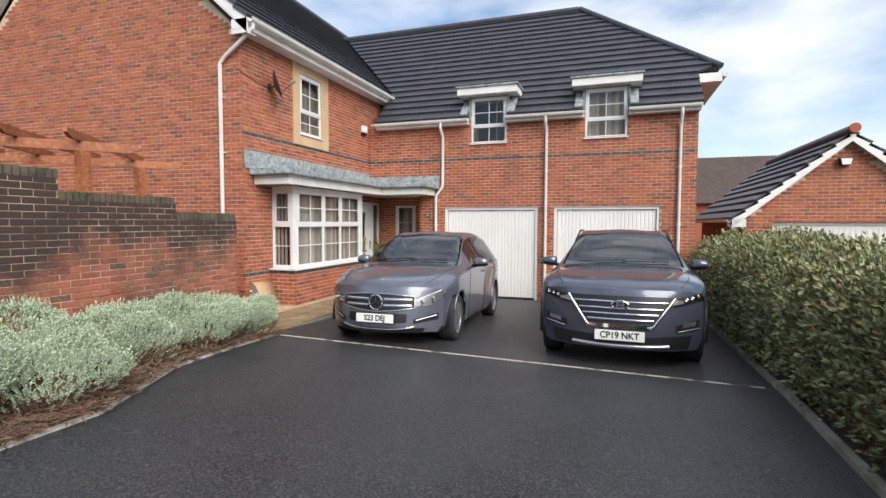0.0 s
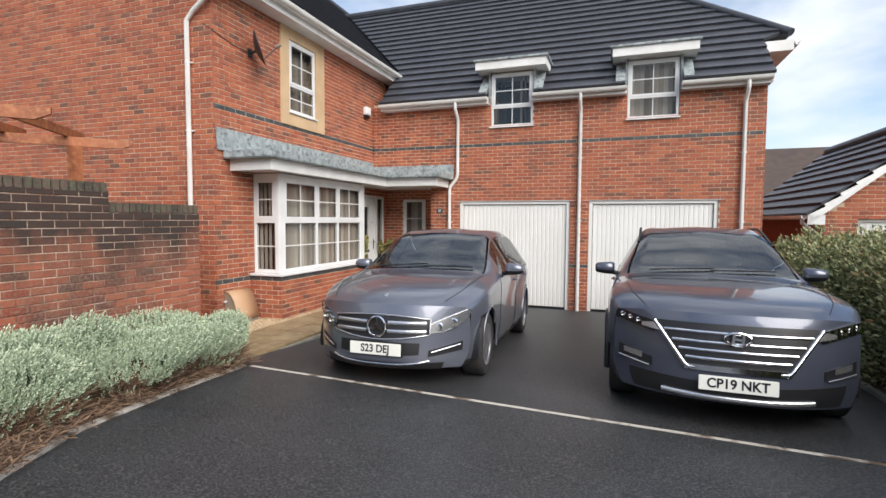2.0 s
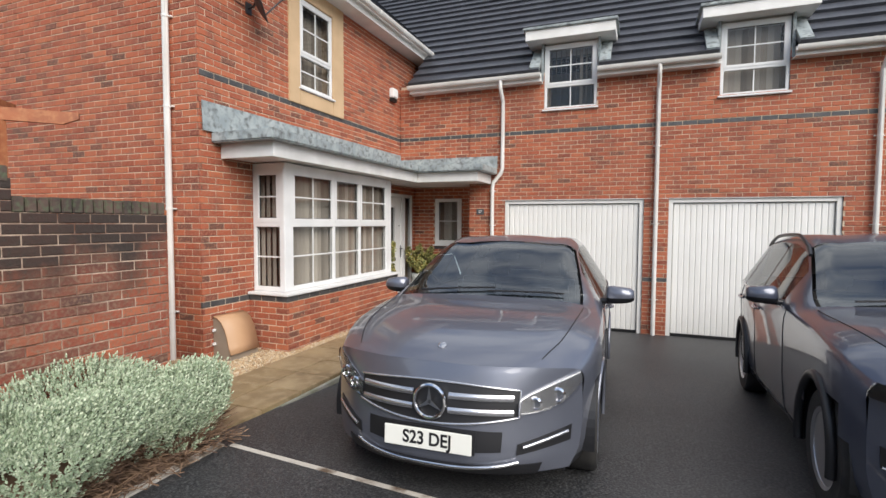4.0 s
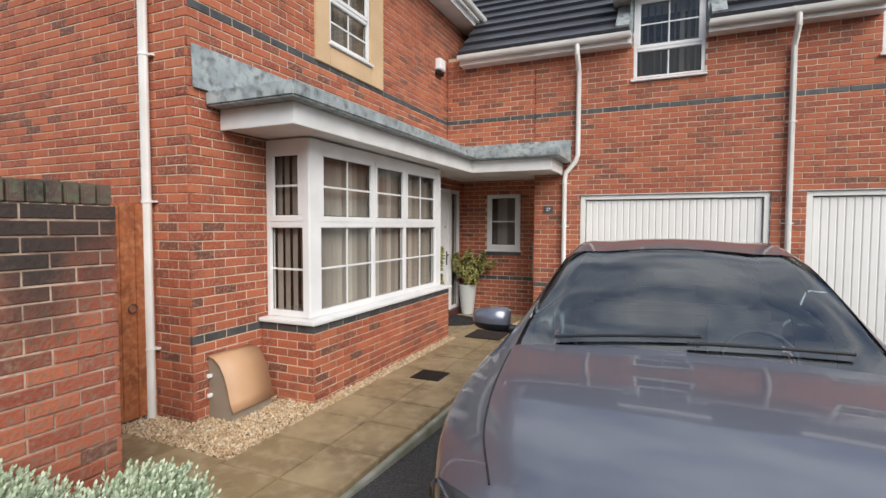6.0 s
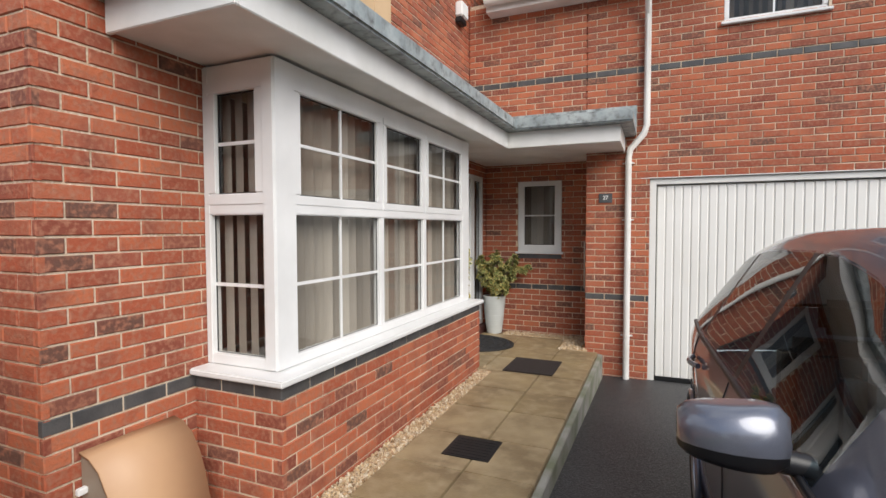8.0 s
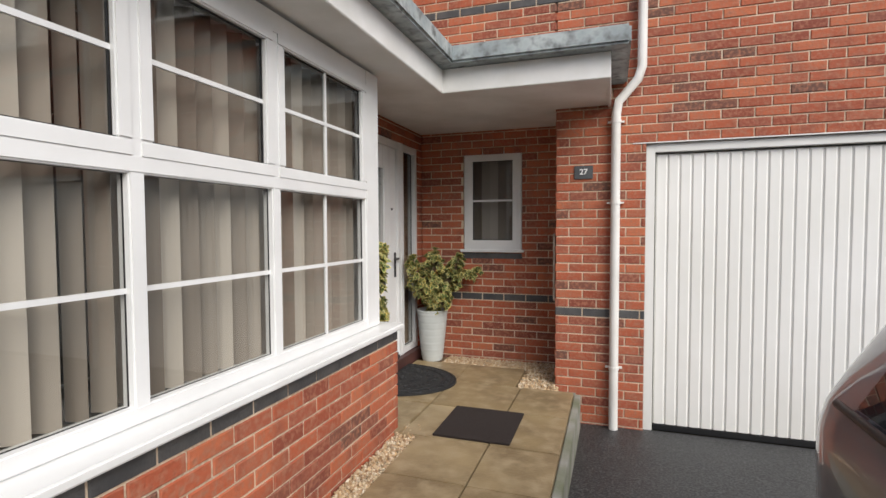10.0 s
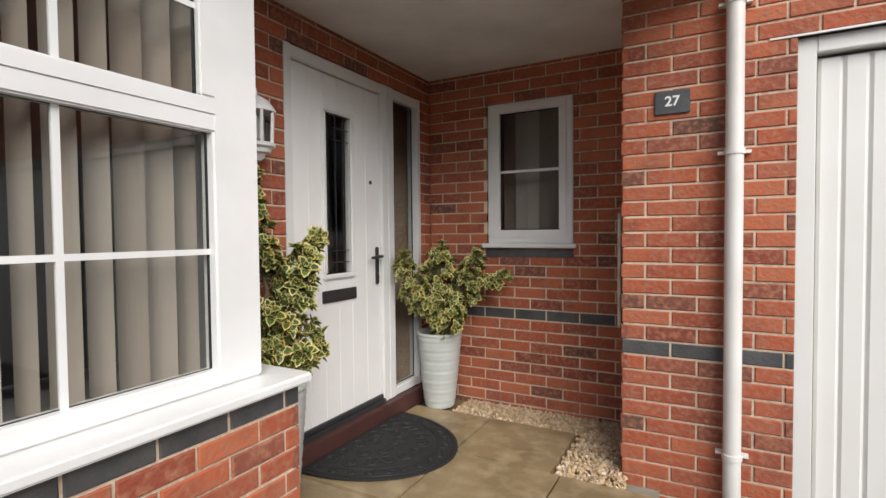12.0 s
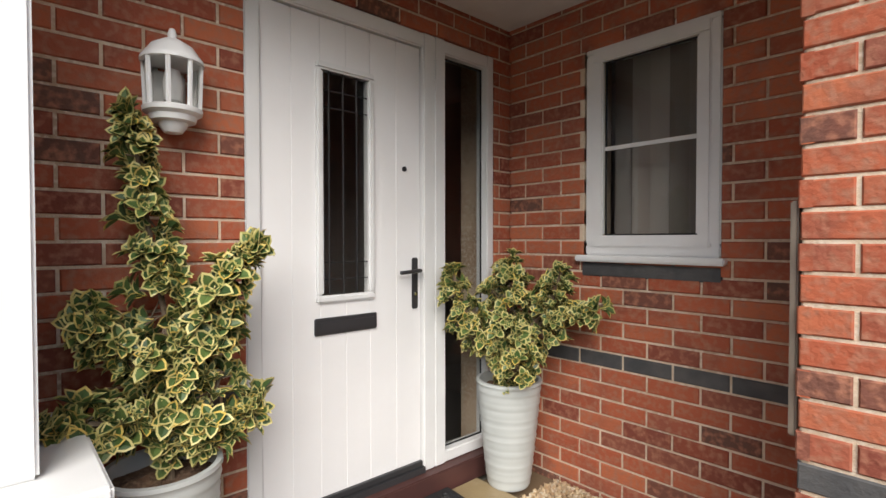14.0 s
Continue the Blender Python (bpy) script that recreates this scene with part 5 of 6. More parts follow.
        bmesh.ops.delete(bmm, geom=[f_ for f_ in bmm.faces if f_.calc_center_median().z < -.35], context="FACES")
        bmesh.ops.delete(foot, geom=[f_ for f_ in foot.faces if f_.calc_center_median().z >= -.35], context="FACES")
        mr.take(bmm, spec["paint"], shell).take(foot, TRIM, shell)
        mr.tube([mp - Vector((sd * .02, 0, 0)), mp + Vector((sd * .1, -.01, .015))], .026, TRIM, 10)
        mr.made("wing_mirror", e, smooth=50)
        # wheel arches
        for ax in axles:
            ar = Mesh()
            lipm = spec["arch_mat"]
            rng_a = np.linspace(math.radians(-12), math.radians(192), 30)
            wall_x = lambda y, z: max(H.at(y, v, 1).x for v in (1, 1.5, 2, 2.5))
            outer = []
            for a_ in rng_a:
                y_, z_ = ax + (arch + .012) * math.cos(a_), R + (arch + .012) * math.sin(a_)
                outer.append(Vector((sd * (wall_x(y_, z_) - .004), H.warp(wall_x(y_, z_), y_, z_).y if y_ < 1.2 else y_, z_)))
            ar.tube(outer, spec["arch_r"], lipm, 8)
            ar.made("wheel_arch", e, smooth=60)
            wl_ = Mesh()
            wl_.add([v_ for a_ in rng_a for v_ in ((sd * (W - .02), ax + arch * 1.06 * math.cos(a_), R + arch * 1.06 * math.sin(a_)), (sd * (W - .35), ax + arch * 1.06 * math.cos(a_), R + arch * 1.06 * math.sin(a_)))],
                    [(2 * i, 2 * i + 1, 2 * i + 3, 2 * i + 2) for i in range(len(rng_a) - 1)], TRIM)
            wl_.made("wheel_housing", e)
            wheel(e, (sd * (W - .125), ax, R), R, .225, sd)
    # underside, cabin
    Mesh().box((-W * .8, .25, low - .02), (W * .8, L - .25, low + .03), TRIM).made("underside", e)
    for x in (-.37, .37):
        st_ = Mesh().box((x - .24, spec["seat"] - .25, .4), (x + .24, spec["seat"] + .25, .62), CABIN, .05)
        st_.box((x - .23, spec["seat"] + .2, .5), (x + .23, spec["seat"] + .36, 1.12), CABIN, .06).box((x - .12, spec["seat"] + .26, 1.14), (x + .12, spec["seat"] + .35, 1.31), CABIN, .04)
        st_.made("seat", e)
    Mesh().box((-.6, spec["seat"] + .9, .4), (.6, spec["seat"] + 1.1, 1.08), CABIN, .06).box((-.45, spec["seat"] + .98, 1.1), (-.2, spec["seat"] + 1.05, 1.25), CABIN, .03).box((.2, spec["seat"] + .98, 1.1), (.45, spec["seat"] + 1.05, 1.25), CABIN, .03).made("rear_seat", e)
    Mesh().box((-W * .78, ws0 + .02, .6), (W * .78, ws0 + .45, H.at(ws0, 6).z - .09), CABIN, .06).made("dashboard", e)
    Mesh().box((-W * .8, ws0 - .1, .35), (W * .8, L - .4, .4), CABIN).made("cabin_floor", e)
    wx = .37
    cw = Vector((wx, ws0 + .55, H.at(ws0, 6).z - .12))
    Mesh().tube([cw + Vector((.17 * math.cos(a_), .06 * math.sin(a_), .15 * math.sin(a_))) for a_ in [i * math.pi / 10 for i in range(20)]], .014, TRIM, 8, closed=True).made("steering_wheel", e, smooth=60)
    mir = H.at(ws1 - .12, 6)
    Mesh().box(mir + Vector((-.12, .05, -.13)), mir + Vector((.12, .08, -.06)), TRIM, .02).made("rear_view_mirror", e)
    # wipers
    for x0, x1 in ((-.55, .05), (.0, .6)):
        Mesh().tube([H.at(ws0 + .03 + .05 * k, 6 - 1.8 * min(1, abs(x0 + (x1 - x0) * k) / H.section(ws0)[4][0]), 1 if x0 + (x1 - x0) * k > 0 else -1) + Vector((0, -.01, .02)) for k in np.linspace(0, 1, 9)], .008, TRIM, 6).made("wiper", e)
    return e, H


def nose_panel(e, H, nm, s0, s1, z0, z1, mat, h=.006, n=14, shape=None):
    """A panel laid on the nose; shape(k): lower and upper height at k from 0 to 1 across."""
    b = Mesh()
    ks = list(np.linspace(0, 1, n))
    f = lambda k, t: H.nose_out(s0 + (s1 - s0) * k, (shape(k)[0] + (shape(k)[1] - shape(k)[0]) * t) if shape else z0 + (z1 - z0) * t, h)
    patch(b, f, ks, [0, .33, .66, 1], mat)
    k0 = len(ks)
    # rim, so that the panel has depth
    ring = [f(k, 0) for k in ks] + [f(1, t) for t in (.33, .66, 1)] + [f(k, 1) for k in ks[::-1]][1:] + [f(0, t) for t in (.66, .33)]
    c_ = [H.nose_out(0, .5, 0)]
    back = [p + Vector((0, .02, 0)) for p in ring]
    m_ = len(ring)
    b.add(ring + back, [(i, (i + 1) % m_, m_ + (i + 1) % m_, m_ + i) for i in range(m_)], mat)
    return b.made(nm, e, smooth=40)


def nose_bar(e, H, nm, pts, r, mat, h=.012):
    b = Mesh()
    b.tube([H.nose_out(s, z, h) for s, z in pts], r, mat, 8)
    return b.made(nm, e, smooth=60)


def number_plate(e, H, z, text, h=.02):
    p = H.nose_out(0, z, h)
    up_ = (H.nose_out(0, z + .03, h) - H.nose_out(0, z - .03, h)).normalized()
    m = Matrix(((1, 0, 0, p.x), (0, up_.y * 0, -1, p.y - .012), (0, 1, 0, p.z), (0, 0, 0, 1)))
    b = Mesh().box((-.26, -.0555, -.008), (.26, .0555, 0), PLATE, .004)
    ob = b.made("number_plate", e)
    ob.matrix_local = m
    tx = lettering("plate_text", text, .098, Matrix.Translation((0, 0, .0015)), TRIM, ob, .001, 0.92)
    return ob


A = dict(length=4.36, half=.9, low=.19, wheel=.32, bulge=.42, tall=1.03, axles=(.77, 3.47), paint=PAINT_A, seat=2.05, screen=(1.16, 1.96), rear=(3.98, 4.22),
         nose=([.15, .2, .26, .36, .48, .6, .7, .76], [.03, -.05, -.085, -.085, -.07, -.05, -.022, .0]),
         side=[(1.62, 2.42), (2.48, 3.3), (3.36, 3.78)], joints=(1.36, 2.44, 3.34), handles=(2.18, 3.06), handle=PAINT_A, mirror=1.7, mirror_mat=TRIM, arch_mat=PAINT_A, arch_r=.014, waist=TRIM,
         cuts=(1.16, 1.96, 3.98, 4.22, 1.62, 2.42, 2.48, 3.3, 3.36, 3.78),
         zc=[(0, .765), (.08, .815), (.3, .89), (.7, .97), (1.12, 1.03), (1.2, 1.06), (1.6, 1.30), (1.96, 1.475), (2.3, 1.54), (2.9, 1.557), (3.5, 1.525), (3.95, 1.455), (4.22, 1.12), (4.3, 1.0), (4.36, .82)],
         zb=[(0, .735), (.3, .815), (.7, .885), (1.2, .945), (2, .97), (3, 1.0), (4, 1.03), (4.36, .8)],
         wb=[(0, .80), (.25, .855), (.7, .895), (1.4, .9), (3.2, .9), (3.9, .87), (4.36, .75)],
         zt=[(0, .758), (.08, .805), (.3, .872), (.7, .945), (1.12, 1.0), (1.2, 1.02), (1.6, 1.23), (1.96, 1.40), (2.4, 1.47), (3.0, 1.48), (3.6, 1.44), (3.95, 1.38), (4.22, 1.09), (4.36, .81)],
         wt=[(0, .55), (.3, .66), (.8, .72), (1.2, .745), (1.6, .69), (1.96, .63), (2.6, .61), (3.5, .6), (3.95, .585), (4.22, .66), (4.36, .62)])
SL = 2.8
ca, HA = car("car", A, (-2.91, 5.85, ground_z(5.85) - .01), 2.3, -SL, "")
tagged(ca, "metallic grey hatchback car with chrome grille parked on tarmac", "car", group="parked cars")
arch_g = lambda k: (.455 + .05 * (1 - math.sin(math.pi * k)), .665 - .03 * (1 - math.sin(math.pi * k)))
nose_panel(ca, HA, "grille", -.60, .60, .5, .7, TRIM, .006, 20, arch_g)
for z in (.525, .60):
    for s0, s1 in ((-.56, -.13), (.13, .56)):
        b = Mesh()
        patch(b, lambda s, t: HA.nose_out(s, z - .016 + .032 * t, .018 + .006 * math.sin(math.pi * t)), list(np.linspace(s0, s1, 10)), [0, .25, .5, .75, 1], SILVER)
        b.made("grille_bar", ca, smooth=60)
nose_bar(ca, HA, "grille_surround", [(-.60 + 1.2 * k, arch_g(k)[1] + .005) for k in np.linspace(0, 1, 20)] + [(.6 - 1.2 * k, arch_g(1 - k)[0] - .005) for k in np.linspace(0, 1, 20)], .008, SILVER, .01)
bc = HA.nose_out(0, .56, .03)
bd = Mesh()
bd.tube([bc + Vector((.09 * math.cos(a), 0, .09 * math.sin(a))) for a in [i * math.pi / 16 for i in range(32)]], .011, CHROME, 8, closed=True)
for i in range(3):
    a = math.pi / 2 + i * 2 * math.pi / 3
    w_ = Vector((-math.sin(a), 0, math.cos(a))) * .013
    t_ = Vector((.088 * math.cos(a), 0, .088 * math.sin(a)))
    bd.prism([bc - w_, bc + t_, bc + w_, bc - Vector((.012 * math.cos(a), 0, .012 * math.sin(a)))], (0, -.008, 0), CHROME)
bd.made("badge", ca, smooth=40)
Mesh().lathe([(.026, 0), (.026, .006), (.015, .009)], SILVER, sides=20, m=Matrix.Translation(HA.at(.12, 6) + Vector((0, -.0, .002))) @ Matrix.Rotation(.5, 4, "X")).made("bonnet_badge", ca, smooth=40)
number_plate(ca, HA, .365, "S23 DEJ")
nose_panel(ca, HA, "lower_grille", -.5, .5, .33, .47, TRIM, .004, 16, lambda k: (.30 + .02 * abs(2 * k - 1), .435 - .01 * abs(2 * k - 1)))
nose_bar(ca, HA, "bumper_trim", [(s, .235 + .14 * abs(s) ** 3) for s in np.linspace(-.62, .62, 21)], .010, CHROME, .014)
nose_panel(ca, HA, "splitter", -.78, .78, .19, .25, TRIM, .008, 18)
for sd in (1, -1):
    # headlamps wrap round the corner
    nose_panel(ca, HA, "headlamp_bowl", sd * .58, sd * .985, 0, 0, SILVER, .004, 12, lambda k: (.515 + .03 * k + .12 * k ** 4, .575 + .15 * k ** .8))
    for s_, z_, r_ in ((.70, .57, .036), (.84, .605, .042)):
        m_ = Matrix.Translation(HA.nose_out(sd * s_, z_, .004)) @ Matrix.Rotation(math.pi / 2, 4, "X")
        Mesh().lathe([(r_, 0), (r_, .012), (r_ * .75, .016), (r_ * .7, .006), (.01, .004)], CHROME, sides=24, m=m_).made("headlamp_reflector", ca, smooth=50)
    o = nose_panel(ca, HA, "headlamp", sd * .58, sd * .985, 0, 0, LAMP_GLASS, .022, 12, lambda k: (.515 + .03 * k + .12 * k ** 4, .575 + .15 * k ** .8))
    nose_panel(ca, HA, "side_intake", sd * .60, sd * .93, 0, 0, TRIM, .005, 10, lambda k: (.30 + .05 * k, .36 + .075 * k))
    nose_bar(ca, HA, "day_lamp", [(sd * (.63 + .27 * k), .345 + .06 * k) for k in np.linspace(0, 1, 8)], .010, SILVER, .016)
nose_panel(ca, HA, "plate_carrier", -.33, .33, .30, .425, TRIM, .010, 8)

B = dict(length=4.48, half=.93, low=.22, wheel=.345, bulge=.36, tall=1.01, axles=(.8, 3.47), paint=PAINT_B, seat=2.05, screen=(1.22, 1.98), rear=(4.05, 4.3),
         nose=([.15, .22, .3, .42, .55, .7, .8, .87], [.04, -.04, -.08, -.08, -.07, -.05, -.025, .0]),
         side=[(1.66, 2.5), (2.56, 3.38), (3.44, 3.8)], joints=(1.42, 2.53, 3.42), handles=(2.26, 3.14), handle=SILVER, mirror=1.68, mirror_mat=PAINT_B, arch_mat=TRIM, arch_r=.03, waist=SILVER,
         cuts=(1.22, 1.98, 4.05, 4.3, 1.66, 2.5, 2.56, 3.38, 3.44, 3.8),
         zc=[(0, .875), (.08, .93), (.3, .995), (.7, 1.055), (1.16, 1.10), (1.26, 1.13), (1.6, 1.36), (1.98, 1.56), (2.3, 1.63), (2.9, 1.65), (3.5, 1.625), (4.0, 1.56), (4.3, 1.18), (4.4, 1.0), (4.48, .85)],
         zb=[(0, .84), (.3, .92), (.7, .97), (1.2, 1.02), (2, 1.04), (3, 1.07), (4, 1.12), (4.48, .85)],
         wb=[(0, .865), (.25, .92), (.7, .94), (1.4, .93), (3.2, .93), (3.9, .89), (4.48, .78)],
         zt=[(0, .868), (.08, .915), (.3, .978), (.7, 1.035), (1.16, 1.07), (1.26, 1.10), (1.6, 1.30), (1.98, 1.485), (2.4, 1.56), (3.0, 1.575), (3.6, 1.55), (4.0, 1.49), (4.3, 1.15), (4.48, .84)],
         wt=[(0, .60), (.3, .72), (.8, .775), (1.26, .79), (1.6, .73), (1.98, .66), (2.6, .64), (3.5, .63), (4.0, .61), (4.3, .68), (4.48, .65)])
# a longer bonnet: the cabin set back
set_back = lambda y: float(np.interp(y, [0, .5, 1.2, 2.0, 4.0, 4.48], [0, .55, 1.45, 2.25, 4.08, 4.48]))
for key in ("zc", "zb", "zt", "wt"):
    B[key] = [(set_back(y), v) for y, v in B[key]]
for key in ("screen", "rear", "cuts", "joints", "handles"):
    B[key] = tuple(set_back(y) for y in B[key])
B["side"] = [(set_back(y0), set_back(y1)) for y0, y1 in B["side"]]
B["mirror"], B["seat"] = set_back(B["mirror"]), set_back(B["seat"])
cb, HB = car("car", B, (.08, 5.84, ground_z(5.84) - .01), -1.0, -SL, "")
tagged(cb, "dark blue-grey sport utility car with broad chrome grille parked on tarmac", "car", group="parked cars")
gr = lambda k: (.475 + .27 * max(0, abs(2 * k - 1) - .62) / .38, .80)
nose_panel(cb, HB, "grille", -.62, .62, 0, 0, TRIM, .006, 26, gr)
for i, z in enumerate((0.545, .605, .665, .735)):
    wmax = .62 * (.62 + .38 * (z - .50) / .27) - .03
    b = Mesh()
    patch(b, lambda s, t: HB.nose_out(s, z - .010 + .02 * t, .016 + .006 * math.sin(math.pi * t)), list(np.linspace(-wmax, wmax, 18)), [0, .33, .66, 1], CHROME)
    b.made("grille_bar", cb, smooth=60)
nose_bar(cb, HB, "grille_surround", [(-.64, .79), (-.40, .49), (-.37, .47), (.37, .47), (.40, .49), (.64, .79)], .017, CHROME, .014)
nose_panel(cb, HB, "grille_lower_bar", -.40, .40, .455, .495, CHROME, .02, 14)
bc = HB.nose_out(0, .70, .03)
bd = Mesh().tube([bc + Vector((.088 * math.cos(a), 0, .046 * math.sin(a))) for a in [i * math.pi / 16 for i in range(32)]], .010, CHROME, 8, closed=True)
for x in (-.032, .032):
    bd.prism([bc + Vector((x - .012, 0, -.036)), bc + Vector((x + .006, 0, -.036)), bc + Vector((x + .014, 0, .036)), bc + Vector((x - .004, 0, .036))], (0, -.008, 0), CHROME)
bd.prism([bc + Vector((-.03, 0, -.006)), bc + Vector((.03, 0, -.012)), bc + Vector((.03, 0, .004)), bc + Vector((-.03, 0, .010))], (0, -.008, 0), CHROME)
bd.made("badge", cb, smooth=40)
number_plate(cb, HB, .375, "CP19 NKT")
nose_panel(cb, HB, "lower_bumper", -.86, .86, .22, .36, TRIM, .006, 20, lambda k: (.24, .36 + .03 * abs(2 * k - 1)))
nose_bar(cb, HB, "skid_trim", [(s, .265 + .03 * abs(s) ** 2) for s in np.linspace(-.6, .6, 15)], .022, SILVER, .012)
for sd in (1, -1):
    nose_panel(cb, HB, "headlamp_bowl", sd * .64, sd * .99, 0, 0, TRIM, .004, 12, lambda k: (.70 + .075 * k, .785 + .065 * k))
    for s_, z_, r_ in ((.78, .775, .02), (.85, .79, .02), (.92, .805, .022)):
        m_ = Matrix.Translation(HB.nose_out(sd * s_, z_, .004)) @ Matrix.Rotation(math.pi / 2, 4, "X")
        Mesh().lathe([(r_, 0), (r_, .012), (r_ * .7, .014), (.005, .006)], CHROME, sides=20, m=m_).made("headlamp_reflector", cb, smooth=50)
    nose_panel(cb, HB, "headlamp", sd * .64, sd * .99, 0, 0, LAMP_GLASS, .02, 12, lambda k: (.70 + .075 * k, .785 + .065 * k))
    nose_panel(cb, HB, "lamp_trim", sd * .60, sd * .74, 0, 0, SILVER, .022, 6, lambda k: (.715 + .02 * k, .775 - .01 * k))
    nose_panel(cb, HB, "fog_recess", sd * .66, sd * .95, 0, 0, TRIM, .006, 8, lambda k: (.43 + .03 * k, .50 + .06 * k))
    nose_panel(cb, HB, "fog_lamp", sd * .74, sd * .90, 0, 0, SILVER, .012, 6, lambda k: (.475 + .02 * k, .52 + .02 * k))
    nose_bar(cb, HB, "fog_trim", [(sd * (.68 + .26 * k), .43 + .035 * k) for k in np.linspace(0, 1, 6)], .008, SILVER, .014)
    Mesh().tube([HB.at(y, 4.0, sd) + Vector((0, 0, .05 * min(1, 4 * min(k, 1 - k)))) for k, y in [(j / 15, 2.1 + 1.8 * j / 15) for j in range(16)]], .016, TRIM, 8).made("roof_rail", cb, smooth=60)

# ---- plants ----
LEAF_G = material("green leaf", (0.05, 0.09, 0.025), 0.45, rand=[(0.0, (0.03, 0.06, 0.02)), (0.5, (0.06, 0.11, 0.03)), (1.0, (0.1, 0.15, 0.04))])
LEAF_C = material("cream leaf edge", (0.55, 0.52, 0.22), 0.5, rand=[(0.0, (0.4, 0.37, 0.12)), (0.7, (0.58, 0.5, 0.2)), (1.0, (0.58, 0.4, 0.08))])
HEDGE = material("hedge leaf", (0.05, 0.075, 0.025), 0.5, second=(0.22, 0.17, 0.06), scale=1.6, spread=(.5, .85), rand=[(0.0, (0.07, 0.095, 0.04)), (0.35, (0.17, 0.2, 0.08)), (0.7, (0.29, 0.32, 0.14)), (0.9, (0.4, 0.39, 0.21)), (0.96, (0.36, 0.24, 0.12)), (1.0, (0.42, 0.22, 0.1))])
SILVER_LEAF = material("silver-green foliage", (0.3, 0.37, 0.29), 0.8, rand=[(0.0, (0.22, 0.29, 0.18)), (0.5, (0.38, 0.46, 0.31)), (1.0, (0.56, 0.61, 0.45))])
DEAD = material("dead brown stems", (0.14, 0.08, 0.045), 0.9, rand=[(0.0, (0.08, 0.045, 0.03)), (1.0, (0.24, 0.15, 0.09))])
STEM = material("bark", (0.12, 0.08, 0.05), 0.9, second=(0.2, 0.15, 0.1), scale=20, bump=.4)
# near-black so that the shade inside the hedge lies in the colour
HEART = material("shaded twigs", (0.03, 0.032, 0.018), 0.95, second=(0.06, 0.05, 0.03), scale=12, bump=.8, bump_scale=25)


def variegated(b, m, s, rng):
    """One leaf: green middle with a pale rim, folded along the midrib."""
    o = [(0, 0), (.2, .22), (.31, .52), (.23, .8), (0, 1.0), (-.23, .8), (-.31, .52), (-.2, .22)]
    i_ = [(0, .06), (.14, .26), (.225, .52), (.155, .75), (0, .88), (-.155, .75), (-.225, .52), (-.14, .26)]
    f = lambda x, y, dz=0: m @ Vector((x * s, y * s, (abs(x) * .35 - y * y * .2 + dz) * s))
    b.add([f(x, y) for x, y in o] + [f(x, y, .004) for x, y in i_], [(k, (k + 1) % 8, 8 + (k + 1) % 8, 8 + k) for k in range(8)], LEAF_C)
    b.add([f(x, y, .004) for x, y in i_] + [f(0, .06, -.02), f(0, .5, -.03)], [(0, 1, 2, 9), (2, 3, 4, 9), (4, 5, 6, 9), (6, 7, 0, 9)], LEAF_G)


def rosette(b, at, up, s, rng, n=9):
    up = Vector(up).normalized()
    q = up.to_track_quat("Z", "Y").to_matrix().to_4x4()
    for i in range(n):
        a = i * 137.5 + rng.uniform(-12, 12)
        m = Matrix.Translation(Vector(at) - up * s * .5 * (1 - i / n)) @ q @ pose(0, 0, 0, 0, 0, a) @ pose(0, 0, 0, 20 + 62 * (1 - i / n), 0, 0)
        variegated(b, m, s * rng.uniform(.8, 1.15), rng)


def pot(name, at, r_top, r_bot, h, label):
    e = empty(name, at)
    b = Mesh()
    prof = [(r_bot * .95, 0), (r_bot, .01)]
    k = 44
    for i in range(k):
        t = i / (k - 1)
        prof.append((r_bot + (r_top - r_bot) * t ** .85 + .0018 * math.sin(i * 2.2) + .001 * math.sin(i * 5.1), .012 + (h - .03) * t))
    prof += [(r_top + .004, h - .012), (r_top + .002, h), (r_top - .014, h), (r_top - .02, h - .03), (r_top - .022, h - .07)]
    b.lathe(prof, POT, sides=40)
    b.made("vessel", e, smooth=35)
    s = Mesh()
    rng = random.Random(4)
    rings = [[((r_top - .015) * j / 5 * math.cos(a * math.pi / 10), (r_top - .015) * j / 5 * math.sin(a * math.pi / 10), h - .045 + rng.uniform(-.008, .012)) for a in range(20)] for j in range(1, 6)]
    vs = [(0, 0, h - .04)] + [p for r in rings for p in r]
    fs = [(0, 1 + a, 1 + (a + 1) % 20) for a in range(20)] + [(1 + j * 20 + a, 1 + (j + 1) * 20 + a, 1 + (j + 1) * 20 + (a + 1) % 20, 1 + j * 20 + (a + 1) % 20) for j in range(4) for a in range(20)]
    s.add(vs, fs, SOIL)
    s.made("soil", e)
    return tagged(e, label, "plant pot", group="pots by the door")


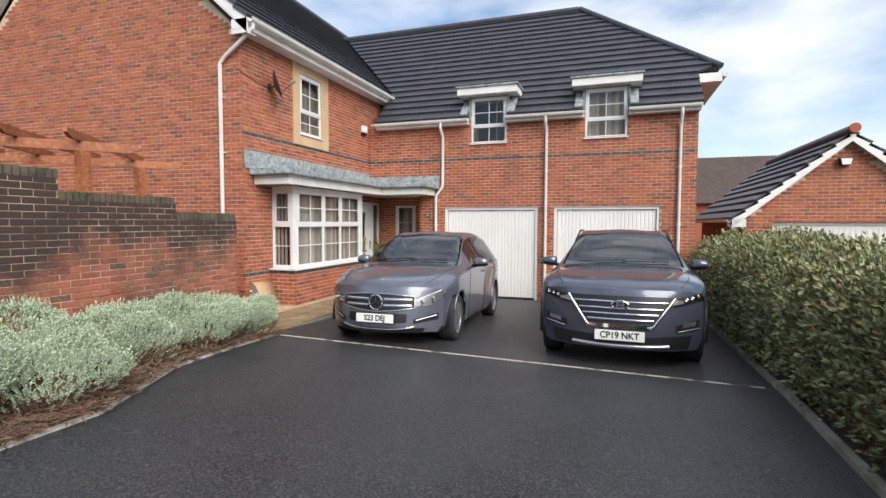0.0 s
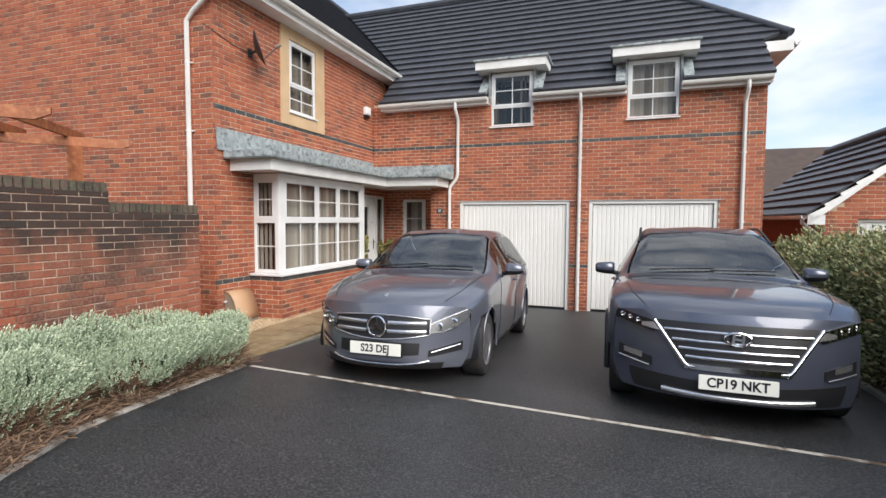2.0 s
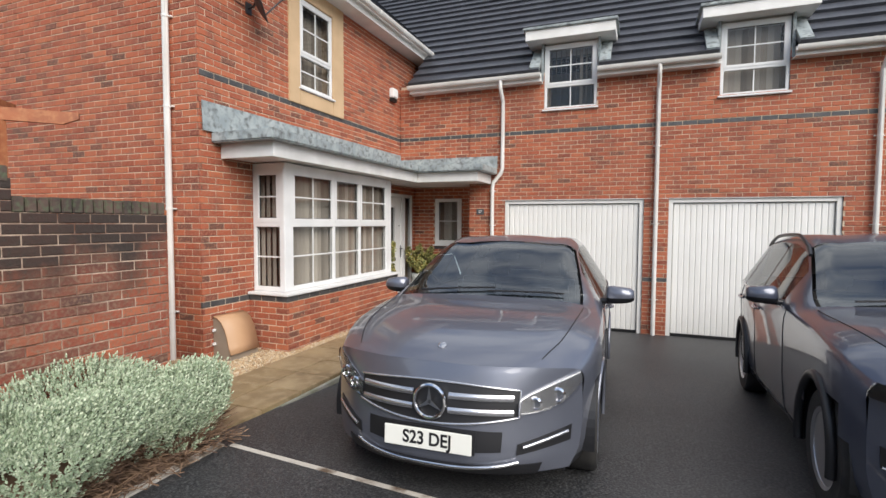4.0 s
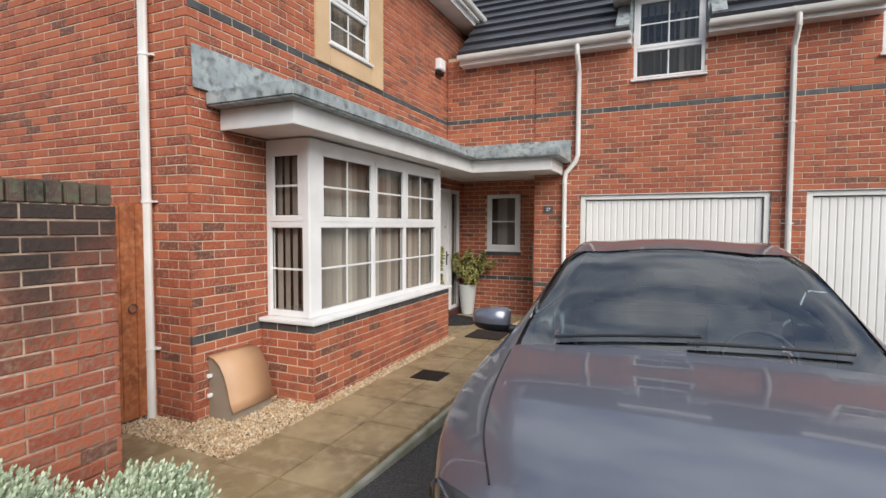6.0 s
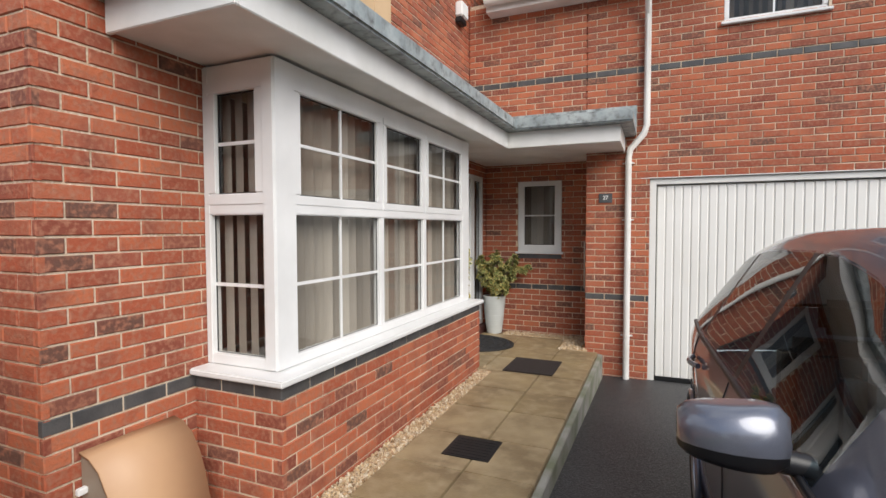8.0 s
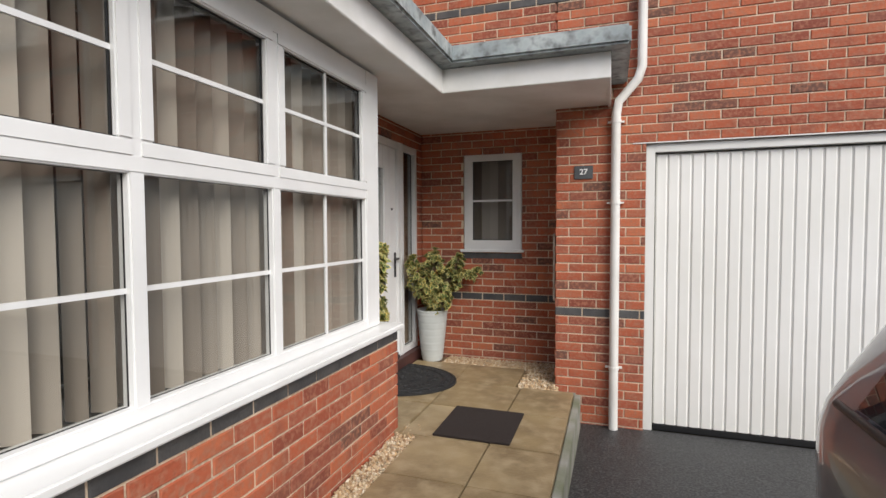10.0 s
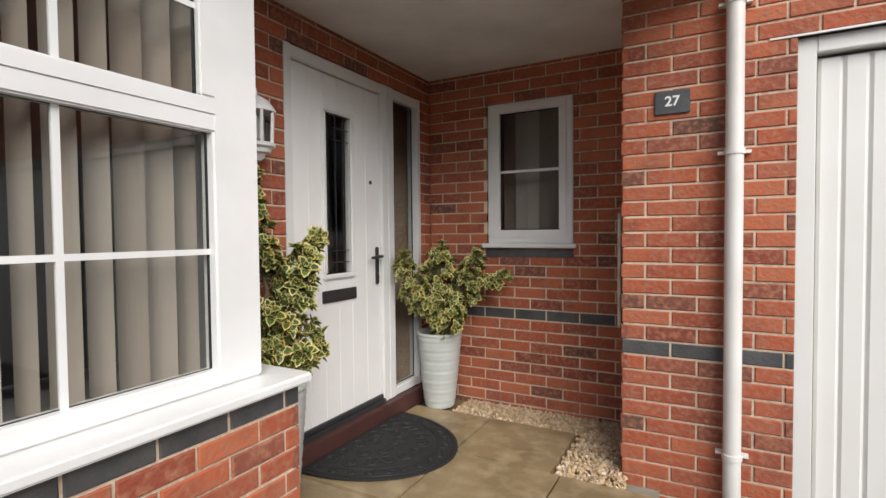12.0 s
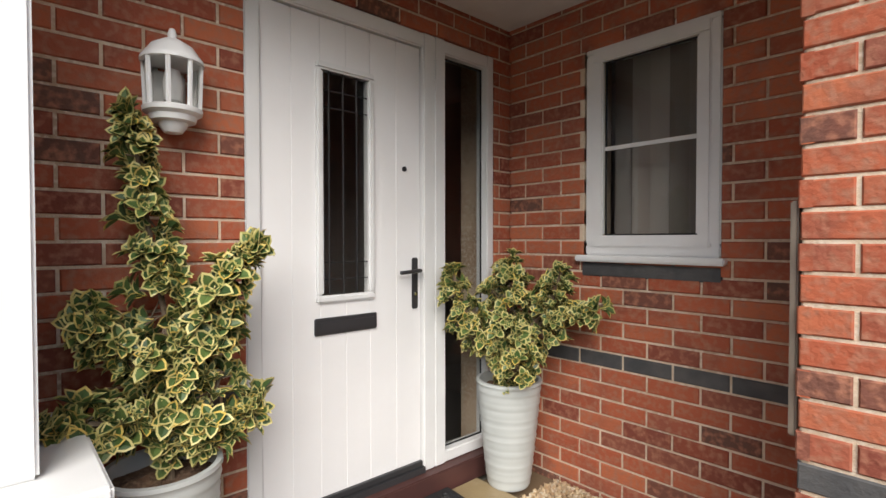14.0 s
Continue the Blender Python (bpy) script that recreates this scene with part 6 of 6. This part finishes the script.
def euonymus(name, at, limbs, seed, label, size=.052, grow=(1, 1)):
    """limbs: lists of points relative to the pot's soil, each with the radius of foliage about it."""
    e = empty(name, at)
    rng = random.Random(seed)
    st_, fo = Mesh(), Mesh()
    for pts in limbs:
        pts = [(x * grow[0], y * grow[0], z * grow[1], r * (grow[0] + grow[1]) / 2) for x, y, z, r in pts]
        ps = [Vector(p[:3]) for p in pts]
        st_.tube(ps, [.011 - .006 * i / len(ps) for i in range(len(ps))], STEM, 7)
        for (p, q) in zip(pts, pts[1:]):
            p_, q_ = Vector(p[:3]), Vector(q[:3])
            r0, r1 = p[3], q[3]
            n = int(((q_ - p_).length * 34 + 3) * (1 + 18 * max(r0, r1)))
            for i in range(n):
                t = rng.random()
                r = (r0 + (r1 - r0) * t)
                if r < .012:
                    continue
                d_ = Vector((rng.gauss(0, 1), rng.gauss(0, 1), rng.gauss(0, .8))).normalized()
                c = p_ + (q_ - p_) * t + d_ * r * rng.uniform(.55, 1.05)
                st_.tube([p_ + (q_ - p_) * t, c], .0025, STEM, 4, caps=False)
                rosette(fo, c, d_ + Vector((0, 0, .7)), size * rng.uniform(.75, 1.15), rng, 10)
    st_.made("stem", e)
    tagged(fo.made("foliage", e), "green leaves with cream edges", kind="stuff")
    return tagged(e, label, "shrub", group="potted shrubs by the door")


# beside the door: one tall, one round
pot("plant_pot", (-6.225, 12.93, 0), .158, .105, .52, "tall tapered pale grey ribbed pot on paving")
euonymus("potted_shrub", (-6.215, 12.91, .48), [
    [(0, 0, 0, .0), (0, -.02, .12, .09), (.0, -.03, .25, .15), (.02, -.02, .36, .12), (.02, 0, .46, .05)],
    [(0, 0, .1, .05), (-.07, -.17, .24, .08), (-.09, -.24, .36, .07), (-.09, -.26, .44, .03)],
    [(0, 0, .1, .06), (.12, .02, .24, .10), (.22, .04, .34, .07), (.26, .05, .45, .03)],
    [(0, 0, .15, .05), (.2, .06, .28, .08), (.36, .08, .30, .045), (.44, .08, .34, .02)],
    [(0, 0, .02, .04), (.1, -.06, .1, .09), (.13, -.08, .2, .07)]], 11, "round variegated green and cream shrub in a pot", .058, (1.05, 1.3))
pot("plant_pot", (-6.22, 11.40, 0), .155, .11, .56, "wide pale grey ribbed pot on paving")
euonymus("potted_shrub", (-6.22, 11.42, .50), [
    [(0, 0, 0, .0), (0, .0, .14, .03), (-.02, .0, .32, .14), (-.03, -.0, .5, .13), (-.06, -.03, .68, .08), (-.08, -.06, .9, .07), (-.09, -.08, 1.08, .055), (-.1, -.09, 1.18, .02)],
    [(0, 0, .1, .0), (.0, -.15, .22, .09), (.02, -.28, .25, .08), (.03, -.36, .24, .03)],
    [(0, 0, .3, .05), (-.02, -.17, .46, .07), (-.02, -.25, .52, .05), (-.02, -.24, .58, .03)],
    [(0, 0, .3, .06), (.05, .12, .44, .11), (.05, .16, .62, .10), (.06, .26, .70, .05), (.06, .32, .76, .025)],
    [(0, 0, .1, .02), (.05, .1, .2, .09), (.06, .16, .34, .09)],
    [(0, 0, .1, .0), (.06, .16, .12, .05), (.07, .26, .18, .04), (.07, .31, .24, .02)]], 23, "tall variegated green and cream shrub in a pot", .058, (.8, .92))


def leafy(b, at, d_, s, mat, rng):
    """A small pointed leaf, folded."""
    d_ = Vector(d_).normalized()
    sd = d_.orthogonal().normalized()
    sd.rotate(Matrix.Rotation(rng.uniform(0, 6.28), 3, d_))
    n_ = d_.cross(sd)
    p = Vector(at)
    b.add([p, p + d_ * s * .5 + sd * s * .28 + n_ * s * .1, p + d_ * s, p + d_ * s * .5 - sd * s * .28 + n_ * s * .1], [(0, 1, 2), (0, 2, 3)], mat)


# hedge
hg = empty("hedge", (2.6, 6, 0))
iv = hg.matrix_world.inverted()
rng = random.Random(77)


def hedge_out(y, a, r=1.0):
    """The hedge's outline at y; a from 0 (foot on the drive's side) to 1 (far foot)."""
    z0 = ground_z(y)
    k = 1 + .12 * noise.noise((y * 1.1, a * 4, 0)) + .11 * noise.noise((y * 3.2, a * 9, 5)) + .05 * noise.noise((y * 8, a * 22, 9))
    h = (1.36 - z0) * (1 + .05 * noise.noise((y * .9, 3, 0)))
    ang = math.pi * a
    cx, sx = math.cos(ang), math.sin(ang)
    x = 2.62 - 1.02 * k * r * math.copysign(abs(cx) ** .55, cx) - .12 * max(0, (8 - y) / 8) * (1 if cx > 0 else 0)
    z = z0 + .08 + (h - .08) * k * r * abs(sx) ** .6
    return Vector((x, y, z))


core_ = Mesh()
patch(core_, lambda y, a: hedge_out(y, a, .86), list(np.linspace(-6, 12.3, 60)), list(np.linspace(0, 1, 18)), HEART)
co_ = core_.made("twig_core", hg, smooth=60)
fo = Mesh()
for _ in range(52000):
    near_ = rng.random() < .8
    y = rng.uniform(2.2, 12.3) if near_ else rng.uniform(-5, 12.3)
    a = rng.random() ** 1.35 * .8 if near_ else rng.random()
    r = rng.uniform(.84, 1.05) + (.06 * rng.random() if rng.random() < .1 else 0)
    p = hedge_out(y, a, r)
    ang = math.pi * a
    out = Vector((-math.cos(ang), rng.uniform(-.8, .8), math.sin(ang) + .25)) + Vector((rng.gauss(0, .5), rng.gauss(0, .5), rng.gauss(0, .5)))
    leafy(fo, p, out, rng.uniform(.032, .075), HEDGE, rng)
tagged(fo.made("foliage", hg), "small dark green hedge leaves", kind="stuff")
for q in hg.children:
    q.matrix_parent_inverse = iv
tagged(hg, "dense dark green clipped hedge beside the drive", "hedge")


# silver shrubs along the garden wall
def silver_shrub(at, rx, ry, h, seed, n):
    e = empty("silver_shrub", at)
    h *= .86
    rng = random.Random(seed)
    c = Mesh()
    f = lambda a, t: Vector((rx * .66 * math.cos(a) * math.cos(t), ry * .66 * math.sin(a) * math.cos(t), h * .62 * math.sin(t)))
    patch(c, f, list(np.linspace(0, 2 * math.pi, 20)), list(np.linspace(0, math.pi / 2, 7)), DEAD)
    c.made("twig_core", e, smooth=60)
    fo = Mesh()
    lobes = [(rng.uniform(0, 6.28), rng.uniform(.1, 1.3), rng.uniform(.12, .42)) for _ in range(12)]
    for _ in range(n):
        a, t = rng.uniform(0, 2 * math.pi), math.asin(rng.random() ** .8)
        bump_ = sum(w * math.exp(-((math.cos(a - la) - 1) ** 2 * 9 + (t - lt) ** 2 * 9)) for la, lt, w in lobes)
        r = .78 + .8 * bump_ + rng.uniform(-.14, .05)
        p = Vector((rx * r * math.cos(a) * math.cos(t), ry * r * math.sin(a) * math.cos(t), h * r * math.sin(t)))
        out = Vector((math.cos(a) * math.cos(t), math.sin(a) * math.cos(t), math.sin(t) + .8)) + Vector((rng.gauss(0, .3), rng.gauss(0, .3), rng.gauss(0, .2)))
        out.normalize()
        low_ = p.z < h * (.34 + .16 * noise.noise((p.x * 4, p.y * 4, seed))) and rng.random() < .85
        if low_:
            # a bare dry twig
            sd = out.orthogonal().normalized() * .003
            for j in range(3):
                q = p * rng.uniform(.8, 1.04)
                d_ = (out + Vector((rng.gauss(0, .6), rng.gauss(0, .6), rng.gauss(0, .35)))).normalized() * rng.uniform(.06, .18)
                fo.add([q - sd, q + sd, q + d_ + sd * .5, q + d_ - sd * .5], [(0, 1, 2, 3)], DEAD)
            continue
        # a sprig: many small leaflets in whorls up a short stem
        L_ = rng.uniform(.05, .11)
        o1 = out.orthogonal().normalized()
        o2 = out.cross(o1)
        for j in range(12):
            k, w = j / 11, j * 2.4 + rng.uniform(-.3, .3)
            side = o1 * math.cos(w) + o2 * math.sin(w)
            d_ = (out * (.55 + k) + side * (1.1 - .7 * k)).normalized() * rng.uniform(.018, .03)
            q = p + out * L_ * k
            wd = out.cross(side).normalized() * .0058
            m_ = q + d_ * .55
            fo.add([q, m_ + wd, q + d_, m_ - wd], [(0, 1, 2, 3)], SILVER_LEAF)
    tagged(fo.made("foliage", e), "fine silver-green leaves", kind="stuff")
    tagged(e, "silver-green mounded shrub with dead stems below", "shrub", group="silver shrubs in the bed")


for i, (x, y, rx, ry, h) in enumerate(((-4.35, 1.6, .55, .65, .5), (-4.75, 2.35, .55, .55, .5), (-4.45, 2.75, .5, .5, .46), (-5.05, 3.15, .5, .55, .5), (-4.85, 3.75, .5, .5, .5), (-5.15, 4.3, .42, .5, .5), (-4.95, 4.85, .42, .48, .47), (-5.1, 5.4, .42, .48, .44), (-4.95, 5.75, .4, .34, .4),
                                       (-4.6, .8, .6, .6, .5), (-5.0, -.2, .6, .7, .5))):
    silver_shrub((x, y, ground_z(y) + .04), rx, ry, h, 40 + i, 4400 if y > 1.2 else 1200)
lit = Mesh()
rng = random.Random(9)
for _ in range(5200):
    y = rng.uniform(1.0, 6.0)
    x = kerb_x(y) + .04 - abs(rng.gauss(0, .35))
    if x < -5.6:
        continue
    a = rng.uniform(0, 6.28)
    L_ = rng.uniform(.03, .12)
    p = Vector((x, y, ground_z(y) + .03 + rng.uniform(0, .07)))
    d_ = Vector((math.cos(a), math.sin(a), rng.uniform(-.2, .3))) * L_
    sd = Vector((-math.sin(a), math.cos(a), 0)) * rng.uniform(.002, .008)
    lit.add([p - sd, p + sd, p + d_ + sd * .4 + Vector((0, 0, .004)), p + d_ - sd * .4], [(0, 1, 2, 3)], DEAD)
tagged(lit.made("leaf_litter"), "dry brown twigs and litter on the soil", "litter", kind="stuff")

# ---- small things ----
# house number
nm = empty("house_number", (-4.71, YG, 1.81))
iv = nm.matrix_world.inverted()
Mesh().box((-4.787, YG - .012, 1.753), (-4.637, YG + .002, 1.862), SLATE, .003).made("plaque", nm)
lettering("digits", "27", .064, Matrix.Translation((-4.712, YG - .0125, 1.81)) @ Matrix.Rotation(math.pi / 2, 4, "X"), WHITE, nm, .001)
for q in nm.children:
    q.matrix_parent_inverse = iv
tagged(nm, "dark slate house number plaque reading 27 on brick", "house number")

# wall lantern
LAMP_PANE = glass("lantern pane", (0.8, 0.8, 0.78), 1.45, .15)
ln_ = empty("wall_lantern", (XW, 11.47, 1.69))
ln_.scale = (.88, .86, .86)
Mesh().lathe([(.105, .075), (.105, .085), (.098, .095), (.07, .135), (.03, .16), (.014, .165), (.016, .18), (.010, .2), (.0, .205)], WHITE, centre=(.085, 0, 0), sides=8 * 4).made("cap", ln_, smooth=40)
bs = Mesh().lathe([(.0, -.18), (.03, -.175), (.045, -.155), (.05, -.14), (.075, -.135), (.08, -.115), (.098, -.105), (.1, -.09), (.092, -.085)], WHITE, centre=(.085, 0, 0), sides=32)
bs.made("base", ln_, smooth=40)
for i in range(8):
    a = i * math.pi / 4 + math.pi / 8
    cx, cy = .085 + .088 * math.cos(a), .088 * math.sin(a)
    Mesh().tube([(cx, cy, -.09), (.085 + .094 * math.cos(a), .094 * math.sin(a), .08)], .009, WHITE, 6).made("bar", ln_)
    a2 = a + math.pi / 4
    pn = Mesh().add([(cx, cy, -.085), (.085 + .088 * math.cos(a2), .088 * math.sin(a2), -.085), (.085 + .094 * math.cos(a2), .094 * math.sin(a2), .078), (.085 + .094 * math.cos(a), .094 * math.sin(a), .078)], [(0, 1, 2, 3)], LAMP_PANE).made("pane", ln_)
    pn.visible_shadow = False
Mesh().lathe([(.0, -.07), (.03, -.06), (.034, 0), (.025, .05), (0, .06)], WHITE, centre=(.085, 0, 0), sides=16).made("bulb", ln_, smooth=50)
Mesh().box((-.005, -.06, -.12), (.03, .06, .06), WHITE, .01).made("back_plate", ln_)
tagged(ln_, "white half-round wall lantern, unlit, beside the door", "wall lamp")

# door mats
hm = Mesh()
arc = [(XW + .06 + .62 * math.sin(a), 12.18 + .47 * math.cos(a)) for a in np.linspace(0, math.pi, 30)]
hm.prism([(x, y, .004) for x, y in arc][::-1], (0, 0, .012), RUBBER)
hm_e = empty("door_mat", (XW + .3, 12.18, 0))
iv = hm_e.matrix_world.inverted()
hm.made("base", hm_e)
sc = Mesh()
for r in (.95, .80):
    sc.tube([(XW + .07 + .62 * r * math.sin(a), 12.18 + .47 * r * math.cos(a), .017) for a in np.linspace(.05, math.pi - .05, 34)], .006, RUBBER, 6)
for r0, n_ in ((.87, 17), (.64, 11), (.42, 7), (.2, 3)):
    for i in range(n_):
        a = math.pi * (i + .5) / n_
        cx, cy = XW + .07 + .62 * r0 * math.sin(a), 12.18 + .47 * r0 * math.cos(a)
        sg = 1 if i % 2 else -1
        rr_ = .025 if r0 > .8 else .05
        sc.tube([(cx + rr_ * (1 - t * .75) * math.cos(sg * t * 9 + a), cy + rr_ * (1 - t * .75) * math.sin(sg * t * 9 + a), .017) for t in np.linspace(0, 1, 18)], .0055, RUBBER, 5)
sc.made("scroll_pattern", hm_e, smooth=60)
for q in hm_e.children:
    q.matrix_parent_inverse = iv
tagged(hm_e, "half-round black rubber doormat with scroll pattern", "doormat")
tagged(Mesh().box((-5.58, 11.14, .002), (-5.07, 11.69, .014), BROWN_MAT, .004).made("floor_mat"), "dark brown rectangular mat on the paving", "mat")
dr = empty("drain_cover", (-5.25, 9.34, 0))
iv = dr.matrix_world.inverted()
Mesh().box((-5.41, 9.18, -.002), (-5.09, 9.5, .006), BLACK, .003).made("rim", dr)
for i in range(7):
    Mesh().box((-5.385, 9.2 + i * .04, .006), (-5.115, 9.2 + i * .04 + .022, .009), BLACK, .001).made("rib", dr)
for q in dr.children:
    q.matrix_parent_inverse = iv
tagged(dr, "square black plastic drain cover in the paving", "drain cover")

# meter box leaning on the corner wall, with a curved front
mb = empty("meter_box", (XW + .12, 7.8, -.02))
iv = mb.matrix_world.inverted()
prof = [(0, 0), (.25, 0), (.25, .08), (.235, .16), (.21, .27), (.175, .37), (.125, .455), (.06, .505), (0, .515)]
y0, y1 = 7.6, 8.06
x0 = XW + .002
Mesh().prism([(x0 + a, y0 + .012, -.03 + c) for a, c in prof], (0, y1 - y0 - .024, 0), BOX_GREY).made("case", mb)
cv = Mesh()
o_ = [(.272, .085)] + [(a + .006, c) for a, c in prof[3:8]] + [(.0, .52)]
vs = []
for a, c in o_:
    vs += [(x0 + a + .006, y0, -.03 + c + .006), (x0 + a + .006, y1, -.03 + c + .006)]
cv.add(vs, [(2 * i, 2 * i + 1, 2 * i + 3, 2 * i + 2) for i in range(len(o_) - 1)], BOX_TAN)
c_ob = cv.made("cover", mb, smooth=60)
sm = c_ob.modifiers.new("thickness", "SOLIDIFY")
sm.thickness = .012
Mesh().box((x0 - .0 + .02, y0 - .03, .16), (x0 + .045, y0 + .012, .19), WHITE, .004).made("hinge", mb)
Mesh().box((x0 - .0 + .02, y0 - .03, .32), (x0 + .045, y0 + .012, .35), WHITE, .004).made("hinge", mb)
for q in mb.children:
    q.matrix_parent_inverse = iv
tagged(mb, "tan plastic gas meter box with curved cover against brick", "meter box")

# small utility box by the pier
tagged(Mesh().box((XP - .022, 12.5, .72), (XP - .004, 12.7, 1.3), BOX_GREY, .004).made("utility_box"), "narrow grey utility box on the pier's side", "utility box")

# satellite dish
sd_ = empty("satellite_dish", (XW, 8.25, 4.24))
ds = Mesh()
rings = []
for j in range(7):
    r = .25 * j / 6
    rings += [(r * math.cos(a * math.pi / 12), r * 1.1 * math.sin(a * math.pi / 12), .32 * r * r * 4) for a in range(24)]
dm_ = Matrix.Translation((.2, -.12, .02)) @ Vector((.8, .55, .3)).to_track_quat("Z", "Y").to_matrix().to_4x4()
ds.add([dm_ @ Vector(p) for p in rings], [(j * 24 + a, j * 24 + (a + 1) % 24, (j + 1) * 24 + (a + 1) % 24, (j + 1) * 24 + a) for j in range(6) for a in range(24)], DARK_METAL)
o = ds.made("reflector", sd_, smooth=60)
o.modifiers.new("thickness", "SOLIDIFY").thickness = .006
ar = Mesh().tube([(.0, 0, 0), (.12, -.03, 0), (.2, -.08, .03)], .016, DARK_METAL, 8).tube([dm_ @ Vector((0, -.2, .06)), dm_ @ Vector((0, -.05, .34))], .010, DARK_METAL, 8)
ar.made("arm", sd_, smooth=50)
Mesh().lathe([(.025, -.05), (.03, 0), (.022, .05)], BOX_GREY, sides=14, m=dm_ @ Matrix.Translation((0, -.04, .36)) @ Matrix.Rotation(radians(-30), 4, "Y")).made("receiver", sd_, smooth=50)
Mesh().box((-.002, -.05, -.07), (.015, .05, .07), DARK_METAL, .003).made("bracket", sd_)
Mesh().tube([(.006, -.05, 0), (.006, -.4, .02), (.006, -.8, .1), (.006, -.97, .12)], .005, BLACK, 6).made("cable", sd_)
tagged(sd_, "dark grey satellite dish on a wall bracket", "satellite dish")

# alarm box
al = empty("alarm_box", (XW, 12.08, 4.0))
Mesh().box((.0, -.1, .02), (.1, .1, .2), WHITE, .015).made("cover", al)
Mesh().box((.0, -.098, -.05), (.08, .098, .02), BLACK, .012).made("base", al)
tagged(al, "white burglar alarm box under the eaves", "alarm box")

# ---- single bricks of the nearest walls ----
for i, (wall, me, m) in enumerate(NEAR):
    b = bpy.data.objects.new("brick", me)
    scene.collection.objects.link(b)
    b.parent = wall
    b.matrix_local = m
